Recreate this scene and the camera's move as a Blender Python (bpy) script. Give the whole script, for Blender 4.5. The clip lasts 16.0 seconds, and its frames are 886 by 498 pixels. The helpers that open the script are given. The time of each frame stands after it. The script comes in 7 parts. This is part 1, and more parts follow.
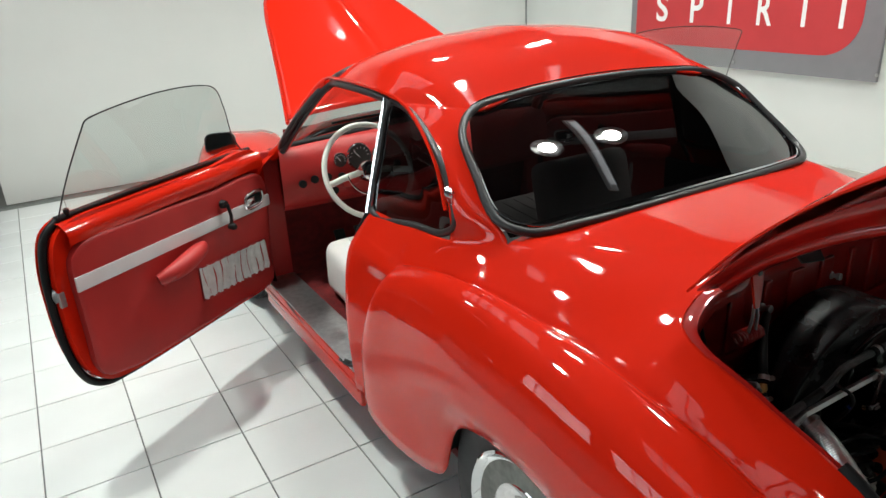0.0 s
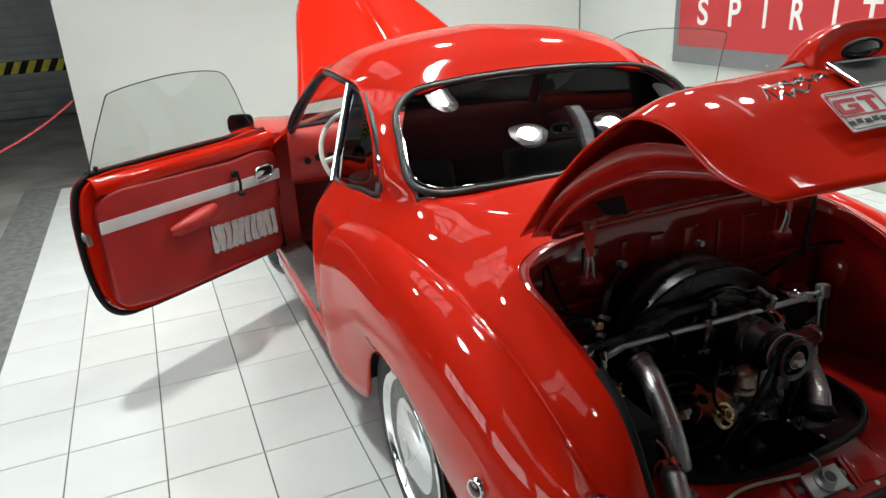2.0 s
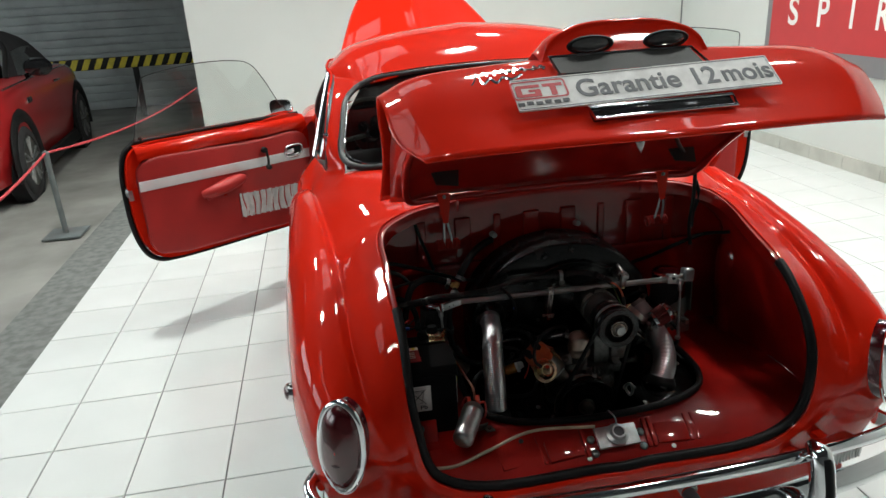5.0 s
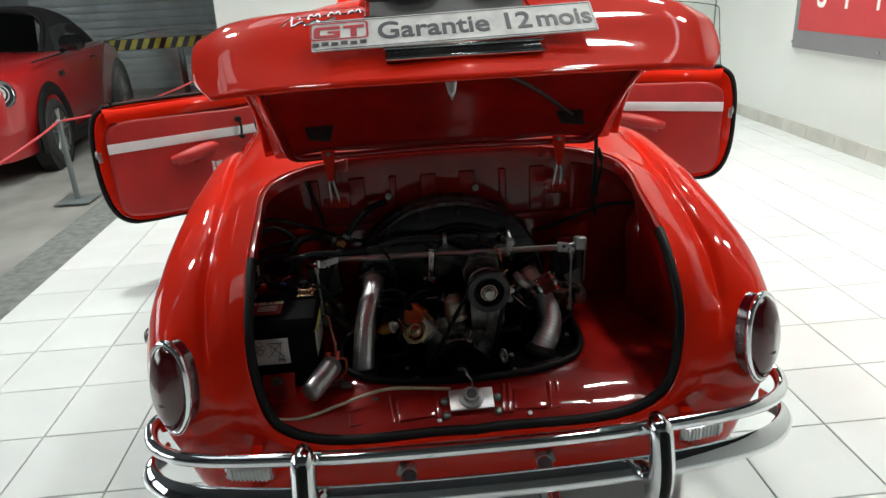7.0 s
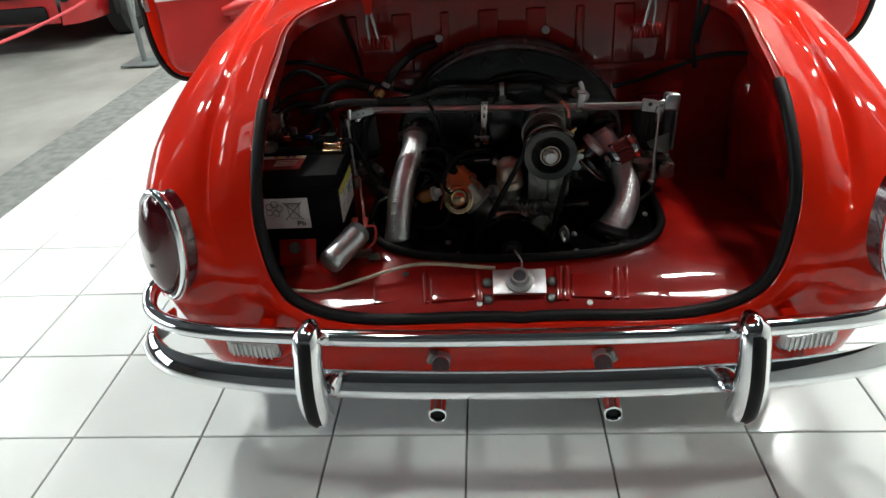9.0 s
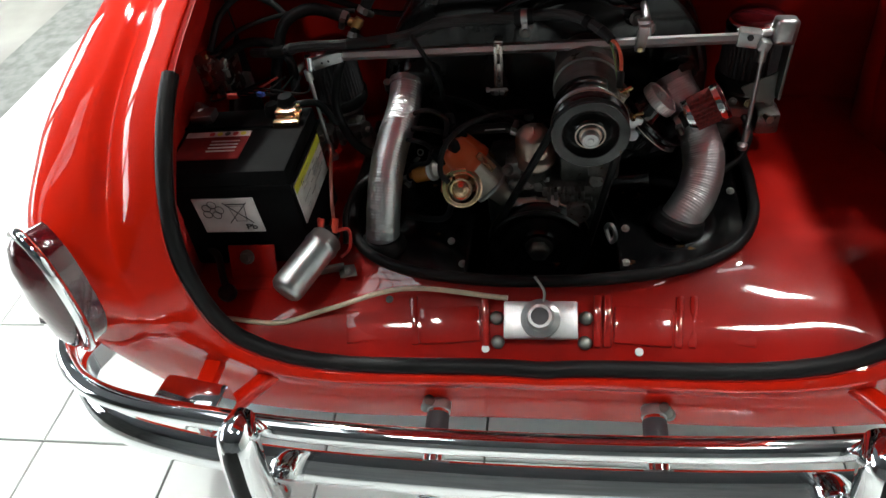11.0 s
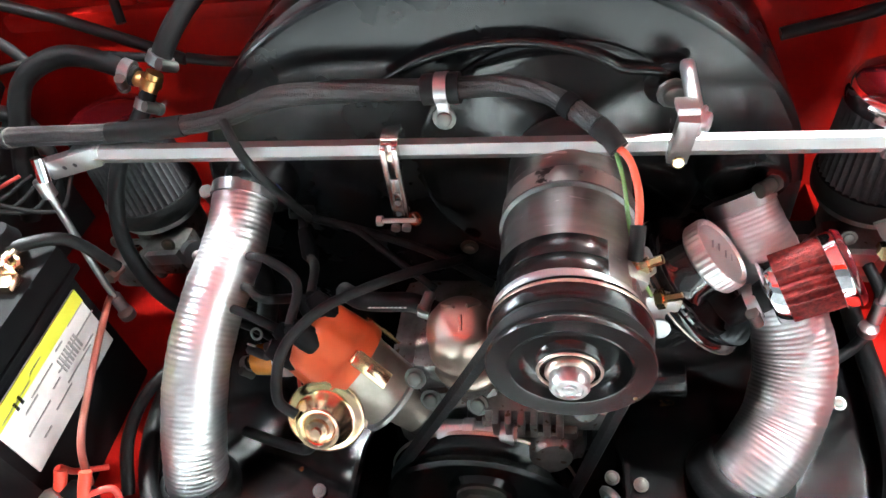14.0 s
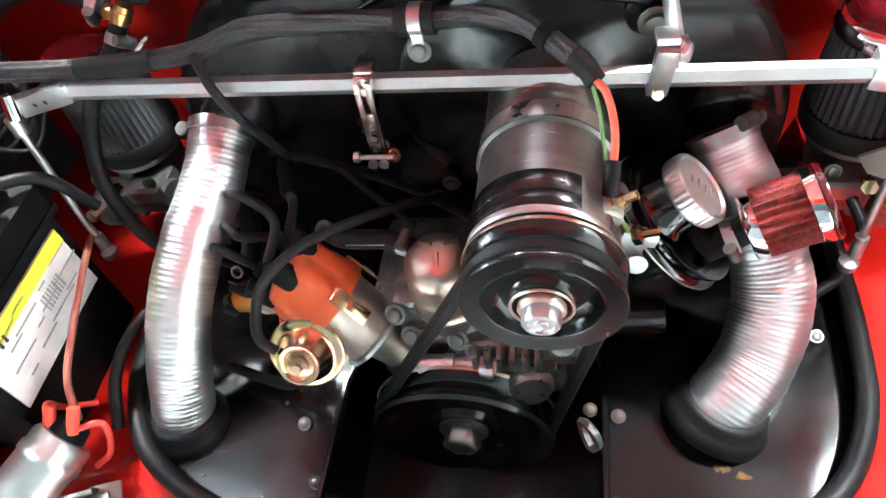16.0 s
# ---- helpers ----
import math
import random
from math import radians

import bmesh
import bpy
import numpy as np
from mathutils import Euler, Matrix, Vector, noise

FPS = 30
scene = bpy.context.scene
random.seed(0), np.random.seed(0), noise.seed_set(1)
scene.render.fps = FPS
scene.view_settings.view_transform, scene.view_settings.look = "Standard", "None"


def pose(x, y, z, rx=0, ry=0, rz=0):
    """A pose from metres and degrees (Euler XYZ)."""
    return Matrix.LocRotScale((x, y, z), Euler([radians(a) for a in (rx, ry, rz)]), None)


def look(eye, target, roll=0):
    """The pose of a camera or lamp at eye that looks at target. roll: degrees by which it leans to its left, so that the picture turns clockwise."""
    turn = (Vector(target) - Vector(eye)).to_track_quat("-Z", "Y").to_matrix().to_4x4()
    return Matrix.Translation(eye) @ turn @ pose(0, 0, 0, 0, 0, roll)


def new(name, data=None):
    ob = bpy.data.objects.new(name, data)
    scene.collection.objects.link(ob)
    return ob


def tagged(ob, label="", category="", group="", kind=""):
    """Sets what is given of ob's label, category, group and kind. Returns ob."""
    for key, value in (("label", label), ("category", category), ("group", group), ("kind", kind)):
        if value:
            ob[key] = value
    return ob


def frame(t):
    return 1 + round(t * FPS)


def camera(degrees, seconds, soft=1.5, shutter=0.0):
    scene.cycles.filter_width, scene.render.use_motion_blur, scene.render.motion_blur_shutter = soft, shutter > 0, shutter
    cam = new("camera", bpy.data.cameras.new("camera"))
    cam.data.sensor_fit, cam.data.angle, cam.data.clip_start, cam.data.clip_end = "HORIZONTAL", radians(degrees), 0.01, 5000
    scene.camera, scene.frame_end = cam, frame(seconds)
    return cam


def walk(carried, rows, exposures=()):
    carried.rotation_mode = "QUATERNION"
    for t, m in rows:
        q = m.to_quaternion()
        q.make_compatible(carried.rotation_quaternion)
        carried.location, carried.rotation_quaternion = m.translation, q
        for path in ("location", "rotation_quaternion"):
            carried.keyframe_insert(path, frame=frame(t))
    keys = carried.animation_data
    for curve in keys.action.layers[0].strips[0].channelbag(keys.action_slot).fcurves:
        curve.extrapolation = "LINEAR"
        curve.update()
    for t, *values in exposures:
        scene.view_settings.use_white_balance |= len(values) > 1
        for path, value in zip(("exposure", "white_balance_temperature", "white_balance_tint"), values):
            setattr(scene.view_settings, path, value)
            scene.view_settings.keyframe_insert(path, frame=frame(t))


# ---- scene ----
cam = camera(65.1, 16.0)
PATH = [
    (0, (-1.53, -1.011, 1.589), (-0.602, 0.597, 0.846), -3.1),
    (0.5, (-1.496, -1.151, 1.59), (-0.606, 0.482, 0.855), -3.1),
    (1, (-1.428, -1.291, 1.583), (-0.595, 0.376, 0.856), -3.0),
    (1.5, (-1.338, -1.433, 1.574), (-0.568, 0.265, 0.85), -3.1),
    (2, (-1.28, -1.572, 1.57), (-0.573, 0.154, 0.848), -3.0),
    (2.5, (-1.22, -1.698, 1.562), (-0.574, 0.053, 0.844), -3.1),
    (3, (-1.138, -1.79, 1.573), (-0.556, -0.013, 0.863), -2.8),
    (3.2, (-1.1, -1.819, 1.568), (-0.534, -0.035, 0.864), -3.1),
    (5.3, (-0.556, -2.137, 1.54), (-0.294, -0.284, 0.835), -3.2),
    (5.5, (-0.491, -2.144, 1.533), (-0.248, -0.288, 0.827), -3.1),
    (6, (-0.316, -2.17, 1.512), (-0.122, -0.31, 0.803), -3.2),
    (6.5, (-0.217, -2.192, 1.479), (-0.061, -0.33, 0.766), -3.1),
    (7, (-0.138, -2.2, 1.429), (-0.021, -0.337, 0.712), -3.1),
    (7.5, (-0.113, -2.181, 1.374), (-0.028, -0.317, 0.654), -3.1),
    (8, (-0.093, -2.124, 1.299), (-0.042, -0.261, 0.572), -3.0),
    (8.5, (-0.068, -2.031, 1.255), (-0.082, -0.214, 0.419), -3.2),
    (9, (-0.049, -1.94, 1.231), (-0.188, -0.207, 0.242), -3.8),
    (9.2, (-0.041, -1.905, 1.225), (-0.217, -0.201, 0.192), -4.1),
    (11.3, (0.069, -1.282, 1.265), (-0.303, 0.095, -0.137), -11.2),
    (11.5, (0.077, -1.221, 1.25), (-0.297, 0.149, -0.159), -11.2),
    (12, (0.093, -1.107, 1.216), (-0.279, 0.252, -0.204), -11.2),
    (12.5, (0.091, -1.022, 1.174), (-0.279, 0.334, -0.249), -11.3),
    (13, (0.073, -0.927, 1.134), (-0.299, 0.428, -0.289), -11.3),
    (13.5, (0.077, -0.858, 1.09), (-0.297, 0.493, -0.336), -11.4),
    (14, (0.091, -0.783, 1.048), (-0.292, 0.56, -0.384), -11.7),
    (14.5, (0.1, -0.752, 1.023), (-0.284, 0.571, -0.427), -12.0),
    (15, (0.109, -0.747, 1.012), (-0.279, 0.535, -0.473), -12.6),
    (15.5, (0.113, -0.756, 1.018), (-0.274, 0.486, -0.501), -13.1),
    (16, (0.11, -0.777, 1.043), (-0.278, 0.424, -0.509), -13.6),
]
EXPOSURES = [(0, -0.3, 6400, 6), (3.2, -0.3, 6400, 6), (7.5, -0.1, 6400, 6), (9.2, 0.42, 6400, 6), (11.3, 1.45, 6400, 6), (12.0, 2.8, 6300, 6), (13.0, 3.9, 6100, 5), (16.0, 4.05, 5900, 4)]
LAMP_POWER, LAMP_GLOW, TUBE_POWER, TUBE_GLOW, WINDOW_GLOW, SKYLIGHT_GLOW = 56.0, 30.0, 1.5, 0.5, 6.0, 1.6
# Added as fill for left flank and rear floor: (-1.7, 1.7), last two.
LAMPS = [(1.3, 0.65), (2.4, 0.75), (0.45, 1.8), (1.15, 3.9), (2.6, 3.3), (-1.7, 1.7), (-2.3, 3.8), (-1.1, -1.7), (1.3, -1.6)]
LAMP_SHARE = [0.7, 0.75, 0.7, 0.55, 0.7, 1.5, 0.7, 0.2, 0.26]
TUBES = [(2.15, 0.6), (-5.0, 5.5)]
WINDOWS = [(-8.98, -2.0, 2.5, 3.0, 2.4, 5, 4, 90), (-8.98, 1.6, 2.5, 3.0, 2.4, 5, 4, 90), (-8.98, 5.2, 2.5, 3.0, 2.4, 5, 4, 90)]
SKYLIGHTS = [(-0.9, 3.6, 1.5, 2.2), (-2.6, -0.5, 1.5, 2.2)]
CAR = (0.008, 0.02, -0.006)
walk(cam, [(t, look(eye, target, roll)) for t, eye, target, roll in PATH], EXPOSURES)

# ---- world and lights ----
world = bpy.data.worlds.new("hall_air")
scene.world = world
world.use_nodes = True
world.node_tree.nodes["Background"].inputs[0].default_value = (0.75, 0.82, 0.9, 1)
world.node_tree.nodes["Background"].inputs[1].default_value = 0.05


# ---- materials ----
def mat(name, color, rough=0.5, metal=0.0, coat=0.0, spec=0.5, vary=0.0, scale=8.0, bump=0.0, bscale=60.0, emit=None, strength=0.0,
        second=None, rvary=0.0, island=0.0, spots=None, stretch=None):
    """A node material: base colour varied at two scales, roughness variation and a fine bump."""
    m = bpy.data.materials.new(name)
    m.use_nodes = True
    nt = m.node_tree
    b = nt.nodes["Principled BSDF"]
    b.inputs["Roughness"].default_value = rough
    b.inputs["Metallic"].default_value = metal
    b.inputs["Coat Weight"].default_value = coat
    b.inputs["Specular IOR Level"].default_value = spec
    b.inputs["Coat Roughness"].default_value = 0.03
    b.inputs["Base Color"].default_value = (*color, 1)
    tc = nt.nodes.new("ShaderNodeTexCoord")
    at = tc.outputs["Object"]
    if stretch:
        mp = nt.nodes.new("ShaderNodeMapping")
        mp.inputs["Scale"].default_value = stretch
        nt.links.new(at, mp.inputs["Vector"])
        at = mp.outputs["Vector"]
    if vary or second:
        n1 = nt.nodes.new("ShaderNodeTexNoise")
        n1.inputs["Scale"].default_value, n1.inputs["Detail"].default_value = scale, 6.0
        nt.links.new(at, n1.inputs["Vector"])
        ramp = nt.nodes.new("ShaderNodeValToRGB")
        c2 = second or tuple(max(0.0, c * (1 - vary)) for c in color)
        ramp.color_ramp.elements[0].color, ramp.color_ramp.elements[1].color = (*c2, 1), (*color, 1)
        ramp.color_ramp.elements[0].position, ramp.color_ramp.elements[1].position = 0.36, 0.62
        nt.links.new(n1.outputs["Fac"], ramp.inputs["Fac"])
        out = ramp.outputs["Color"]
        if island:
            oi = nt.nodes.new("ShaderNodeObjectInfo")
            hsv = nt.nodes.new("ShaderNodeHueSaturation")
            mr = nt.nodes.new("ShaderNodeMapRange")
            mr.inputs["To Min"].default_value, mr.inputs["To Max"].default_value = 1 - island, 1 + island
            nt.links.new(oi.outputs["Random"], mr.inputs["Value"])
            nt.links.new(mr.outputs["Result"], hsv.inputs["Value"])
            nt.links.new(out, hsv.inputs["Color"])
            out = hsv.outputs["Color"]
        if spots:
            n4 = nt.nodes.new("ShaderNodeTexNoise")
            n4.inputs["Scale"].default_value, n4.inputs["Detail"].default_value = scale * 3.1, 8.0
            nt.links.new(at, n4.inputs["Vector"])
            r4, mx = nt.nodes.new("ShaderNodeMapRange"), nt.nodes.new("ShaderNodeMix")
            r4.inputs["From Min"].default_value, r4.inputs["From Max"].default_value = spots[1], spots[1] + 0.05
            mx.data_type = "RGBA"
            mx.inputs[7].default_value = (*spots[0], 1)
            nt.links.new(n4.outputs["Fac"], r4.inputs["Value"])
            nt.links.new(r4.outputs["Result"], mx.inputs[0])
            nt.links.new(out, mx.inputs[6])
            out = mx.outputs[2]
        nt.links.new(out, b.inputs["Base Color"])
    if rvary:
        n3 = nt.nodes.new("ShaderNodeTexNoise")
        n3.inputs["Scale"].default_value, n3.inputs["Detail"].default_value = scale * 2.3, 5.0
        nt.links.new(at, n3.inputs["Vector"])
        m3 = nt.nodes.new("ShaderNodeMapRange")
        m3.inputs["From Min"].default_value, m3.inputs["From Max"].default_value = 0.3, 0.7
        m3.inputs["To Min"].default_value, m3.inputs["To Max"].default_value = max(0.0, rough - rvary), rough + rvary
        nt.links.new(n3.outputs["Fac"], m3.inputs["Value"])
        nt.links.new(m3.outputs["Result"], b.inputs["Roughness"])
    if bump:
        n2 = nt.nodes.new("ShaderNodeTexNoise")
        n2.inputs["Scale"].default_value, n2.inputs["Detail"].default_value = bscale, 4.0
        nt.links.new(tc.outputs["Object"], n2.inputs["Vector"])
        bp = nt.nodes.new("ShaderNodeBump")
        bp.inputs["Strength"].default_value, bp.inputs["Distance"].default_value = bump, 0.002
        nt.links.new(n2.outputs["Fac"], bp.inputs["Height"])
        nt.links.new(bp.outputs["Normal"], b.inputs["Normal"])
    if emit:
        b.inputs["Emission Color"].default_value, b.inputs["Emission Strength"].default_value = (*emit, 1), strength
    return m


def glass_mat(name, tint, rough=0.0):
    """A thin pane: a tinted see-through sheet with the gloss of glass."""
    m = bpy.data.materials.new(name)
    m.use_nodes = True
    nt = m.node_tree
    nt.nodes.remove(nt.nodes["Principled BSDF"])
    out = nt.nodes["Material Output"]
    tr, gl = nt.nodes.new("ShaderNodeBsdfTransparent"), nt.nodes.new("ShaderNodeBsdfGlossy")
    tr.inputs["Color"].default_value = (*tint, 1)
    gl.inputs["Roughness"].default_value = rough
    fr, mix = nt.nodes.new("ShaderNodeLayerWeight"), nt.nodes.new("ShaderNodeMixShader")
    pw, mr = nt.nodes.new("ShaderNodeMath"), nt.nodes.new("ShaderNodeMapRange")
    pw.operation = "POWER"
    pw.inputs[1].default_value = 4.0
    fr.inputs["Blend"].default_value = 0.5
    mr.inputs["To Min"].default_value, mr.inputs["To Max"].default_value = 0.06, 0.95
    nt.links.new(fr.outputs["Facing"], pw.inputs[0])
    nt.links.new(pw.outputs[0], mr.inputs["Value"])
    nt.links.new(mr.outputs["Result"], mix.inputs["Fac"])
    nt.links.new(tr.outputs["BSDF"], mix.inputs[1])
    nt.links.new(gl.outputs["BSDF"], mix.inputs[2])
    nt.links.new(mix.outputs["Shader"], out.inputs["Surface"])
    return m


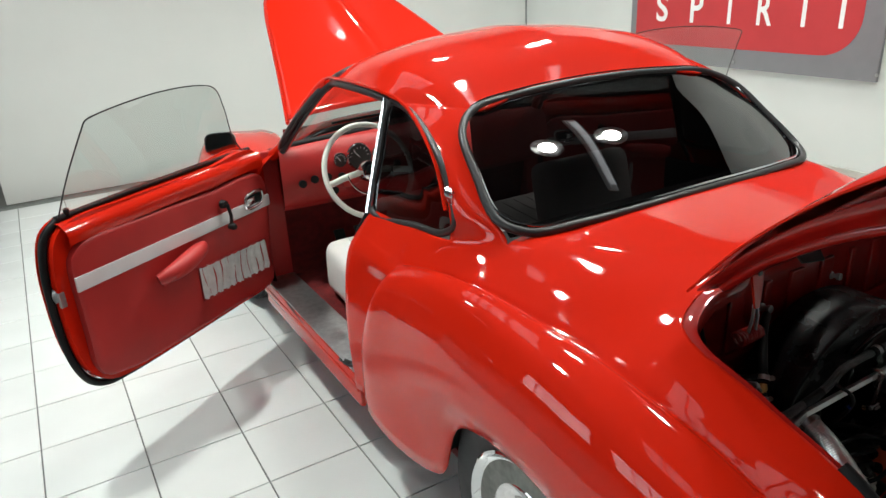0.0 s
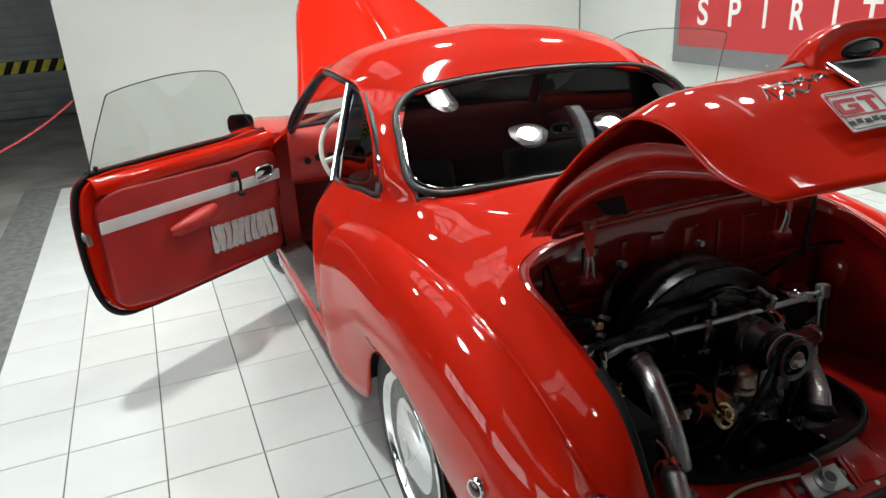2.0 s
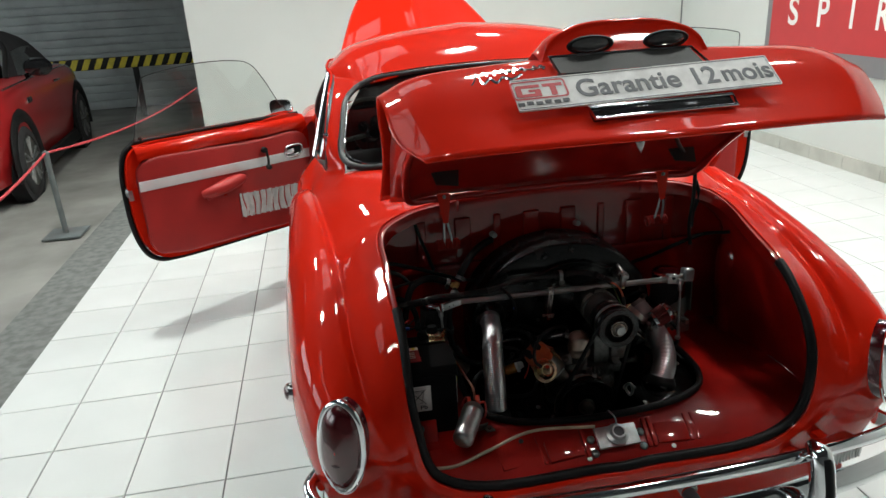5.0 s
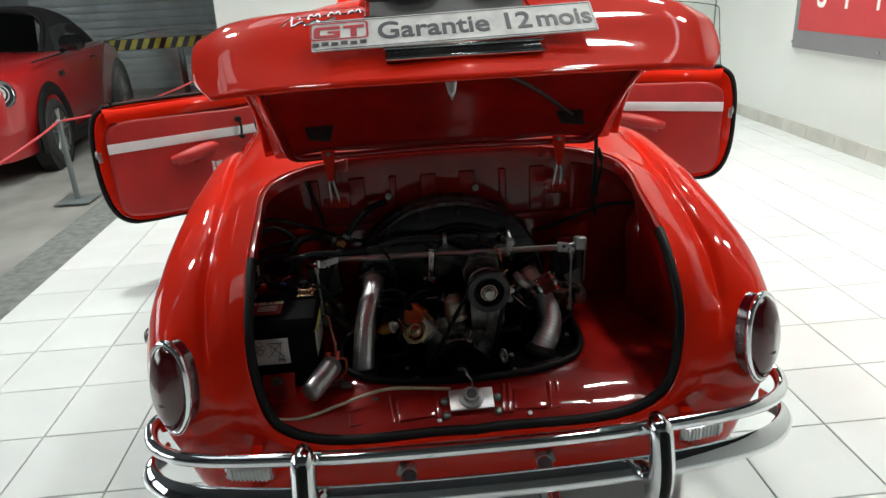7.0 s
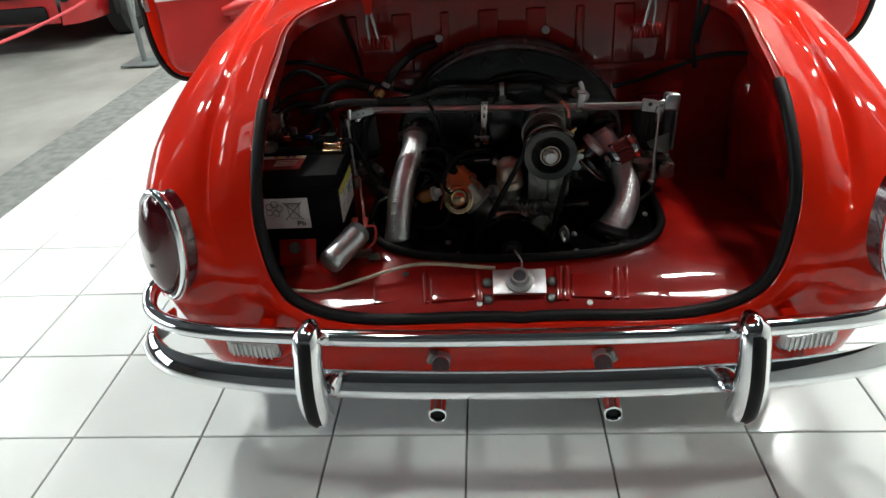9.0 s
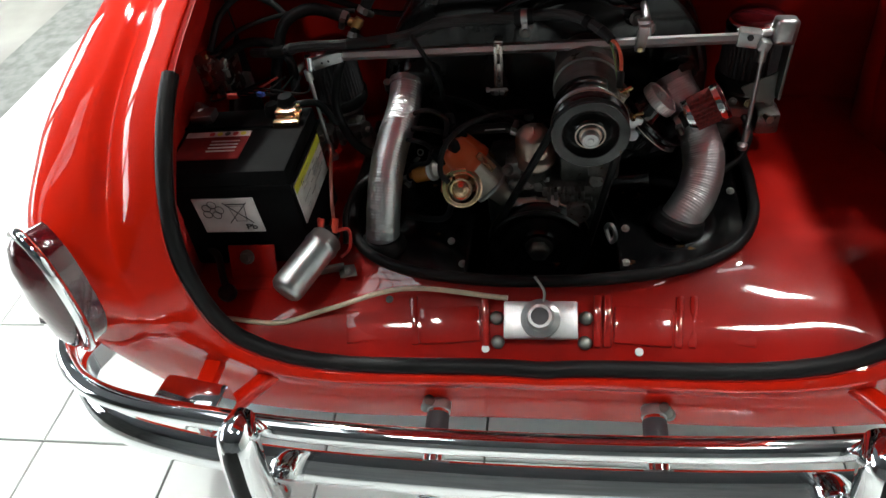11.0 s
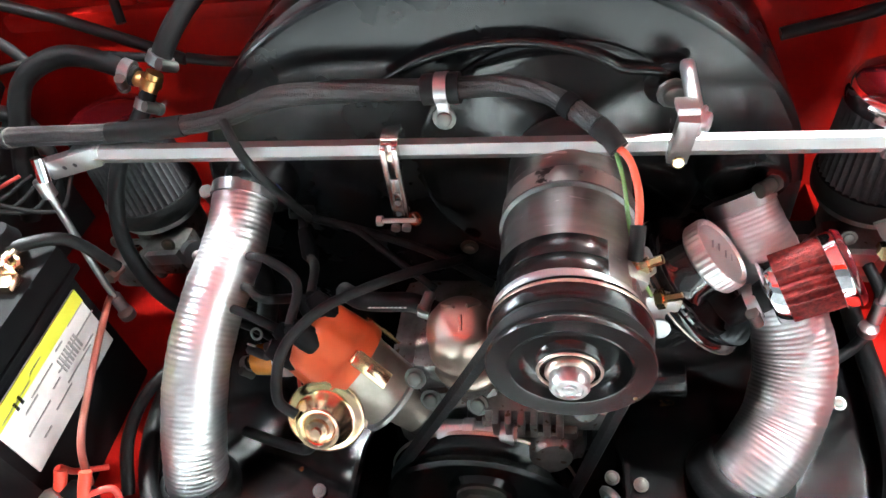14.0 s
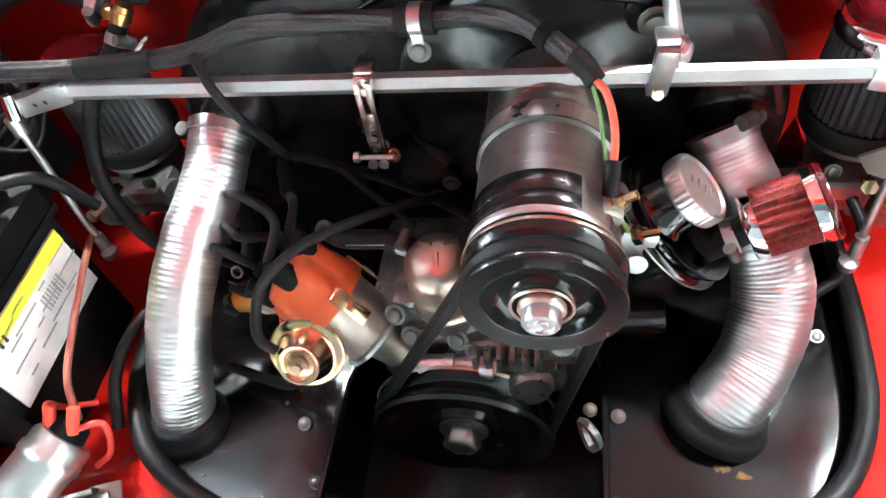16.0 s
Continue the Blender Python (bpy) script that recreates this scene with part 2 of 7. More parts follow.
M = {
    "paint": mat("red_paint", (0.54, 0.013, 0.003), 0.5, coat=0.75, spec=0.02, vary=0.05, scale=3.0),
    # Body red again, darkened in its base colour for the bay's shade.
    "bay": mat("shade_darkened_red", (0.30, 0.006, 0.0035), 0.4, coat=0.95, spec=0.1, vary=0.22, scale=9.0, bump=0.05, bscale=120, rvary=0.08),
    "trim": mat("red_vinyl", (0.42, 0.018, 0.016), 0.48, vary=0.18, scale=5.0, bump=0.12, bscale=700),
    "carpet": mat("dark_red_carpet", (0.16, 0.008, 0.008), 0.95, vary=0.4, scale=30, bump=0.6, bscale=900),
    "white_vinyl": mat("white_vinyl", (0.78, 0.77, 0.73), 0.42, vary=0.05, bump=0.08, bscale=600),
    "satin": mat("white_gathered_cloth", (0.72, 0.73, 0.72), 0.35, vary=0.15, scale=40, bump=0.15, bscale=900),
    "stripe": mat("silver_white_stripe", (0.70, 0.70, 0.70), 0.35, vary=0.08),
    "rubber": mat("black_rubber", (0.009, 0.009, 0.0095), 0.5, spec=0.16, vary=0.3, scale=20, bump=0.2, bscale=300),
    "seal": mat("grey_black_seal", (0.014, 0.014, 0.015), 0.38, vary=0.25, scale=12, bump=0.05),
    "chrome": mat("chrome", (0.80, 0.81, 0.82), 0.06, 1.0, vary=0.04, scale=20),
    "alu": mat("brushed_aluminium", (0.68, 0.68, 0.67), 0.36, 0.95, vary=0.10, scale=30, rvary=0.05),
    "zinc": mat("dull_zinc", (0.44, 0.45, 0.45), 0.36, 0.95, vary=0.2, scale=40, rvary=0.06),
    "cast": mat("cast_metal", (0.27, 0.265, 0.25), 0.40, 0.95, vary=0.4, scale=45, bump=0.35, bscale=260, spots=((0.10, 0.07, 0.045), 0.62)),
    "goldzinc": mat("yellow_zinc", (0.64, 0.50, 0.24), 0.20, 1.0, vary=0.15, scale=30, second=(0.62, 0.40, 0.30)),
    "bronze": mat("tarnished_brass", (0.52, 0.42, 0.35), 0.36, 1.0, vary=0.2, scale=40, rvary=0.06),
    "black": mat("black_enamel", (0.006, 0.006, 0.0062), 0.20, spec=0.45, vary=0.2, scale=9, bump=0.02, bscale=120, rvary=0.06, spots=((0.16, 0.075, 0.02), 0.70)),
    "blackmatt": mat("black_matt", (0.009, 0.009, 0.009), 0.6, spec=0.25, vary=0.4, scale=18, bump=0.25, bscale=200),
    "plastic": mat("black_plastic", (0.006, 0.006, 0.0065), 0.6, spec=0.05, vary=0.2, scale=20, bump=0.15, bscale=400),
    "orange": mat("orange_plastic", (0.52, 0.09, 0.022), 0.38, vary=0.18, scale=25, bump=0.1),
    "redwire": mat("red_wire", (0.45, 0.03, 0.02), 0.45),
    "redshoe": mat("red_cable_shoe", (0.55, 0.05, 0.025), 0.45, vary=0.2, scale=60),
    "orangewire": mat("orange_wire", (0.55, 0.09, 0.04), 0.45),
    "cream": mat("cream_cable", (0.55, 0.46, 0.33), 0.5, vary=0.2, scale=30),
    "paper": mat("white_label", (0.72, 0.71, 0.70), 0.5, vary=0.22, scale=30),
    "redpaper": mat("red_label", (0.22, 0.02, 0.02), 0.5, spec=0.2, vary=0.25, scale=40),
    "yellow": mat("yellow_print", (0.65, 0.66, 0.05), 0.5),
    "ink": mat("dark_print", (0.03, 0.03, 0.035), 0.5),
    "smudge": mat("worn_grey_print", (0.30, 0.30, 0.30), 0.6),
    "redink": mat("red_print", (0.45, 0.03, 0.04), 0.45),
    "greyink": mat("grey_print", (0.06, 0.065, 0.075), 0.5),
    "filter": mat("pleated_dark_gauze", (0.05, 0.05, 0.053), 0.6, 0.2, spec=0.2, vary=0.3, scale=300, bump=0.4, bscale=1200),
    "tin": mat("satin_black_tin", (0.005, 0.005, 0.0055), 0.16, spec=0.4, vary=0.3, scale=10, bump=0.03, bscale=80, rvary=0.06, spots=((0.13, 0.065, 0.02), 0.69)),
    "shroud": mat("satin_black_paint", (0.006, 0.0062, 0.0068), 0.26, spec=0.3, vary=0.15, scale=6, bump=0.015, bscale=90, rvary=0.05),
    "steel": mat("dark_bare_steel", (0.25, 0.25, 0.24), 0.38, 0.95, vary=0.35, scale=9, rvary=0.06, spots=((0.50, 0.50, 0.47), 0.66), stretch=(1.5, 6.0, 1.5)),
    "braid": mat("braided_sleeve", (0.012, 0.0115, 0.012), 0.36, vary=0.6, scale=400, bump=0.9, bscale=700),
    "redtop": mat("glossy_red_plastic", (0.055, 0.003, 0.005), 0.12, coat=0.8, vary=0.1, scale=8),
    "zincdull": mat("weathered_zinc", (0.20, 0.205, 0.19), 0.45, 1.0, vary=0.3, scale=25, bump=0.1, bscale=200, rvary=0.1),
    "zincpink": mat("rosy_zinc", (0.50, 0.44, 0.42), 0.26, 1.0, vary=0.2, scale=60),
    "warmgrey": mat("warm_grey_casting", (0.40, 0.36, 0.31), 0.42, 0.7, vary=0.25, scale=40, bump=0.12, bscale=300),
    "gloss": mat("glossy_black_paint", (0.01, 0.01, 0.011), 0.10, coat=0.6, vary=0.1, scale=9),
    "brass": mat("bright_brass", (0.72, 0.42, 0.16), 0.28, 1.0, vary=0.15, scale=60),
    "regmetal": mat("smoky_plated_metal", (0.30, 0.285, 0.26), 0.25, 0.9, vary=0.35, scale=25, rvary=0.1),
    "greenwire": mat("green_wire", (0.10, 0.22, 0.06), 0.45),
    "brownwire": mat("brown_red_wire", (0.24, 0.07, 0.05), 0.45, vary=0.2, scale=40),
    "bluewire": mat("blue_wire", (0.02, 0.05, 0.25), 0.45),
    "amber": mat("amber_plastic", (0.50, 0.20, 0.03), 0.25, coat=0.4, vary=0.2, scale=60),
    "redfilter": mat("pleated_red_gauze", (0.30, 0.03, 0.028), 0.6, 0.1, vary=0.6, scale=260, bump=0.9, bscale=900),
    "strapmetal": mat("worn_strap_metal", (0.62, 0.61, 0.57), 0.30, 0.95, vary=0.1, scale=20, spots=((0.07, 0.07, 0.065), 0.60)),
    "foil": mat("silver_foil", (0.72, 0.73, 0.74), 0.40, 1.0, vary=0.06, scale=25),
    # Dark hall reflection put into the mirror's colour.
    "mirrorglass": mat("darkened_mirror", (0.16, 0.165, 0.165), 0.05, 1.0),
    "lens_red": mat("dark_red_lens", (0.075, 0.003, 0.006), 0.06, coat=1.0, vary=0.4, scale=30, bump=0.3, bscale=250),
    "lens_clear": mat("clear_ribbed_lens", (0.62, 0.63, 0.62), 0.15, 0.3, coat=1.0, bump=0.4, bscale=300),
    "lens_smoke": mat("smoky_lens", (0.05, 0.05, 0.05), 0.12, coat=1.0, vary=0.3, scale=40, bump=0.2, bscale=300),
    "ivory": mat("ivory_plastic", (0.76, 0.75, 0.68), 0.3, coat=0.3, vary=0.04),
    "dial": mat("dial_face", (0.03, 0.032, 0.03), 0.35),
    "tyre": mat("tyre_rubber", (0.022, 0.022, 0.023), 0.7, vary=0.4, scale=25, bump=0.3, bscale=150),
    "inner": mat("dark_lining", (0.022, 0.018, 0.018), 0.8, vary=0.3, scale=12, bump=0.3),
    "tile": mat("white_glazed_tile", (0.72, 0.75, 0.74), 0.16, vary=0.05, scale=2.5, bump=0.02, bscale=30, rvary=0.05, island=0.03, coat=0.2),
    "grout": mat("grey_grout", (0.17, 0.18, 0.17), 0.9, vary=0.35, scale=18, bump=0.4, bscale=200),
    "concrete": mat("grey_concrete", (0.27, 0.27, 0.25), 0.65, vary=0.4, scale=1.6, bump=0.2, bscale=60, rvary=0.1),
    "wall": mat("white_painted_wall", (0.66, 0.68, 0.65), 0.6, vary=0.05, scale=1.2, bump=0.12, bscale=40),
    "skirting": mat("pale_stone_skirting", (0.55, 0.55, 0.50), 0.5, vary=0.2, scale=4, bump=0.1),
    "ceiling": mat("dark_hall_roof", (0.06, 0.064, 0.07), 0.8, vary=0.2, scale=2, bump=0.1),
    "darkwall": mat("grey_hall_wall", (0.20, 0.21, 0.21), 0.75, vary=0.25, scale=1.5, bump=0.2),
    "shutter": mat("grey_shutter", (0.34, 0.37, 0.36), 0.5, 0.2, vary=0.2, scale=3),
    "haz_y": mat("hazard_yellow", (0.62, 0.52, 0.04), 0.55, vary=0.25, scale=10),
    "signgrey": mat("sign_grey", (0.24, 0.235, 0.25), 0.4, 0.3, vary=0.05),
    "signred": mat("sign_red", (0.50, 0.035, 0.04), 0.42, vary=0.05),
    "signwhite": mat("sign_white", (0.82, 0.82, 0.80), 0.4),
    "post": mat("grey_post", (0.20, 0.23, 0.23), 0.45, 0.4, vary=0.2),
    "rope": mat("red_rope", (0.45, 0.05, 0.06), 0.8, bump=0.5, bscale=400),
    "minired": mat("deep_red_paint", (0.40, 0.014, 0.016), 0.3, coat=1.0, vary=0.05, scale=3),
    "softtop": mat("black_canvas", (0.014, 0.014, 0.016), 0.9, vary=0.3, bump=0.3, bscale=800),
    "lamp": mat("lamp_glow", (0.9, 0.9, 0.9), 0.5, emit=(1, 0.98, 0.94), strength=LAMP_GLOW),
    "tube": mat("tube_glow", (0.9, 0.9, 0.9), 0.5, emit=(0.93, 0.93, 1.0), strength=TUBE_GLOW),
    "skylight": mat("roof_daylight", (0.9, 0.9, 0.9), 0.5, emit=(0.9, 0.96, 1.0), strength=SKYLIGHT_GLOW),
    "daylight": mat("window_daylight", (0.9, 0.9, 0.9), 0.5, emit=(0.92, 0.97, 1.0), strength=WINDOW_GLOW),
    "reflector": mat("lamp_reflector", (0.6, 0.6, 0.6), 0.25, 0.9),
    "clear": glass_mat("clear_glass", (0.86, 0.90, 0.88)),
    "tint": glass_mat("smoked_glass", (0.03, 0.029, 0.03)),
    # Opaque mottled grey stands in for what the pane reflects.
    "mistglass": mat("painted_reflection_glass", (0.05, 0.055, 0.056), 0.16, coat=0.4, vary=0.35, scale=2.5),
    "wind": glass_mat("windscreen_glass", (0.75, 0.80, 0.78)),
}


# ---- mesh helpers ----
def spline(points, n, closed=False):
    """n points along a smooth curve through the given ones (Catmull-Rom, by chord length)."""
    p = np.array(points, float)
    if closed:
        p = np.vstack([p[-2:], p, p[:3]])
    else:
        p = np.vstack([2 * p[0] - p[1], p, 2 * p[-1] - p[-2]])
    k = np.r_[0, np.cumsum(np.maximum(np.linalg.norm(np.diff(p, axis=0), axis=1), 1e-6) ** 0.5)]
    lo, hi = (2, len(p) - 3) if closed else (1, len(p) - 2)
    t = np.linspace(k[lo], k[hi], n, endpoint=not closed)
    out = []
    for s in t:
        i = int(np.clip(np.searchsorted(k, s, side="right") - 1, lo, hi - 1))
        t0, t1, t2, t3 = k[i - 1:i + 3]
        p0, p1, p2, p3 = p[i - 1:i + 3]
        a1 = (t1 - s) / (t1 - t0) * p0 + (s - t0) / (t1 - t0) * p1
        a2 = (t2 - s) / (t2 - t1) * p1 + (s - t1) / (t2 - t1) * p2
        a3 = (t3 - s) / (t3 - t2) * p2 + (s - t2) / (t3 - t2) * p3
        b1 = (t2 - s) / (t2 - t0) * a1 + (s - t0) / (t2 - t0) * a2
        b2 = (t3 - s) / (t3 - t1) * a2 + (s - t1) / (t3 - t1) * a3
        out.append((t2 - s) / (t2 - t1) * b1 + (s - t1) / (t2 - t1) * b2)
    return np.array(out)


def along(points, n):
    """A rail: smooth through its points, sampled so that rails with as many points keep in step."""
    p = np.array(points, float)
    u = np.linspace(0, len(p) - 1, n)
    q = np.vstack([2 * p[0] - p[1], p, 2 * p[-1] - p[-2]])
    out = []
    for s in u:
        i = min(int(s), len(p) - 2)
        f = s - i
        p0, p1, p2, p3 = q[i:i + 4]
        d1, d2, d0 = (np.linalg.norm(v) + 1e-6 for v in (p2 - p1, p3 - p2, p1 - p0))
        m1 = ((p1 - p0) / d0 * d1 + (p2 - p1)) / 2
        m2 = ((p2 - p1) + (p3 - p2) / d2 * d1) / 2
        out.append((2 * f**3 - 3 * f**2 + 1) * p1 + (f**3 - 2 * f**2 + f) * m1 + (-2 * f**3 + 3 * f**2) * p2 + (f**3 - f**2) * m2)
    return np.array(out)


def grid_faces(nu, nv, closed_u=False, closed_v=False):
    out = []
    for i in range(nu if closed_u else nu - 1):
        for j in range(nv if closed_v else nv - 1):
            a, b = i * nv + j, ((i + 1) % nu) * nv + j
            c, d = ((i + 1) % nu) * nv + (j + 1) % nv, i * nv + (j + 1) % nv
            out.append((a, b, c, d))
    return out


def loft(rails, nu, nv):
    """A skin over rails (each a list of the same number of points): verts and faces."""
    rows = [along(r, nv) for r in rails]
    cols = np.array([along([r[j] for r in rows], nu) for j in range(nv)])
    return cols.transpose(1, 0, 2).reshape(-1, 3), grid_faces(nu, nv)


def mirror(vf):
    v, f = vf
    return np.array(v, float) * (-1, 1, 1), [tuple(reversed(q)) for q in f]


def join(*meshes):
    vs, fs, k = [], [], 0
    for v, f in meshes:
        v = np.array(v, float).reshape(-1, 3)
        vs.append(v)
        fs += [tuple(i + k for i in q) for q in f]
        k += len(v)
    return np.vstack(vs), fs


def moved(vf, m):
    v = np.array(vf[0], float)
    a = np.array(m)
    return v @ a[:3, :3].T + a[:3, 3], vf[1]


def tube(points, r, n=10, closed=False, caps=True, flat=1.0):
    """A round bar along points; r a number or one radius a point; flat squeezes it across."""
    p = np.array(points, float)
    k = len(p)
    tang = np.array([p[(i + 1) % k] - p[i - 1] if closed else p[min(i + 1, k - 1)] - p[max(i - 1, 0)] for i in range(k)])
    tang /= np.linalg.norm(tang, axis=1)[:, None] + 1e-12
    up = np.array((0, 0, 1.0)) if abs(tang[0][2]) < 0.9 else np.array((0, 1.0, 0))
    rad = np.broadcast_to(np.array(r, float), (k,))
    vs = []
    for i in range(k):
        side = np.cross(tang[i], up)
        side /= np.linalg.norm(side) + 1e-12
        up = np.cross(side, tang[i])
        for a in np.linspace(0, 2 * math.pi, n, endpoint=False):
            vs.append(p[i] + rad[i] * (math.cos(a) * side * flat + math.sin(a) * up))
    fs = grid_faces(k, n, closed, True)
    if caps and not closed:
        fs += [tuple(range(n)), tuple(reversed(range((k - 1) * n, k * n)))]
    return np.array(vs), fs


def lathe(profile, n=32, base=(0, 0, 0), axis=(0, 0, 1)):
    """Turns a profile of (radius, height) about an axis through base."""
    q = Vector((0, 0, 1)).rotation_difference(Vector(axis).normalized()).to_matrix()
    vs = []
    for r, h in profile:
        for a in np.linspace(0, 2 * math.pi, n, endpoint=False):
            vs.append(Vector(base) + q @ Vector((r * math.cos(a), r * math.sin(a), h)))
    fs = grid_faces(len(profile), n, False, True)
    if profile[0][0] > 1e-4:
        fs.append(tuple(reversed(range(n))))
    if profile[-1][0] > 1e-4:
        fs.append(tuple(range((len(profile) - 1) * n, len(profile) * n)))
    return np.array([tuple(v) for v in vs]), fs


def box(size, at=(0, 0, 0), bevel=0.0, rot=(0, 0, 0), seg=2):
    bm = bmesh.new()
    bmesh.ops.create_cube(bm, size=1.0)
    bmesh.ops.scale(bm, vec=size, verts=bm.verts)
    if bevel:
        bmesh.ops.bevel(bm, geom=bm.edges[:], offset=bevel, segments=seg, profile=0.6, affect="EDGES")
    bm.transform(pose(*at, *rot))
    bm.verts.ensure_lookup_table()
    vf = [tuple(v.co) for v in bm.verts], [tuple(v.index for v in f.verts) for f in bm.faces]
    bm.free()
    return vf


def prism(outline, depth, m=None, bevel=0.0):
    """A plate of an outline in x, y, thick along z from 0 to depth."""
    n = len(outline)
    vs = [(x, y, 0) for x, y in outline] + [(x, y, depth) for x, y in outline]
    fs = [tuple(reversed(range(n))), tuple(range(n, 2 * n))] + [(i, (i + 1) % n, n + (i + 1) % n, n + i) for i in range(n)]
    vf = (np.array(vs, float), fs)
    return moved(vf, m) if m is not None else vf


def rounded(w, h, r, n=5, r2=None):
    """A rounded rectangle about the origin."""
    out = []
    for cx, cy, a0 in ((w / 2 - r, h / 2 - r, 0), (-w / 2 + r, h / 2 - r, 90), (-w / 2 + r, -h / 2 + r, 180), (w / 2 - r, -h / 2 + r, 270)):
        for k in range(n + 1):
            a = radians(a0 + 90 * k / n)
            out.append((cx + r * math.cos(a), cy + r * math.sin(a)))
    return out


def part(name, vf, material, parent=None, label="", smooth=True, solid=0.0, offset=-1.0, sharp=50):
    """One mesh object under a thing or a part."""
    me = bpy.data.meshes.new(name)
    v, f = vf
    me.from_pydata([tuple(map(float, p)) for p in v], [], [tuple(q) for q in f])
    bm = bmesh.new()
    bm.from_mesh(me)
    bmesh.ops.remove_doubles(bm, verts=bm.verts, dist=1e-5)
    if not solid:
        bmesh.ops.recalc_face_normals(bm, faces=bm.faces)
    bm.to_mesh(me)
    bm.free()
    me.materials.append(M[material] if isinstance(material, str) else material)
    if smooth:
        me.polygons.foreach_set("use_smooth", [True] * len(me.polygons))
        me.set_sharp_from_angle(angle=radians(sharp))
    ob = new(name, me)
    if parent is not None:
        ob.parent = parent
    if label:
        ob["label"] = label
    if solid:
        mod = ob.modifiers.new("thick", "SOLIDIFY")
        mod.thickness, mod.offset = solid, offset
    return ob


def thing(name, label, category, group="", at=(0, 0, 0)):
    ob = new(name)
    ob.empty_display_size = 0.1
    ob.location = at
    return tagged(ob, label, category, group)


def solo(name, vf, material, label, category, group="", **k):
    return tagged(part(name, vf, material, None, **k), label, category, group)


def structure(name, vf, material, label, category, smooth=False):
    return tagged(part(name, vf, material, None, smooth=smooth), label, category, kind="structure")


# ---- the hall ----
WALL_Y, WALL_X, EDGE_X = 5.46, 3.43, -2.395
P = 0.333
HALL_L, HALL_B, HALL_F, ROOF = -9.0, -7.0, 10.0, 4.6

ground = structure("ground", box((26, 34, 0.1), (-1, 2, -0.062)), "concrete", "worn grey concrete hall floor", "floor")
bed = structure("floor", box((WALL_X - EDGE_X + 0.05, WALL_Y - HALL_B, 0.012), ((WALL_X + EDGE_X) / 2, (WALL_Y + HALL_B) / 2, -0.0125)),
                "grout", "white glazed tile floor with dark grey joints", "floor")
tile_bm = bmesh.new()
bmesh.ops.create_cube(tile_bm, size=1.0)
bmesh.ops.scale(tile_bm, vec=(P - 0.005, P - 0.005, 0.010), verts=tile_bm.verts)
bmesh.ops.bevel(tile_bm, geom=[e for e in tile_bm.edges if all(v.co.z > 0 for v in e.verts)], offset=0.0014, segments=1, affect="EDGES")
tile_me = bpy.data.meshes.new("tile")
tile_bm.to_mesh(tile_me)
tile_bm.free()
tile_me.materials.append(M["tile"])
tile_v = np.array([tuple(v.co) for v in tile_me.vertices])
tile_f = [tuple(p.vertices) for p in tile_me.polygons]
X0, Y0 = -0.12, -0.697
cells = []
for i in range(-7, 12):
    for j in range(-20, 20):
        x, y = X0 + (i + 0.5) * P, Y0 + (j + 0.5) * P
        if EDGE_X - 0.05 < x - P / 2 and x + P / 2 < WALL_X + 0.12 and y + P / 2 < WALL_Y + 0.02 and y > HALL_B:
            cells.append((x, y))
near = [c for c in cells if -2.4 < c[0] < 1.95 and -1.7 < c[1] < 4.9 and not (abs(c[0]) < 0.5 and 0.3 < c[1] < 3.0)][:300]
chosen = set(near)
for x, y in near:
    ob = new("tile", tile_me)
    ob.parent = bed
    ob.location = (x, y, -0.005 + random.uniform(-0.0004, 0.0004))
rest = [moved((tile_v, tile_f), Matrix.Translation((x, y, -0.005))) for x, y in cells if (x, y) not in chosen]
tagged(part("tiles_beyond", join(*rest), "tile", bed, smooth=False), kind="stuff")

structure("wall_north", box((WALL_X + 1.86, 0.12, 3.4), ((WALL_X - 1.86) / 2, WALL_Y + 0.06, 1.7)), "wall", "white painted partition wall behind the car", "wall")
structure("wall_east", box((0.12, WALL_Y - HALL_B + 0.12, 3.4), (WALL_X + 0.06, (WALL_Y + HALL_B) / 2 + 0.06, 1.7)), "wall", "white painted side wall with a sign", "wall")
structure("wall_corner_joint", box((0.012, 0.012, 3.4), (WALL_X - 0.005, WALL_Y - 0.005, 1.7)), "darkwall", "dark joint line in the wall corner", "joint")
skirt = structure("baseboard", box((0.014, 9.6, 0.02), (WALL_X - 0.007, 0.7, 0.105)), "skirting", "pale tiled skirting along the white wall", "skirting")
for k in range(24):
    part("skirting_tile", box((0.012, 0.397, 0.095), (WALL_X - 0.006, -3.9 + 0.4 * k, 0.048), 0.002), "skirting", skirt, smooth=False)
structure("wall_west", box((0.2, 18, 5), (HALL_L - 0.1, 1.5, 2.5)), "darkwall", "grey outer wall of the hall", "wall")
structure("wall_south", box((20, 0.2, 5), (-2, HALL_B - 0.1, 2.5)), "darkwall", "grey outer wall of the hall", "wall")
structure("wall_far", box((20, 0.2, 5), (-2, HALL_F + 0.3, 2.5)), "darkwall", "grey outer wall of the hall", "wall")
structure("wall_east_upper", box((0.2, 18, 5), (WALL_X + 3.5, 1.5, 2.5)), "darkwall", "grey outer wall of the hall", "wall")
structure("ceiling", box((20, 20, 0.2), (-1.5, 1.5, ROOF + 0.1)), "ceiling", "dark roof of the hall", "ceiling")

# roller shutter at the far end, with a hazard-striped rail
shutter = structure("door_1", box((3.8, 0.04, 3.2), (-3.9, HALL_F + 0.12, 1.6)), "shutter", "closed grey roller shutter with horizontal slats", "shutter door")
for k in range(26):
    part("slat", box((3.8, 0.035, 0.115), (-3.9, HALL_F + 0.10, 0.07 + 0.123 * k), 0.012), "shutter", shutter)
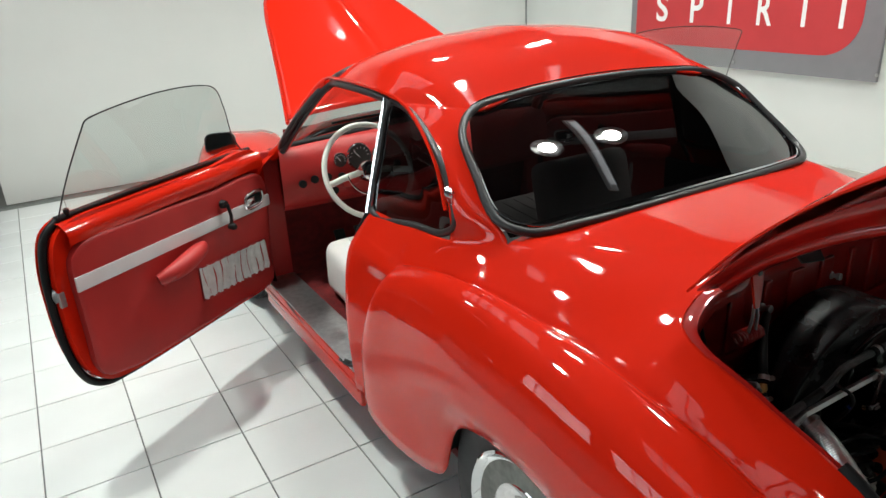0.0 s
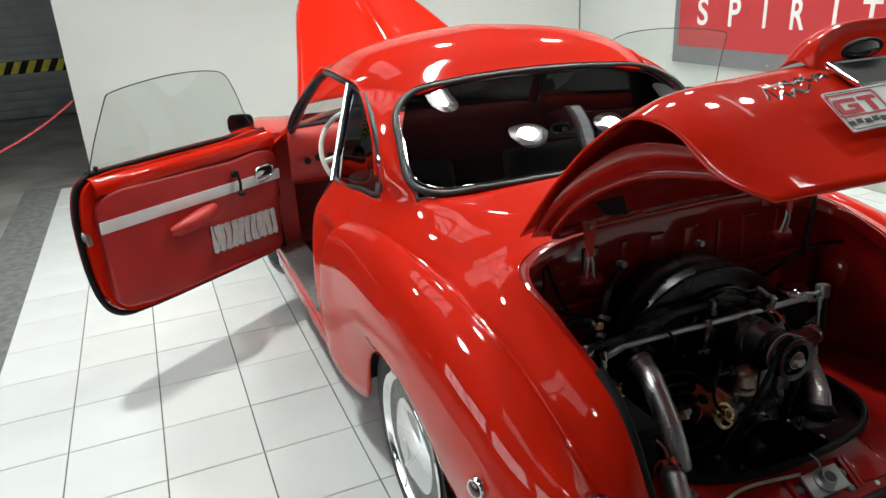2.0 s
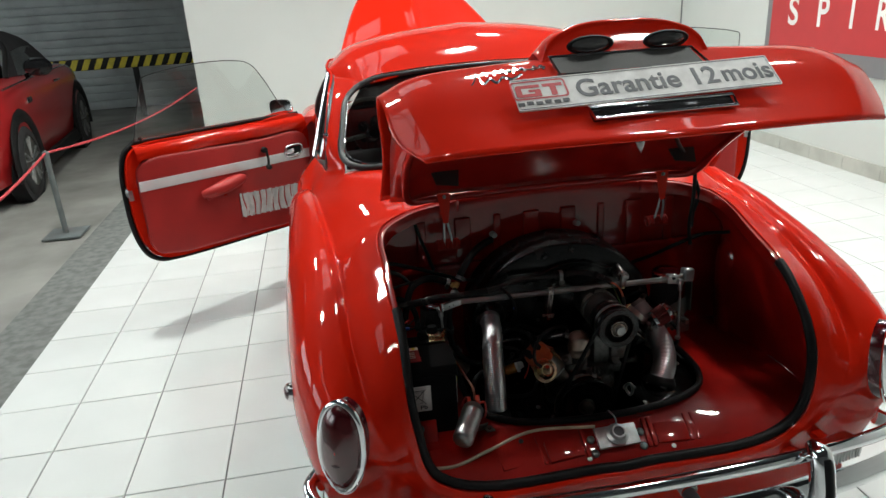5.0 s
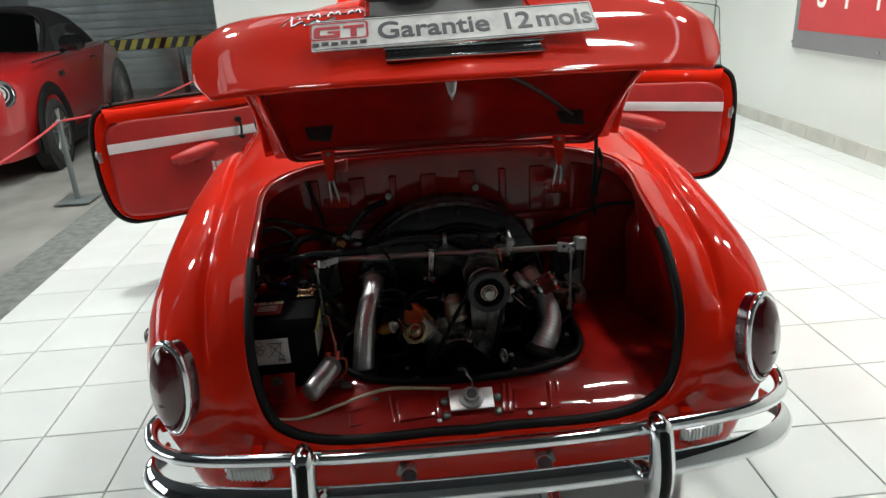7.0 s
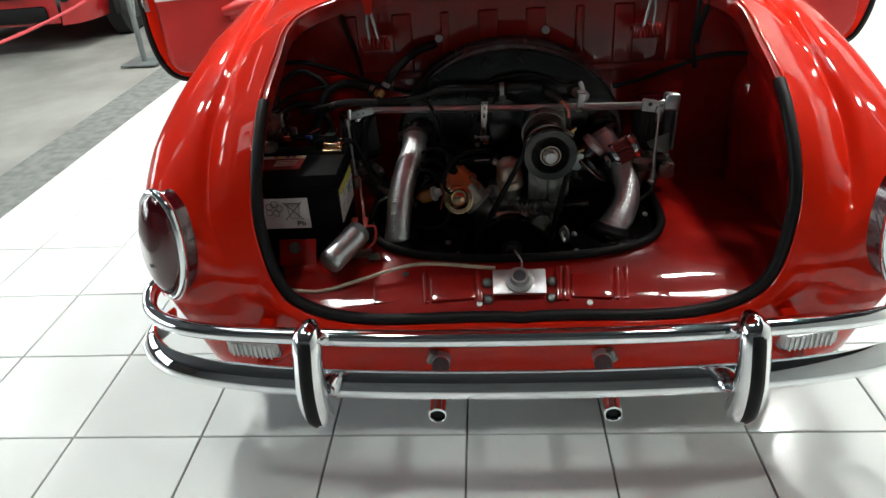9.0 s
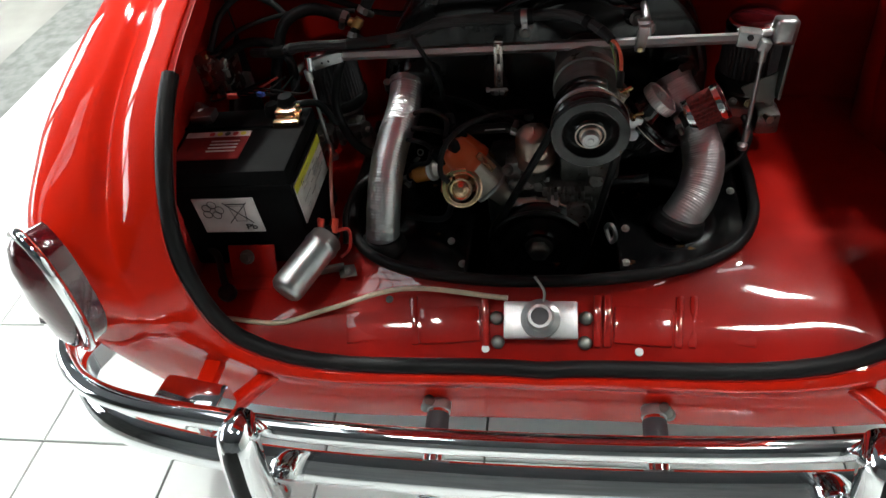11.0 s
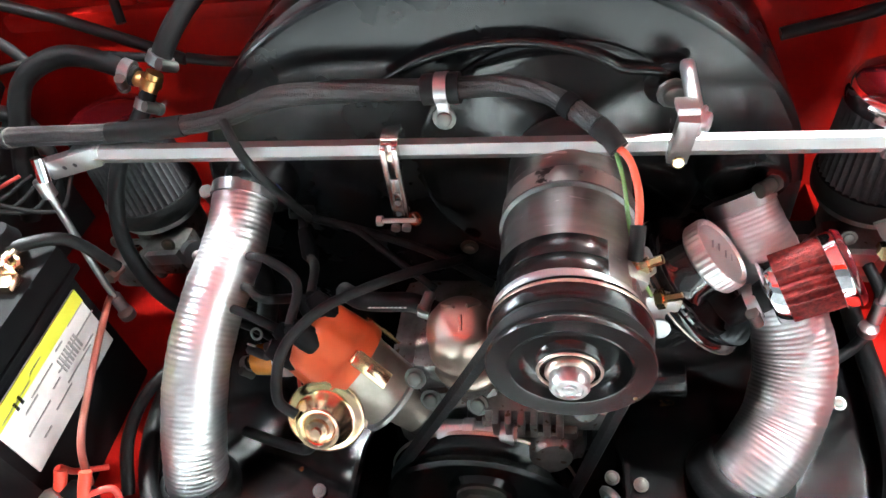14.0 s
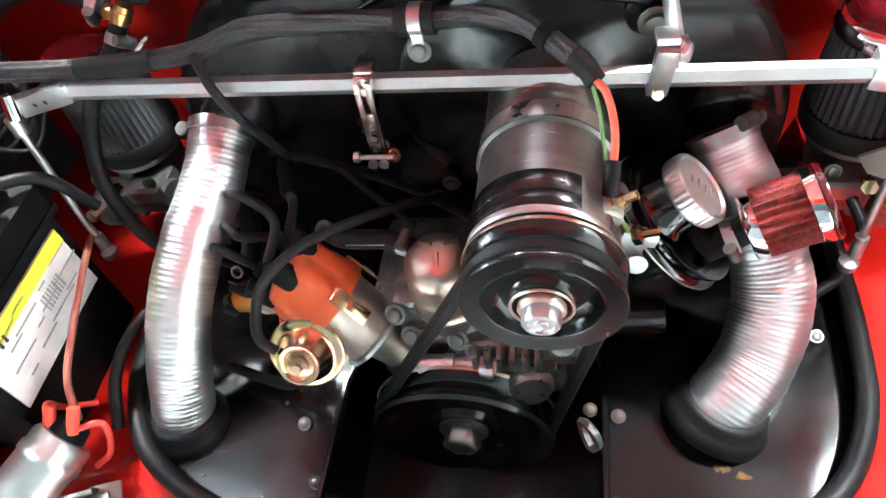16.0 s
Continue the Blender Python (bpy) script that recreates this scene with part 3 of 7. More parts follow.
haz = thing("hazard_rail", "yellow and black striped protective rail before the shutter", "barrier")
part("rail", box((2.6, 0.06, 0.16), (-3.25, 9.0, 0.79), 0.01), "blackmatt", haz)
for k in range(15):
    x = -4.5 + 0.17 * k
    part("yellow_stripe", prism([(x, 0.715), (x + 0.085, 0.715), (x + 0.165, 0.865), (x + 0.08, 0.865)], 0.003,
                                Matrix(((1, 0, 0, 0), (0, 0, -1, 8.967), (0, 1, 0, 0), (0, 0, 0, 1)))), "haz_y", haz, smooth=False)
for x in (-4.4, -3.25, -2.1):
    part("leg", box((0.08, 0.05, 0.72), (x, 9.0, 0.36), 0.005), "blackmatt", haz)

# lamps
lamp_group = "high-bay lamps of the hall"


def bay_lamp(x, y, z=4.0, power=LAMP_POWER):
    t = thing("ceiling_lamp", "round high-bay lamp with a bell reflector, some added as fill", "lamp", lamp_group, (x, y, z))
    part("reflector", lathe([(0.07, 0.30), (0.12, 0.28), (0.19, 0.12), (0.26, 0.0), (0.255, 0.0), (0.185, 0.115), (0.11, 0.26)], 28), "reflector", t)
    part("bulb", lathe([(0.0, 0.06), (0.05, 0.07), (0.08, 0.12), (0.06, 0.2), (0.03, 0.26)], 20), "lamp", t)
    part("cord", tube([(0, 0, 0.29), (0, 0, ROOF - z)], 0.01, 8), "blackmatt", t)
    l = bpy.data.lights.new("bay_light", "AREA")
    l.shape, l.size, l.energy, l.color = "DISK", 0.28, power, (0.98, 0.985, 0.94)
    l.spread = radians(142)
    ob = new("bay_light", l)
    ob.location = (x, y, z - 0.01)


for (x, y), share in zip(LAMPS, LAMP_SHARE):
    bay_lamp(x, y, power=LAMP_POWER * share)
for k, (x, y) in enumerate(TUBES):
    t = thing("tube_light", "long fluorescent tube light under the roof", "lamp", "tube lights", (x, y, 4.2))
    part("housing", box((0.16, 1.64, 0.05), (0, 0, 0.05), 0.008), "signwhite", t)
    part("diffuser", box((0.13, 1.6, 0.03), (0, 0, 0.01), 0.008), "tube", t)
    part("hanger", tube([(0, 0, 0.07), (0, 0, ROOF - 4.2)], 0.006, 6), "blackmatt", t)
    l = bpy.data.lights.new("tube_lamp", "AREA")
    l.shape, l.size, l.size_y, l.energy, l.color = "RECTANGLE", 0.12, 1.5, TUBE_POWER, (0.93, 0.96, 1.0)
    ob = new("tube_lamp", l)
    ob.location = (x, y, 4.17)


def hall_window(x, y, z, w, h, nx, nz, turn, n):
    """A tall gridded window; its panes glow with daylight."""
    m = pose(x, y, z, 90, 0, turn)
    win = structure(f"window_{n}", moved(box((w, h, 0.02)), m @ pose(0, 0, -0.02)), "daylight", "tall gridded hall window full of daylight", "window")
    for k in range(nx + 1):
        part("glazing_bar", moved(box((0.06, h, 0.05), (-w / 2 + w * k / nx, 0, 0.0)), m), "darkwall", win, smooth=False)
    for k in range(nz + 1):
        part("glazing_bar", moved(box((w, 0.06, 0.05), (0, -h / 2 + h * k / nz, 0.0)), m), "darkwall", win, smooth=False)


for n, args in enumerate(WINDOWS):
    hall_window(*args, n + 1)

for n, (x, y, w, h) in enumerate(SKYLIGHTS):
    sky_win = structure(f"window_{n + 11}", box((w, h, 0.02), (x, y, ROOF - 0.02)), "skylight", "gridded roof light full of daylight", "window")
    for k in range(4):
        part("glazing_bar", box((0.05, h, 0.05), (x - w / 2 + w * k / 3, y, ROOF - 0.05)), "darkwall", sky_win, smooth=False)
    for k in range(6):
        part("glazing_bar", box((w, 0.05, 0.05), (x, y - h / 2 + h * k / 5, ROOF - 0.05)), "darkwall", sky_win, smooth=False)

# the wall sign
sign = thing("wall_sign", "large grey wall sign with a red rounded panel and white letters", "sign", at=(WALL_X, 2.70, 0.745))
part("board", box((0.03, 2.26, 1.5), (-0.03, 0, 0.75), 0.004), "signgrey", sign)
panel = [(-0.98, 0.42), (-0.98, 1.35), (1.06, 1.35), (1.06, 0.15)] + [(-0.98 + 0.27 - 0.27 * math.sin(radians(a)), 0.15 + 0.27 - 0.27 * math.cos(radians(a))) for a in range(0, 91, 10)]
to_wall = Matrix(((0, 0, -1, -0.0455), (1, 0, 0, 0), (0, 1, 0, 0), (0, 0, 0, 1)))
part("panel", prism([(y, z) for y, z in panel[1:4]] + [(y, z) for y, z in panel[4:]], 0.004, to_wall), "signred", sign, smooth=False)
LET_Z, LET_H = 0.338, 0.232
for y, z in ((-1.13, 0.05), (0, 0.05), (1.13, 0.05)):
    part("screw", lathe([(0.012, 0), (0.012, 0.006), (0.0, 0.009)], 10, (-0.045, y, z), (-1, 0, 0)), "zinc", sign)

# rope barrier
posts = [(-2.60, 3.16), (-2.45, 0.2)]
for x, y in posts:
    t = thing("barrier_post", "slim grey barrier post on a flat square foot", "post", "rope barrier posts", (x, y, 0))
    part("foot", box((0.26, 0.26, 0.012), (0, 0, 0.006), 0.003), "post", t)
    part("pole", lathe([(0.020, 0.012), (0.020, 0.59), (0.024, 0.595), (0.024, 0.615), (0.0, 0.63)], 16), "post", t)
for a, b, sag in (((-2.60, 3.16, .61), (-1.875, 5.44, .73), .30), ((-2.45, 0.2, .61), (-2.60, 3.16, .61), .35)):
    pts = [tuple(p + (q - p) * u - (sag * u * (1 - u) if k == 2 else 0) for k, (p, q) in enumerate(zip(a, b))) for u in np.linspace(0, 1, 20)]
    solo("rope", tube(pts, 0.009, 8), "rope", "sagging red barrier rope between posts", "rope")


# ---- the red convertible behind the rope ----
def small_car():
    t = thing("convertible_car", "deep red small convertible car with a closed black soft top", "car", at=(-3.22 - .87 * math.cos(radians(6)), 4.50 - .87 * math.sin(radians(6)), 0))
    t.rotation_euler.z = radians(6)
    # nose towards -y; y from the front axle
    st = [-0.80, -0.70, -0.35, 0.0, 0.5, 1.2, 1.9, 2.5, 2.95, 3.06]
    half = [0.60, 0.74, 0.84, 0.86, 0.855, 0.85, 0.86, 0.86, 0.78, 0.66]
    top = [0.62, 0.78, 0.88, 0.93, 0.95, 0.94, 0.94, 0.93, 0.84, 0.7]
    hood = [0.66, 0.86, 0.94, 0.99, 1.01, 0.97, 0.96, 0.97, 0.90, 0.74]
    low = [(h * 0.92, y, 0.20) for h, y in zip(half, st)]
    wide = [(h, y, 0.52) for h, y in zip(half, st)]
    shoulder = [(h * 0.94, y, z) for h, y, z in zip(half, st, top)]
    mid = [(h * 0.55, y, z) for h, y, z in zip(half, st, hood)]
    centre = [(0, y, z + 0.015) for y, z in zip(st, hood)]
    s = loft([low, wide, shoulder, mid, centre], 20, 46)
    body = part("body", join(s, mirror(s)), "minired", t)
    part("nose_panel", join(loft([[(x, -0.80 - 0.03 * (1 - (x / 0.55) ** 2), z) for x in np.linspace(-0.55, 0.55, 9)] for z in (0.22, 0.45, 0.66)], 6, 17)), "minired", t)
    part("grille", moved(box((0.72, 0.04, 0.15), (0, 0, 0), 0.03), pose(0, -0.835, 0.5)), "blackmatt", t)
    part("lower_grille", moved(box((0.95, 0.04, 0.12), (0, 0, 0), 0.03), pose(0, -0.83, 0.3)), "blackmatt", t)
    # soft top and windows
    gl = [[(0.70, 0.55, 0.98), (0.72, 1.2, 0.98), (0.72, 1.9, 0.98), (0.66, 2.45, 0.98)],
          [(0.60, 0.95, 1.22), (0.63, 1.25, 1.26), (0.62, 1.75, 1.27), (0.57, 2.25, 1.17)],
          [(0.40, 1.10, 1.36), (0.42, 1.35, 1.39), (0.42, 1.75, 1.38), (0.38, 2.15, 1.28)],
          [(0.0, 1.12, 1.39), (0.0, 1.35, 1.42), (0.0, 1.75, 1.41), (0.0, 2.15, 1.31)]]
    roof = loft(gl, 16, 24)
    part("soft_top", join(roof, mirror(roof)), "softtop", t)
    for sx in (1, -1):
        pane = loft([[(0.715, 0.85, 0.985), (0.728, 1.3, 0.985), (0.726, 1.78, 0.985)], [(0.652, 1.02, 1.20), (0.664, 1.35, 1.225), (0.66, 1.70, 1.22)]], 5, 12)
        part("side_window", pane if sx > 0 else mirror(pane), "mistglass", t, "side window with its grey reflection in the colour")
    ws = loft([[(-0.68, 0.52, 0.99), (0, 0.40, 1.01), (0.68, 0.52, 0.99)], [(-0.55, 1.0, 1.32), (0, 0.96, 1.37), (0.55, 1.0, 1.32)]], 6, 16)
    part("windscreen", ws, "tint", t)
    part("windscreen_frame", tube(spline([(-0.70, 0.5, 0.985), (-0.57, 1.0, 1.32), (0, 0.96, 1.385), (0.57, 1.0, 1.32), (0.70, 0.5, 0.985)], 30), 0.025, 8), "blackmatt", t)
    part("waist_trim", tube([(0.845, -0.2, 0.955), (0.83, 0.8, 0.965), (0.83, 2.3, 0.96)], 0.009, 8), "chrome", t)
    for sx in (1, -1):
        lamp = part("headlight", lathe([(0.115, -0.04), (0.125, 0.02), (0.112, 0.048), (0.105, 0.042)], 28, (sx * 0.69, -0.64, 0.745), (sx * 0.30, -1, 0.28)), "chrome", t)
        part("lens", lathe([(0.0, 0.055), (0.02, 0.054), (0.024, 0.04), (0.05, 0.045), (0.06, 0.038), (0.075, 0.044), (0.107, 0.03)], 28, (sx * 0.69, -0.64, 0.745), (sx * 0.30, -1, 0.28)), "lens_clear", lamp)
        part("indicator", lathe([(0.045, 0), (0.045, 0.02), (0, 0.025)], 16, (sx * 0.62, -0.78, 0.42), (sx * 0.2, -1, 0)), "blackmatt", t)
        mir = part("door_mirror", moved(lathe([(0, -0.06), (0.07, -0.045), (0.085, 0.0), (0.07, 0.02), (0, 0.025)], 20), pose(sx * 0.93, 0.72, 1.06) @ Matrix.Diagonal((1.5, 1.2, 1.05, 1)) @ pose(0, 0, 0, -90, 0, 0)), "gloss", t, "glossy black mirror shell")
        part("mirror_stem", tube([(sx * 0.80, 0.74, 0.98), (sx * 0.9, 0.74, 1.02)], 0.02, 8), "black", mir)
        part("side_scuttle", box((0.015, 0.16, 0.05), (sx * 0.865, 0.42, 0.80), 0.006), "chrome", t)
        part("door_handle", tube([(sx * 0.865, 1.45, 0.86), (sx * 0.89, 1.48, 0.865), (sx * 0.89, 1.6, 0.865), (sx * 0.865, 1.63, 0.86)], 0.012, 8), "chrome", t)
        part("sill", box((0.06, 1.9, 0.12), (sx * 0.84, 1.24, 0.2), 0.02), "blackmatt", t)
        for wy in (0.0, 2.47):
            part("wheel_arch", tube([(sx * 0.862, wy + 0.40 * math.cos(a), 0.31 + 0.40 * math.sin(a)) for a in np.linspace(-0.25, math.pi + 0.25, 24)], 0.062, 8, flat=0.35), "blackmatt", t)
            part("arch_well", lathe([(0.37, -0.12), (0.37, 0.004), (0.0, 0.004)], 28, (sx * 0.855, wy, 0.31), (sx, 0, 0)), "softtop", t)
            w = part("wheel", lathe([(0.20, -0.14), (0.29, -0.14), (0.315, -0.11), (0.315, 0.0), (0.29, 0.022), (0.225, 0.028), (0.22, 0.0)], 36, (sx * 0.855, wy, 0.315), (sx, 0, 0)), "tyre", t)
            part("rim", lathe([(0.222, -0.02), (0.222, 0.022), (0.205, 0.02), (0.20, -0.03), (0.0, -0.035)], 32, (sx * 0.855, wy, 0.315), (sx, 0, 0)), "blackmatt", w)
            part("rim_edge", lathe([(0.200, 0.016), (0.213, 0.026), (0.224, 0.018)], 36, (sx * 0.855, wy, 0.315), (sx, 0, 0)), "zincdull", w)
            part("brake_caliper", box((0.03, 0.06, 0.13), (sx * 0.838, wy + 0.12, 0.30), 0.01), "redink", w, "red brake caliper")
            for k in range(5):
                for off in (-0.16, 0.16):
                    a = k * 2 * math.pi / 5 + 0.3
                    part("spoke", tube([(sx * 0.872, wy + 0.03 * math.cos(a), 0.315 + 0.03 * math.sin(a)), (sx * 0.876, wy + 0.208 * math.cos(a + off), 0.315 + 0.208 * math.sin(a + off))], 0.013, 6), "zinc", w)
    return t


small_car()


# ---- the red coupe ----
# x across (0 on the centre line), y ahead from the rear axle, z up
car = thing("coupe_car", "bright red vintage coupe with doors, bonnet and engine lid open", "car", at=CAR)


def both(name, vf, material, parent=None, label="", **k):
    """The same part on either side of the car."""
    return [part(name, vf, material, parent or car, label, **k), part(name, mirror(vf), material, parent or car, label, **k)]


# body lines of the rear quarter, from the door's edge round the tail to the centre of the rear panel
EDGE = [(.69, .86, .915), (.682, .72, .915), (.672, .61, .918), (.66, .45, .93), (.602, .27, .957), (.47, .04, .964), (.30, -.160, .960),
        (.44, -.172, .936), (.522, -.212, .908), (.537, -.40, .852), (.534, -.63, .758), (.532, -.745, .60), (.482, -.768, .43), (0, -.784, .382)]
SLOPE = [(.72, .86, .885), (.715, .68, .88), (.705, .60, .88), (.692, .46, .888), (.655, .26, .912), (.59, .03, .925), (.53, -.14, .912),
        (.560, -.19, .897), (.592, -.24, .878), (.592, -.41, .830), (.584, -.635, .743), (.560, -.758, .592), (.488, -.777, .413), (0, -.787, .376)]
VALLEY = [(.752, .86, .85), (.748, .605, .835), (.735, .575, .835), (.722, .46, .855), (.703, .25, .872), (.684, .02, .860), (.671, -.14, .846),
        (.668, -.20, .838), (.664, -.25, .829), (.654, -.41, .794), (.645, -.615, .710), (.605, -.770, .580), (.496, -.774, .400), (0, -.782, .362)]
FLANK = [(.775, .86, .82), (.763, .605, .818), (.754, .575, .832), (.740, .45, .866), (.724, .24, .886), (.706, .02, .876), (.694, -.14, .862),
        (.690, -.20, .854), (.687, -.25, .845), (.678, -.41, .810), (.670, -.62, .734), (.634, -.775, .602), (.502, -.768, .382), (0, -.772, .345)]
CREST = [(.792, .86, .775), (.770, .632, .765), (.796, .60, .795), (.780, .45, .848), (.776, .24, .860), (.775, .02, .846), (.776, -.14, .830),
        (.775, -.20, .819), (.773, -.26, .810), (.765, -.42, .782), (.745, -.62, .730), (.69, -.778, .655), (.512, -.762, .360), (0, -.763, .330)]
WIDE = [(.815, .86, .56), (.802, .726, .57), (.830, .70, .59), (.826, .50, .62), (.826, .24, .64), (.826, .02, .65), (.825, -.15, .65),
        (.824, -.22, .65), (.822, -.29, .648), (.813, -.46, .637), (.795, -.63, .615), (.743, -.770, .545), (.522, -.760, .325), (0, -.760, .300)]
FOOT = [(.808, .86, .31), (.795, .808, .30), (.812, .785, .295), (.79, .345, .295), (.795, .215, .53), (.798, 0, .578), (.798, -.15, .56),
        (.797, -.25, .52), (.796, -.32, .48), (.79, -.40, .44), (.765, -.56, .33), (.69, -.725, .27), (.512, -.735, .215), (0, -.738, .205)]
NV, STEP = 131, 8
PILLAR, DECK, MOUTH = 30, 40, 60
PIL_O = [(.664, .44, .92), (.654, .452, 1.01), (.634, .525, 1.11), (.612, .66, 1.19), (.595, .80, 1.237)]
PIL_M = [(.648, .355, .935), (.640, .385, 1.01), (.620, .475, 1.10), (.588, .595, 1.182), (.54, .69, 1.237)]
PIL_I = [(.604, .265, .95), (.597, .345, 1.015), (.577, .445, 1.10), (.54, .548, 1.184), (.47, .60, 1.227)]
CREASE = [tuple(.72 * a + .28 * b for a, b in zip(p, q)) for p, q in zip(VALLEY, SLOPE)]
lines = [along(r, NV) for r in (FOOT, WIDE, CREST, FLANK, VALLEY, CREASE, SLOPE, EDGE)]
edge = lines[-1]


def above(j):
    """What the shell's section j goes on to over the body line: the pillar, the deck, or a short lead."""
    e, d = edge[j], edge[j] - lines[-2][j]
    if PILLAR <= j <= DECK:
        c = (j - PILLAR) / (DECK - PILLAR)
        o, m, i = (np.array(p, float)[1:] for p in (PIL_O, PIL_M, PIL_I))
        return list(o * (1 - c) * (1 - 2 * c) + m * 4 * c * (1 - c) + i * c * (2 * c - 1))
    f = min(1.0, max(0.0, (j - DECK) / (MOUTH - DECK)))
    zc, dy = .992 - .018 * f, -.067 * (1 - f) ** 1.5 + .010 * f
    lead = [e + d * k * .4 for k in (1, 2, 3, 4)]
    deck = [np.array((e[0] * u, e[1] + dy * (1 - u * u), e[2] + (zc - e[2]) * (1 - u * u))) for u in (.75, .5, .25, 0)]
    w = 1.0 if DECK < j <= MOUTH else max(0.0, 1 - (j - MOUTH) / 8) if j > MOUTH else 0.0
    return [q * w + p * (1 - w) for p, q in zip(lead, deck)]


NQ, NA = 7 * STEP + 1, 11 * STEP + 1
sections = np.array([along([r[j] for r in lines] + above(j), NA) for j in range(NV)])
deck_col = along([lines[-2][DECK], edge[DECK]] + [np.array((edge[DECK][0] * u, edge[DECK][1] - .067 * (1 - u * u), edge[DECK][2] + (.992 - edge[DECK][2]) * (1 - u * u))) for u in (.75, .5, .25, 0)], 5 * STEP + 1)[STEP:]


def patch(p):
    return p.reshape(-1, 3), grid_faces(len(p), p.shape[1])


pillar_patch = patch(sections[PILLAR:DECK + 1, NQ - 1:])
deck_patch = patch(np.concatenate([deck_col[None], sections[DECK + 1:MOUTH + 1, NQ - 1:]]))
half_shell = join(patch(sections[:, :NQ]), pillar_patch, deck_patch)
part("rear_body", join(half_shell, mirror(half_shell)), "paint", car, "red rear wings, deck and pillars in one pressing", solid=0.004, sharp=75)
deck_half = sections[MOUTH, NQ - 1:]
deck_back = np.vstack([deck_half * (-1, 1, 1), deck_half[::-1][1:]])

# roof and rear pillars
R_C = [(0, 1.56, 1.30), (0, 1.3, 1.382), (0, .95, 1.398), (0, .75, 1.342), (0, .62, 1.259)]
R_M = [(.30, 1.54, 1.285), (.32, 1.3, 1.354), (.33, .95, 1.370), (.32, .76, 1.328), (.28, .62, 1.253)]
R_S = [(.46, 1.51, 1.255), (.50, 1.3, 1.308), (.525, .95, 1.323), (.515, .78, 1.291), (.47, .60, 1.227)]
R_E = [(.545, 1.48, 1.225), (.578, 1.3, 1.253), (.605, .98, 1.262), (.606, .88, 1.257), (.595, .80, 1.237)]
roof_half = loft([R_E, R_S, R_M, R_C], 25, 33)
part("roof", join(roof_half, mirror(roof_half)), "paint", car, solid=0.006)
lining = (np.array(roof_half[0]) * (.985, 1, 1) - (0, 0, .018), roof_half[1])
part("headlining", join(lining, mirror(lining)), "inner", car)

# rear window
W_B = [(-.592, .275, .972), (-.4, .225, .99), (0, .203, .997), (.4, .225, .99), (.592, .275, .972)]
W_M = [(-.577, .435, 1.105), (-.4, .425, 1.135), (0, .42, 1.15), (.4, .425, 1.135), (.577, .435, 1.105)]
W_T = [(-.50, .585, 1.213), (-.35, .61, 1.239), (0, .618, 1.253), (.35, .61, 1.239), (.50, .585, 1.213)]
part("rear_window", loft([W_B, W_M, W_T], 11, 25), "tint", car, "smoked curved rear window").visible_shadow = False
seal = spline([(0, .195, .995), (-.40, .215, .988), (-.55, .25, .985), (-.600, .315, 1.01), (-.585, .43, 1.10), (-.555, .535, 1.185), (-.48, .60, 1.229), (-.30, .622, 1.249),
               (0, .63, 1.259), (.30, .622, 1.249), (.48, .60, 1.229), (.555, .535, 1.185), (.585, .43, 1.10), (.600, .315, 1.01), (.55, .25, .985), (.40, .215, .988)], 120, True)
part("rear_window_seal", tube(seal, .0115, 10, True), "seal", car, "grey-black rubber window seal")
inner_seal = np.array([p * (.975, 1, 1) + (0, .012, .012) for p in seal])
part("rear_window_bead", tube(inner_seal, .0035, 6, True), "chrome", car, "thin bright bead")

# quarter windows
q_loop = [(.694, .855, .915), (.668, .62, .925), (.657, .49, .938), (.652, .432, .982), (.634, .505, 1.10), (.610, .64, 1.185), (.592, .80, 1.232), (.600, .865, 1.232), (.65, .86, 1.08)]
q_seal = spline(q_loop, 70, True)
both("quarter_window_seal", tube(q_seal, .011, 8, True), "seal")
qc = np.mean(q_loop, axis=0)
both("quarter_window", (np.vstack([q_seal, qc]), [(i, (i + 1) % 70, 70) for i in range(70)]), "tint", label="smoked side window")
both("window_post", tube([(.700, .865, .905), (.655, .872, 1.06), (.600, .878, 1.245)], .012, 8, flat=1.4), "chrome", label="chrome window post")
both("window_latch", join(lathe([(0.014, 0), (0.014, .012), (0, .014)], 12, (.645, .46, 1.06), (1, -.3, .2)), box((.012, .03, .03), (.65, .455, 1.045), .003)), "chrome")

# windscreen, its pillars and seal
A_PIL = [(.695, 1.84, .90), (.672, 1.785, .935), (.615, 1.64, 1.09), (.565, 1.52, 1.20), (.548, 1.475, 1.228)]
both("windscreen_pillar", tube(spline(A_PIL, 24), .026, 10, flat=.8), "paint")
both("pillar_seal", tube(spline([tuple(np.array(p) + (.004, -.03, -.004)) for p in A_PIL[1:]] + [(.58, 1.30, 1.243), (.606, .98, 1.25), (.60, .87, 1.24)], 40), .012, 8), "seal")
both("drip_rail", tube(spline([(.70, 1.82, .90), (.625, 1.66, 1.085), (.562, 1.49, 1.232), (.586, 1.3, 1.262), (.611, .98, 1.27), (.612, .88, 1.266), (.60, .79, 1.245), (.617, .665, 1.20), (.640, .535, 1.11), (.660, .465, 1.01)], 70), .006, 6), "paint")
part("windscreen", loft([[(-.67, 1.79, .93), (-.4, 1.93, .95), (0, 1.985, .955), (.4, 1.93, .95), (.67, 1.79, .93)],
                         [(-.545, 1.49, 1.225), (-.3, 1.55, 1.28), (0, 1.57, 1.295), (.3, 1.55, 1.28), (.545, 1.49, 1.225)]], 9, 25), "wind", car).visible_shadow = False
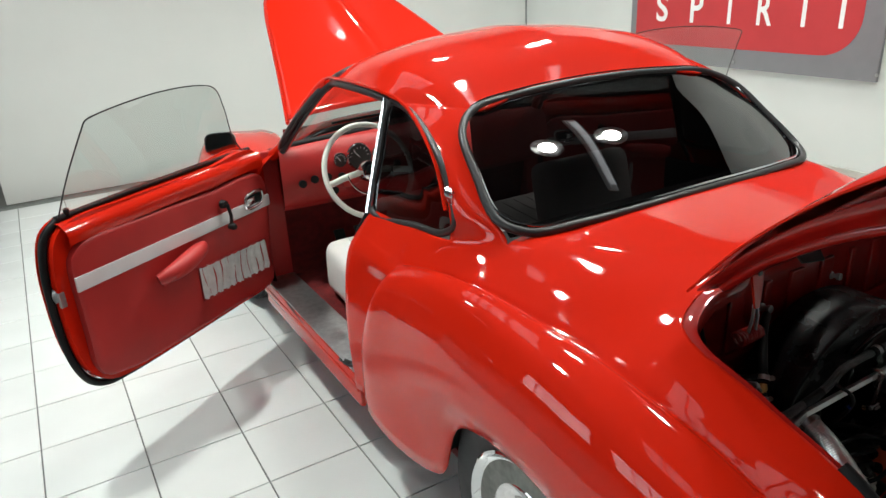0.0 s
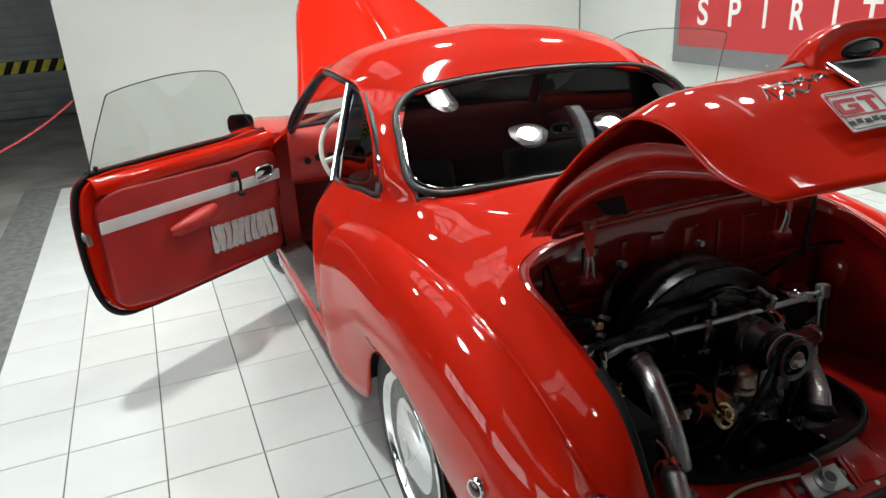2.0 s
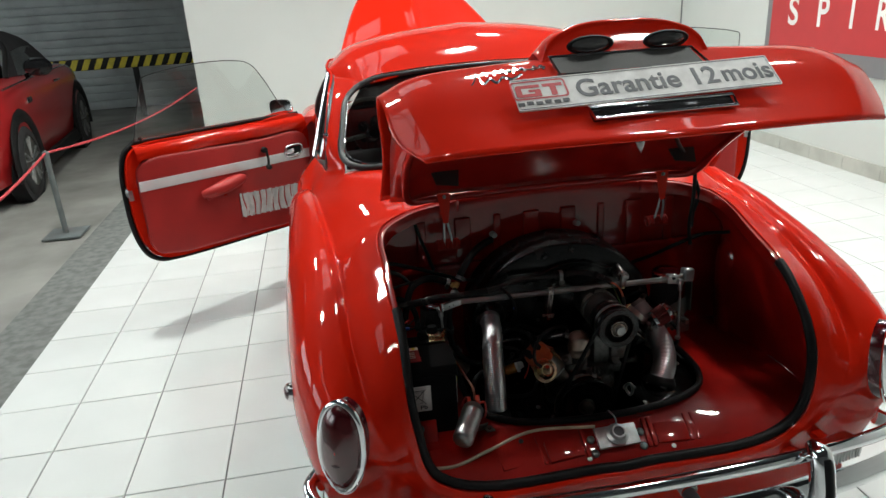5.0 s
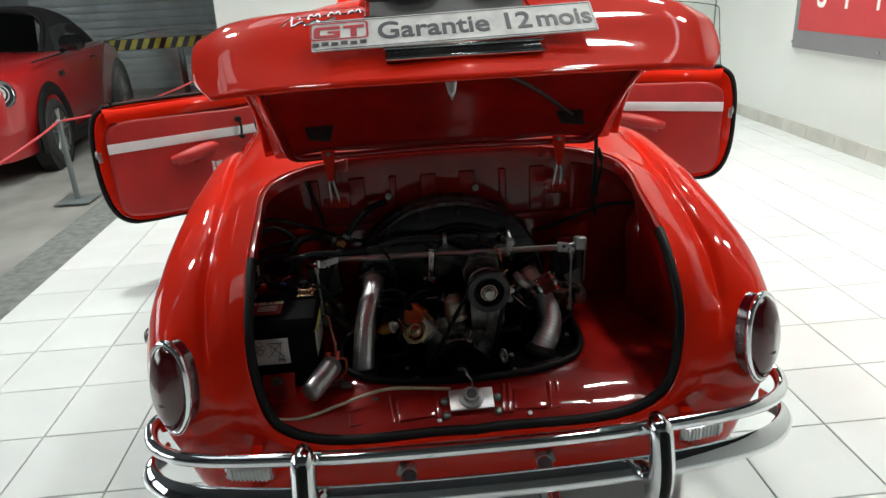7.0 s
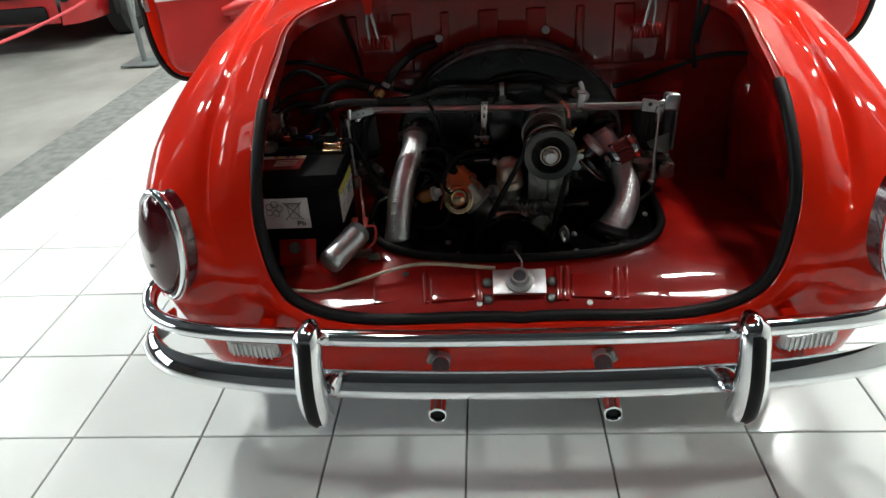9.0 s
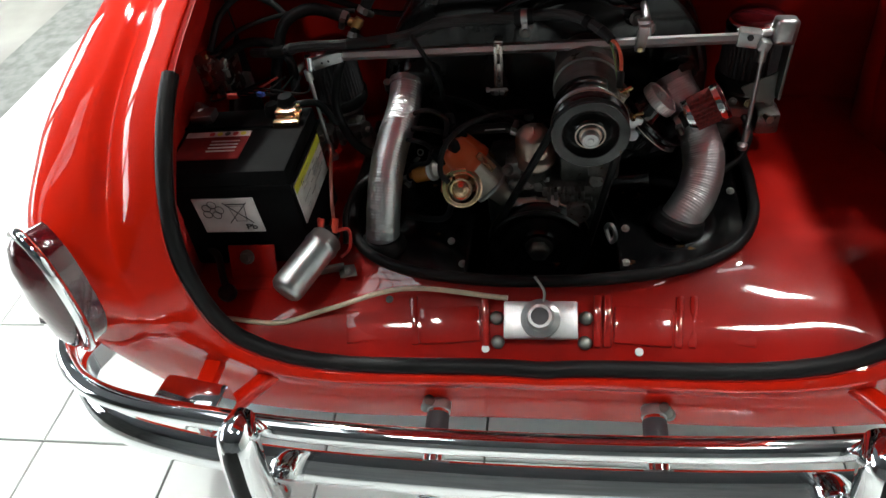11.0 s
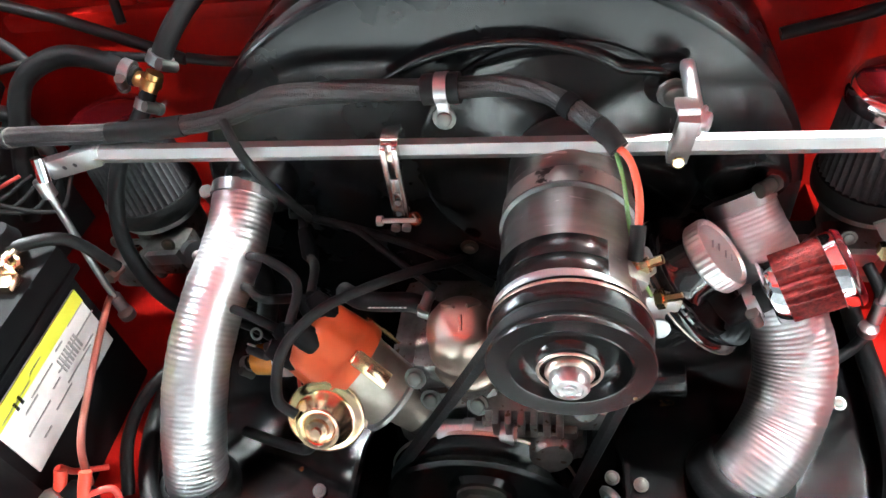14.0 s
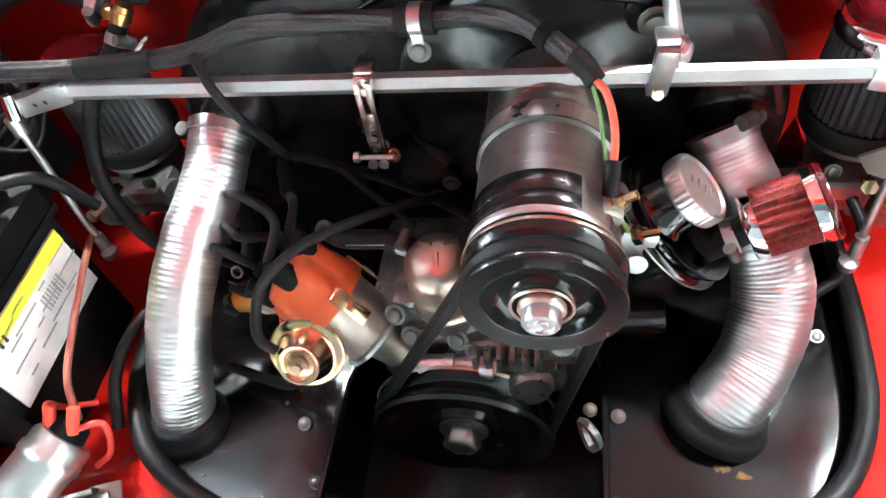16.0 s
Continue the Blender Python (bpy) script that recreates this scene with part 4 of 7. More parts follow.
part("windscreen_seal", tube(spline([(-.67, 1.79, .93), (-.4, 1.93, .95), (0, 1.985, .955), (.4, 1.93, .95), (.67, 1.79, .93), (.545, 1.49, 1.225), (.3, 1.55, 1.283), (0, 1.57, 1.30), (-.3, 1.55, 1.283), (-.545, 1.49, 1.225)], 90, True), .012, 8, True), "seal", car)

# front body
F_IN = [(.70, 1.80, .92), (.60, 2.0, .935), (.56, 2.4, .905), (.46, 2.85, .80), (.33, 3.15, .66), (.0, 3.30, .52)]
F_CR = [(.765, 1.80, .86), (.755, 2.0, .875), (.75, 2.4, .875), (.73, 2.85, .82), (.62, 3.2, .68), (.0, 3.37, .46)]
F_WI = [(.815, 1.80, .6), (.835, 2.0, .6), (.85, 2.4, .66), (.83, 2.85, .62), (.68, 3.27, .54), (.0, 3.40, .40)]
F_FT = [(.80, 1.80, .30), (.80, 2.12, .30), (.80, 2.52, .57), (.78, 2.92, .33), (.62, 3.22, .32), (.0, 3.34, .30)]
both("front_wing", loft([F_IN, F_CR, F_WI, F_FT], 24, 40), "paint", solid=0.004)
part("scuttle", loft([[(-.70, 1.80, .92), (-.4, 1.97, .945), (0, 2.02, .95), (.4, 1.97, .945), (.70, 1.80, .92)], [(-.60, 2.0, .93), (-.35, 2.1, .955), (0, 2.13, .965), (.35, 2.1, .955), (.60, 2.0, .93)]], 5, 25), "paint", car, solid=0.004)
part("luggage_bay", join(box((1.05, 1.0, .02), (0, 2.55, .55)), box((1.1, .02, .4), (0, 2.1, .75))), "bay", car, smooth=False)
for sx in (-1, 1):
    part("wiper", tube([(sx * .25 - .1, 2.0, .965), (sx * .25 + .2, 1.88, 1.0), (sx * .25 + .28, 1.84, 1.03)], .006, 6), "blackmatt", car)

# bonnet, standing open on its rear hinges
H_rows = []
for f in np.linspace(0, 1, 11):
    yy = 1.88 + 1.08 * f
    zz = 1.06 + .62 * f - .06 * f ** 3
    hw = .595 - .33 * f + .06 * f * f - .10 * f ** 6
    H_rows.append([(hw * u, yy + .03 * u * u * f, zz - .03 * u * u + .020 * math.exp(-(u / .09) ** 2)) for u in np.linspace(-1, 1, 33)])
bonnet = part("bonnet", loft(H_rows, 33, 49), "paint", car, "raised red bonnet with a centre crease", solid=0.005)
b_edge = [r[0] for r in H_rows] + H_rows[-1][1:-1] + [r[-1] for r in reversed(H_rows)]
part("bonnet_lip", tube([tuple(np.array(p) - (0, 0, .012)) for p in b_edge], .010, 6), "paint", bonnet)

# sills, door openings and cabin shell
for sx in (-1, 1):
    side = part("sill", join(box((.10, 1.02, .12), (sx * .755, 1.36, .285), .02), box((.03, 1.0, .03), (sx * .795, 1.36, .30), .01)), "paint", car)
    part("tread_plate", box((.13, .98, .006), (sx * .735, 1.36, .348), .002), "zinc", side, "scuffed grey metal tread plate")
    part("door_post", loft([[(sx * .80, .868, .31), (sx * .815, .868, .55), (sx * .78, .868, .78), (sx * .70, .868, .90)], [(sx * .66, .868, .31), (sx * .66, .868, .55), (sx * .66, .868, .78), (sx * .64, .868, .90)]], 4, 14), "paint", car)
    part("hinge_post", box((.12, .03, .60), (sx * .73, 1.865, .62), .01), "trim", car)
    part("post_seal", tube(spline([(sx * .765, 1.845, .90), (sx * .775, 1.848, .62), (sx * .77, 1.83, .36), (sx * .790, 1.6, .338), (sx * .792, 1.0, .338), (sx * .792, .88, .40), (sx * .79, .872, .58), (sx * .755, .872, .82), (sx * .70, .874, .905)], 60), .011, 8), "rubber", car)
part("cabin_floor", join(box((1.40, 1.75, .03), (0, 1.06, .285)), box((.22, 1.6, .16), (0, 1.05, .37), .04)), "carpet", car)
part("toe_board", moved(box((1.40, .03, .66)), pose(0, 1.93, .60, 12)), "carpet", car)
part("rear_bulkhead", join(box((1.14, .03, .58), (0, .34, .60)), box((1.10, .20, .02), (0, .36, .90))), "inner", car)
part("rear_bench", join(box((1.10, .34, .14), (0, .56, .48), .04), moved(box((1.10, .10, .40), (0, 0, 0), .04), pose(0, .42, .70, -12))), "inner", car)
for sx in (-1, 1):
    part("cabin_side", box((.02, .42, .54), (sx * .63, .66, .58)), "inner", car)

# dashboard, dials, wheel
dash = part("dashboard", loft([[(-.69, 1.80, .66), (0, 1.83, .64), (.69, 1.80, .66)], [(-.70, 1.745, .70), (0, 1.77, .69), (.70, 1.745, .70)], [(-.70, 1.735, .88), (0, 1.76, .885), (.70, 1.735, .88)],
                               [(-.69, 1.765, .928), (0, 1.80, .938), (.69, 1.765, .928)], [(-.68, 1.83, .94), (0, 1.96, .952), (.68, 1.83, .94)]], 25, 25), "trim", car, "red padded dashboard")
part("dash_pad", tube(spline([(-.68, 1.80, .938), (0, 1.85, .948), (.68, 1.80, .938)], 24), .016, 8), "blackmatt", dash)
for x, r in ((-.345, .055), (-.248, .034), (-.437, .031)):
    y = 1.748 - .01
    g = part("gauge", lathe([(r, 0), (r * 1.08, .012), (r * .98, .02), (r * .94, .012)], 28, (x, y, .858), (0, -1, .12)), "chrome", dash)
    part("gauge_face", lathe([(r * .95, .012), (0, .0125)], 28, (x, y, .858), (0, -1, .12)), "dial", dash)
    for k in range(12):
        a = math.radians(-130 + 260 * k / 11)
        part("gauge_mark", moved(box((.002, .001, r * .16)), pose(x, y - .0135, .858, 7) @ Matrix.Rotation(a, 4, "Y") @ pose(0, 0, r * .76)), "signwhite", dash, smooth=False)
    part("needle", moved(box((.0025, .0012, r * .8)), pose(x, y - .0145, .858, 7, -40, 0) @ pose(0, 0, r * .35)), "signwhite", dash, smooth=False)
for x, z in ((-.565, .80), (-.505, .80), (-.44, .79), (-.62, .79), (-.17, .80), (-.48, .735)):
    part("knob", lathe([(.008, 0), (.008, .015), (.017, .018), (.017, .03), (0, .034)], 14, (x, 1.735, z), (0, -1, 0)), "blackmatt", dash)
wc, wn = Vector((-.405, 1.50, .855)), Vector((0, -1, .42)).normalized()
steer = part("steering_wheel", moved(tube([(.19 * math.cos(a), .19 * math.sin(a), 0) for a in np.linspace(0, 2 * math.pi, 64, endpoint=False)], .0115, 10, True), Matrix.Translation(wc) @ Vector((0, 0, 1)).rotation_difference(wn).to_matrix().to_4x4()), "ivory", car, "white two-spoke steering wheel")
sw = Matrix.Translation(wc) @ Vector((0, 0, 1)).rotation_difference(wn).to_matrix().to_4x4()
for sx in (-1, 1):
    part("spoke", moved(tube([(sx * .03, 0, -.01), (sx * .11, -.012, -.008), (sx * .186, -.03, 0)], .010, 8, flat=1.3), sw), "ivory", steer)
part("horn_ring", moved(tube([(.10 * math.cos(a), .10 * math.sin(a), .008) for a in np.linspace(math.pi * 1.02, math.pi * 1.98, 24)], .004, 6), sw), "chrome", steer)
part("hub", moved(lathe([(.04, -.03), (.042, .0), (.036, .018), (.02, .024), (0, .025)], 24), sw), "chrome", steer)
part("hub_badge", moved(lathe([(.021, .0245), (.018, .029), (0, .03)], 20), sw), "blackmatt", steer)
part("column", tube([tuple(wc - wn * .02), tuple(wc - wn * .38)], .025, 10), "trim", steer)
part("mirror_inside", join(box((.22, .02, .055), (0, 1.50, 1.255), .01), tube([(0, 1.51, 1.26), (0, 1.545, 1.30)], .006, 6)), "blackmatt", car)
for x in (-.46, -.36):
    part("pedal", join(box((.05, .012, .07), (x, 1.76, .50), .004, (-30, 0, 0)), tube([(x, 1.76, .49), (x, 1.84, .40)], .006, 6)), "rubber", car)
part("gear_lever", join(tube([(0, 1.5, .42), (0, 1.46, .62)], .006, 8), lathe([(0, -.018), (.016, -.01), (.018, .004), (0, .02)], 16, (0, 1.455, .635))), "blackmatt", car)


def seat(sx):
    x = sx * .36
    cush = part("seat", box((.49, .54, .24), (x, 1.36, .425), .07, (4, 0, 0), 4), "white_vinyl", car, "white vinyl seat with red piping")
    back = part("seat_back", moved(box((.46, .12, .42), (0, 0, 0), .055, seg=4), pose(x, 1.05, .66, -14)), "white_vinyl", car, "white vinyl seat back")
    for dz in (.072, -.04):
        part("piping", tube([(x + .236 * a, 1.36 + .267 * b, .43 + dz + .019 * b) for a, b in ((-.8, 1), (.8, 1), (1, .8), (1, -.8), (.8, -1), (-.8, -1), (-1, -.8), (-1, .8))], .0045, 6, True), "redwire", cush, "red piping")
    for k in range(-2, 3):
        part("seat_flute", box((.012, .36, .008), (x + .07 * k, 1.37, .548), .003, (4, 0, 0)), "white_vinyl", cush)
    part("seat_rail", box((.40, .46, .06), (x, 1.2, .33), .01), "blackmatt", cush)


for sx in (-1, 1):
    seat(sx)


# ---- doors, standing open ----
def door(sx):
    """A door seen from inside; s runs from hinge to lock, n towards the cabin, z up."""
    turn = radians(54.6 if sx < 0 else 59.5)
    d, n = np.array((-math.sin(turn), -math.cos(turn), 0)), np.array((math.cos(turn), -math.sin(turn), 0))
    h0 = np.array((-.765, 1.79, 0))

    def place(vf):
        v = np.array(vf[0], float).reshape(-1, 3)
        w = h0 + v[:, :1] * d + v[:, 1:2] * n + v[:, 2:] * (0, 0, 1)
        out = (w, vf[1])
        return out if sx < 0 else mirror(out)

    def shape(inset):
        lo, hi = .352 + inset, .940 - inset
        return [(-.02 + inset, hi - .01), (.30, hi), (.65, hi + .005), (.90 - inset, hi), (.955 - inset, hi - .035), (.985 - inset, hi - .12), (.992 - inset, .66),
                (.985 - inset, .55), (.965 - inset, .465), (.935 - inset, .41), (.88 - inset, lo + .02), (.80 - inset, lo + .005), (.35, lo - .008), (.05, lo - .012), (0 + inset, lo), (-.015 + inset, .55)]

    def plate(outline, n0, n1, bulge=0.0):
        k = len(outline)
        p = spline([(a, b, 0) for a, b in outline], 72, True)
        k = len(p)
        c = p.mean(axis=0)
        vs, layers = [], [(1.0, n0), (1.0, n1), (.985, n1 + .6 * bulge), (.95, n1 + bulge), (.5, n1 + bulge), (.02, n1 + bulge)]
        for sc, nn in layers:
            q = c + (p - c) * sc
            vs += [(a, nn, b) for a, b, _ in q]
        return np.array(vs), grid_faces(len(layers), k, False, True) + [tuple(range(k))]

    dr = part("door", place(plate(shape(0), -.095, -.028)), "paint", car, "open red door with vinyl trim")
    # outer skin, bowed outwards
    rim = spline([(a, min(b, .944), 0) for a, b in shape(-.006)], 72, True)
    mid = rim.mean(axis=0)
    rings = [(.99, -.093), (1.0, -.095), (1.0, -.098), (.97, -.104), (.90, -.111), (.60, -.117), (.02, -.119)]
    skin = (np.array([(a, nn, b) for sc, nn in rings for a, b, _ in mid + (rim - mid) * sc]), grid_faces(len(rings), len(rim), False, True))
    part("outer_skin", place(skin), "paint", dr)
    part("trim_panel", place(plate([(min(a, .945), b - .045 + .03 * (a - .9) if b > .85 else b) for a, b in shape(.022)], -.03, -.004, .006)), "trim", dr, "stitched red vinyl trim panel")
    part("top_rail", place(loft([[(a, -.075, .942) for a in (-.02, .3, .65, .93)], [(a, -.03, .938) for a in (-.02, .3, .65, .93)], [(a, -.006, .912) for a in (-.02, .3, .65, .93)], [(a, -.006, .875) for a in (-.02, .3, .65, .93)]], 10, 12)), "paint", dr)
    part("waist_seal", place(tube([(-.01, -.06, .945), (.3, -.058, .952), (.65, -.055, .955), (.92, -.055, .952)], .011, 8)), "rubber", dr)
    edge_pts = [(.91, -.06, .948), (.965, -.062, .91), (.993, -.062, .82), (1.0, -.062, .66), (.994, -.062, .54), (.974, -.062, .452), (.943, -.062, .395), (.89, -.062, .358), (.80, -.062, .345), (.35, -.062, .334), (.05, -.062, .332)]
    part("edge_seal", place(tube(spline(edge_pts, 60), .013, 8)), "rubber", dr, "black rubber door seal")
    part("stripe", place(box((.965, .008, .048), (.468, .004, .742), .002, (0, -1.3, 0))), "stripe", dr, "silver-white stripe")
    arm = [(.41, .010, .682), (.45, .035, .685), (.53, .052, .675), (.61, .05, .66), (.66, .025, .648)]
    part("armrest", place(tube(spline(arm, 24), [.012 + .022 * math.sin(math.pi * (i + 2) / 28) for i in range(24)], 12)), "trim", dr, "padded red armrest")
    part("armrest_base", place(tube(spline([(.43, .008, .655), (.53, .012, .645), (.63, .008, .628)], 16), .022, 10, flat=.6)), "trim", dr)
    part("window_crank", place(join(tube([(.272, .035, .80), (.272, .045, .755), (.274, .04, .715)], .007, 8), lathe([(.017, 0), (.015, .02), (0, .025)], 16, (.272, .008, .80), (0, 1, 0)))), "blackmatt", dr)
    part("crank_knob", place(lathe([(.012, 0), (.014, .02), (.010, .03), (0, .032)], 14, (.274, .03, .712), (0, 1, 0))), "blackmatt", dr)
    hd = part("release_handle", place(join(tube(spline([(.035, .010, .785), (.135, .010, .783), (.14, .010, .738), (.04, .010, .742)], 30, True), .007, 8, True))), "chrome", dr)
    part("handle_cup", place(box((.085, .006, .038), (.085, .008, .762), .002)), "blackmatt", dr)
    part("release_lever", place(box((.05, .012, .028), (.115, .014, .762), .004)), "chrome", dr)
    lo, hi, a0, a1 = .445, .575, .055, .452
    nx, nz = 90, 12
    vs = []
    for i in range(nz):
        for j in range(nx):
            u, w = j / (nx - 1), i / (nz - 1)
            ph = 2 * math.pi * (9.5 * u + .12 * math.sin(9 * u + 2 * w) + .10 * math.sin(5 * w + 7 * u))
            dep = .008 + .0075 * math.sin(ph) * (1 - .5 * (2 * w - 1) ** 4) + .004 * math.sin(2.3 * ph + 3 * w)
            vs.append((a0 + (a1 - a0) * u, dep, lo + (hi - lo) * w + .025 * u + .003 * math.sin(ph) * w))
    part("map_pocket", place((np.array(vs), grid_faces(nz, nx))), "satin", dr, "gathered white cloth map pocket")
    part("pocket_border", place(tube([(a0, .006, lo), (a1, .006, lo + .025), (a1, .006, hi + .025), (a0, .006, hi)], .004, 6, True)), "trim", dr)
    part("lock", place(join(lathe([(.026, 0), (.024, .012), (.012, .018), (0, .02)], 18, (.982, -.055, .727), (1, 0, 0)), box((.02, .012, .05), (.985, -.03, .715), .003))), "zinc", dr, "zinc door lock")
    part("buffer", place(lathe([(.014, 0), (.014, .014), (0, .018)], 12, (.94, -.045, .45), (1, 0, 0))), "zinc", dr)
    part("buffer", place(lathe([(.009, 0), (.009, .02), (0, .024)], 10, (.88, -.05, .955), (0, 0, 1))), "blackmatt", dr)
    part("door_check", place(box((.10, .02, .04), (-.03, -.05, .62), .005)), "blackmatt", dr)
    # glass, leaning in towards its top
    g = lambda a, z: (a, -.056 + .215 * max(0.0, (z - .94) / .33) ** 1.15, z)
    out = spline([(0.02, .93, 0), (.47, .925, 0), (.955, .925, 0), (.935, 1.08, 0), (.908, 1.245, 0), (.885, 1.268, 0), (.66, 1.293, 0), (.46, 1.285, 0), (.37, 1.262, 0), (.27, 1.18, 0), (.13, 1.03, 0)], 90, True)
    bot = [(a, max(z, .925)) for a, z, _ in out]
    k = len(bot)
    vs = [g(a, z) for a, z in bot]
    grid_pts, faces = [], []
    for i, u in enumerate(np.linspace(0, 1, 24)):
        a = .02 + u * .893
        top = np.interp(a, [.02, .13, .27, .37, .46, .66, .86, .905, .92], [.945, 1.03, 1.18, 1.262, 1.285, 1.293, 1.270, 1.258, 1.255])
        top = max(top, .95)
        for w in np.linspace(0, 1, 9):
            grid_pts.append(g(a - (.012 * (w if u > .97 else 0)), .938 + (top - .938) * w))
    gl = part("door_glass", place((np.array(grid_pts), grid_faces(24, 9))), "clear", dr, "clear frameless window glass")
    gl.visible_shadow = False
    rim = [g(a, z) for a, z in [(.914, .94), (.908, 1.08), (.902, 1.235), (.901, 1.252), (.896, 1.259), (.86, 1.270), (.66, 1.293), (.46, 1.285), (.37, 1.262), (.27, 1.18), (.13, 1.03), (.02, .93)]]
    part("glass_edge", place(tube(spline(rim, 60), .0022, 6)), "seal", gl)
    # mirror outside
    mc = np.array((.0, -.19, .965))
    part("mirror_stalk", place(tube(spline([(.01, -.10, .90), (.01, -.15, .92), tuple(mc)], 10), .009, 8)), "chrome", dr)
    mz = Vector((.80, .58, .12)).normalized()
    mx = Vector((-mz.y, mz.x, 0)).normalized()
    mm = Matrix.Translation(mc) @ Matrix((mx, mz.cross(mx), mz)).transposed().to_4x4()
    mh = part("door_mirror", place(moved(join(prism(rounded(.128, .094, .032), .022, Matrix.Translation((0, 0, -.002))), lathe([(0, -.045), (.03, -.035), (.046, -.012), (.048, 0)], 20)), mm)), "chrome", dr, "chrome-rimmed door mirror")
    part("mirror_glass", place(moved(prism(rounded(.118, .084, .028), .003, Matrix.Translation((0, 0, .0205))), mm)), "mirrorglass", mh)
    return dr


door(-1)
door(1)

# ---- engine lid, standing open ----
L_C = [(0, -.205, 1.004), (0, -.325, 1.125), (0, -.45, 1.238), (0, -.565, 1.338), (0, -.655, 1.398), (0, -.745, 1.372), (0, -.85, 1.310), (0, -.955, 1.268)]
L_M = [(.27, -.205, 1.002), (.28, -.32, 1.122), (.29, -.44, 1.230), (.295, -.56, 1.330), (.30, -.655, 1.388), (.30, -.745, 1.364), (.30, -.838, 1.306), (.29, -.928, 1.263)]
L_Q = [(.44, -.205, .998), (.45, -.305, 1.112), (.458, -.41, 1.212), (.465, -.54, 1.312), (.472, -.648, 1.370), (.468, -.75, 1.352), (.46, -.838, 1.297), (.435, -.905, 1.255)]
L_E = [(.520, -.212, .988), (.512, -.30, 1.098), (.516, -.40, 1.192), (.528, -.51, 1.274), (.535, -.64, 1.340), (.532, -.733, 1.332), (.520, -.818, 1.278), (.476, -.893, 1.250)]
lid_half = loft([L_E, L_Q, L_M, L_C], 24, 36)
lid = part("engine_lid", join(lid_half, mirror(lid_half)), "paint", car, "raised red engine lid", solid=.005, offset=1)
# pressed inner frame under the lid
I_E = [(.44, -.225, .985), (.455, -.33, 1.080), (.455, -.46, 1.168), (.445, -.60, 1.228), (.41, -.745, 1.250)]
I_M = [(.40, -.228, .996), (.41, -.33, 1.094), (.41, -.46, 1.185), (.40, -.60, 1.246), (.37, -.745, 1.270)]
I_N = [(.20, -.228, .998), (.21, -.33, 1.098), (.21, -.46, 1.192), (.21, -.60, 1.258), (.20, -.75, 1.285)]
I_C = [(0, -.228, 1.0), (0, -.33, 1.100), (0, -.46, 1.196), (0, -.60, 1.262), (0, -.75, 1.288)]
inn = loft([I_E, I_M, I_N, I_C], 16, 20)
rimb = loft([[(.490, -.210, .985), (.492, -.32, 1.108), (.494, -.44, 1.205), (.490, -.60, 1.288), (.45, -.79, 1.298)], I_E], 3, 20)
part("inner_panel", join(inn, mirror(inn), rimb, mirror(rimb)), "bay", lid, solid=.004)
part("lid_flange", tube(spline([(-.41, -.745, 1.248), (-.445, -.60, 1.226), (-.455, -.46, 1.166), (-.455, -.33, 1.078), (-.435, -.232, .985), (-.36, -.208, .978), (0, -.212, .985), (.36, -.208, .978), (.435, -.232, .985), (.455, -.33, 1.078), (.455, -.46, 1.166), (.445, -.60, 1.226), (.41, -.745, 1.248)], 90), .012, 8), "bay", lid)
for sx in (-1, 1):
    part("inner_pocket", moved(prism([(-.045, -.03), (.045, -.045), (.03, .045), (-.03, .035)], .004), Matrix.Translation((sx * .345, -.325, 1.085)) @ pose(0, 0, 0, -132, 0, 0)), "inner", lid, smooth=False)
    arm = part("hinge", prism([(-.024, .035), (.022, .035), (.014, -.03), (.007, -.075), (-.007, -.075), (-.014, -.03)], .005, Matrix.Translation((sx * .337, -.232, .985)) @ Matrix(((1, 0, 0, 0), (0, .10, -.99, 0), (0, .99, .10, 0), (0, 0, 0, 1)))), "paint", lid, "tapered red hinge arm", smooth=False)
    part("hinge_bolt", lathe([(.006, 0), (.006, .004), (0, .005)], 6, (sx * .337, -.238, .99), (0, -1, 0)), "zincdull", arm)
# lamp pod over the plate, handle, latch, emblem
pod_p = spline([(-0.19, -0.695, 1.388), (-0.17, -0.675, 1.431), (-0.1, -0.655, 1.461), (0, -0.65, 1.468), (0.1, -0.655, 1.461), (0.17, -0.675, 1.431), (0.19, -0.695, 1.388)], 33)
pod_b = spline([(-0.2, -0.6, 1.374), (-0.15, -0.59, 1.388), (-0.08, -0.585, 1.394), (0, -0.58, 1.396), (0.08, -0.585, 1.394), (0.15, -0.59, 1.388), (0.2, -0.6, 1.374)], 33)
pod_m = (pod_p + pod_b) / 2 + (0, .0, .028)
pod_f = pod_p * (.97, 1, 1) + (0, -.004, -.012)
pod_u = np.array([(x * .93, -.705, 1.390) for x, _, _ in pod_p])
pod = part("plate_lamp_housing", loft([list(pod_b), list(pod_m), list(pod_p), list(pod_f), list(pod_u)], 20, 45), "paint", lid)
for sx in (-1, 1):
    part("plate_lamp", moved(lathe([(0, .012), (.02, .010), (.030, .0)], 20), Matrix.Translation((sx * .085, -.698, 1.424)) @ pose(0, 0, 0, 110) @ Matrix.Diagonal((1.5, .62, 1, 1))), "lens_smoke", pod)
    part("lamp_bezel", moved(tube([(.031 * math.cos(a), .031 * math.sin(a), 0) for a in np.linspace(0, 2 * math.pi, 28, endpoint=False)], .004, 6, True), Matrix.Translation((sx * .085, -.698, 1.424)) @ pose(0, 0, 0, 110) @ Matrix.Diagonal((1.5, .62, 1, 1))), "blackmatt", pod)
part("plate_recess", moved(box((.31, .075, .006)), pose(-.02, -.742, 1.388, 22)), "blackmatt", lid, smooth=False)
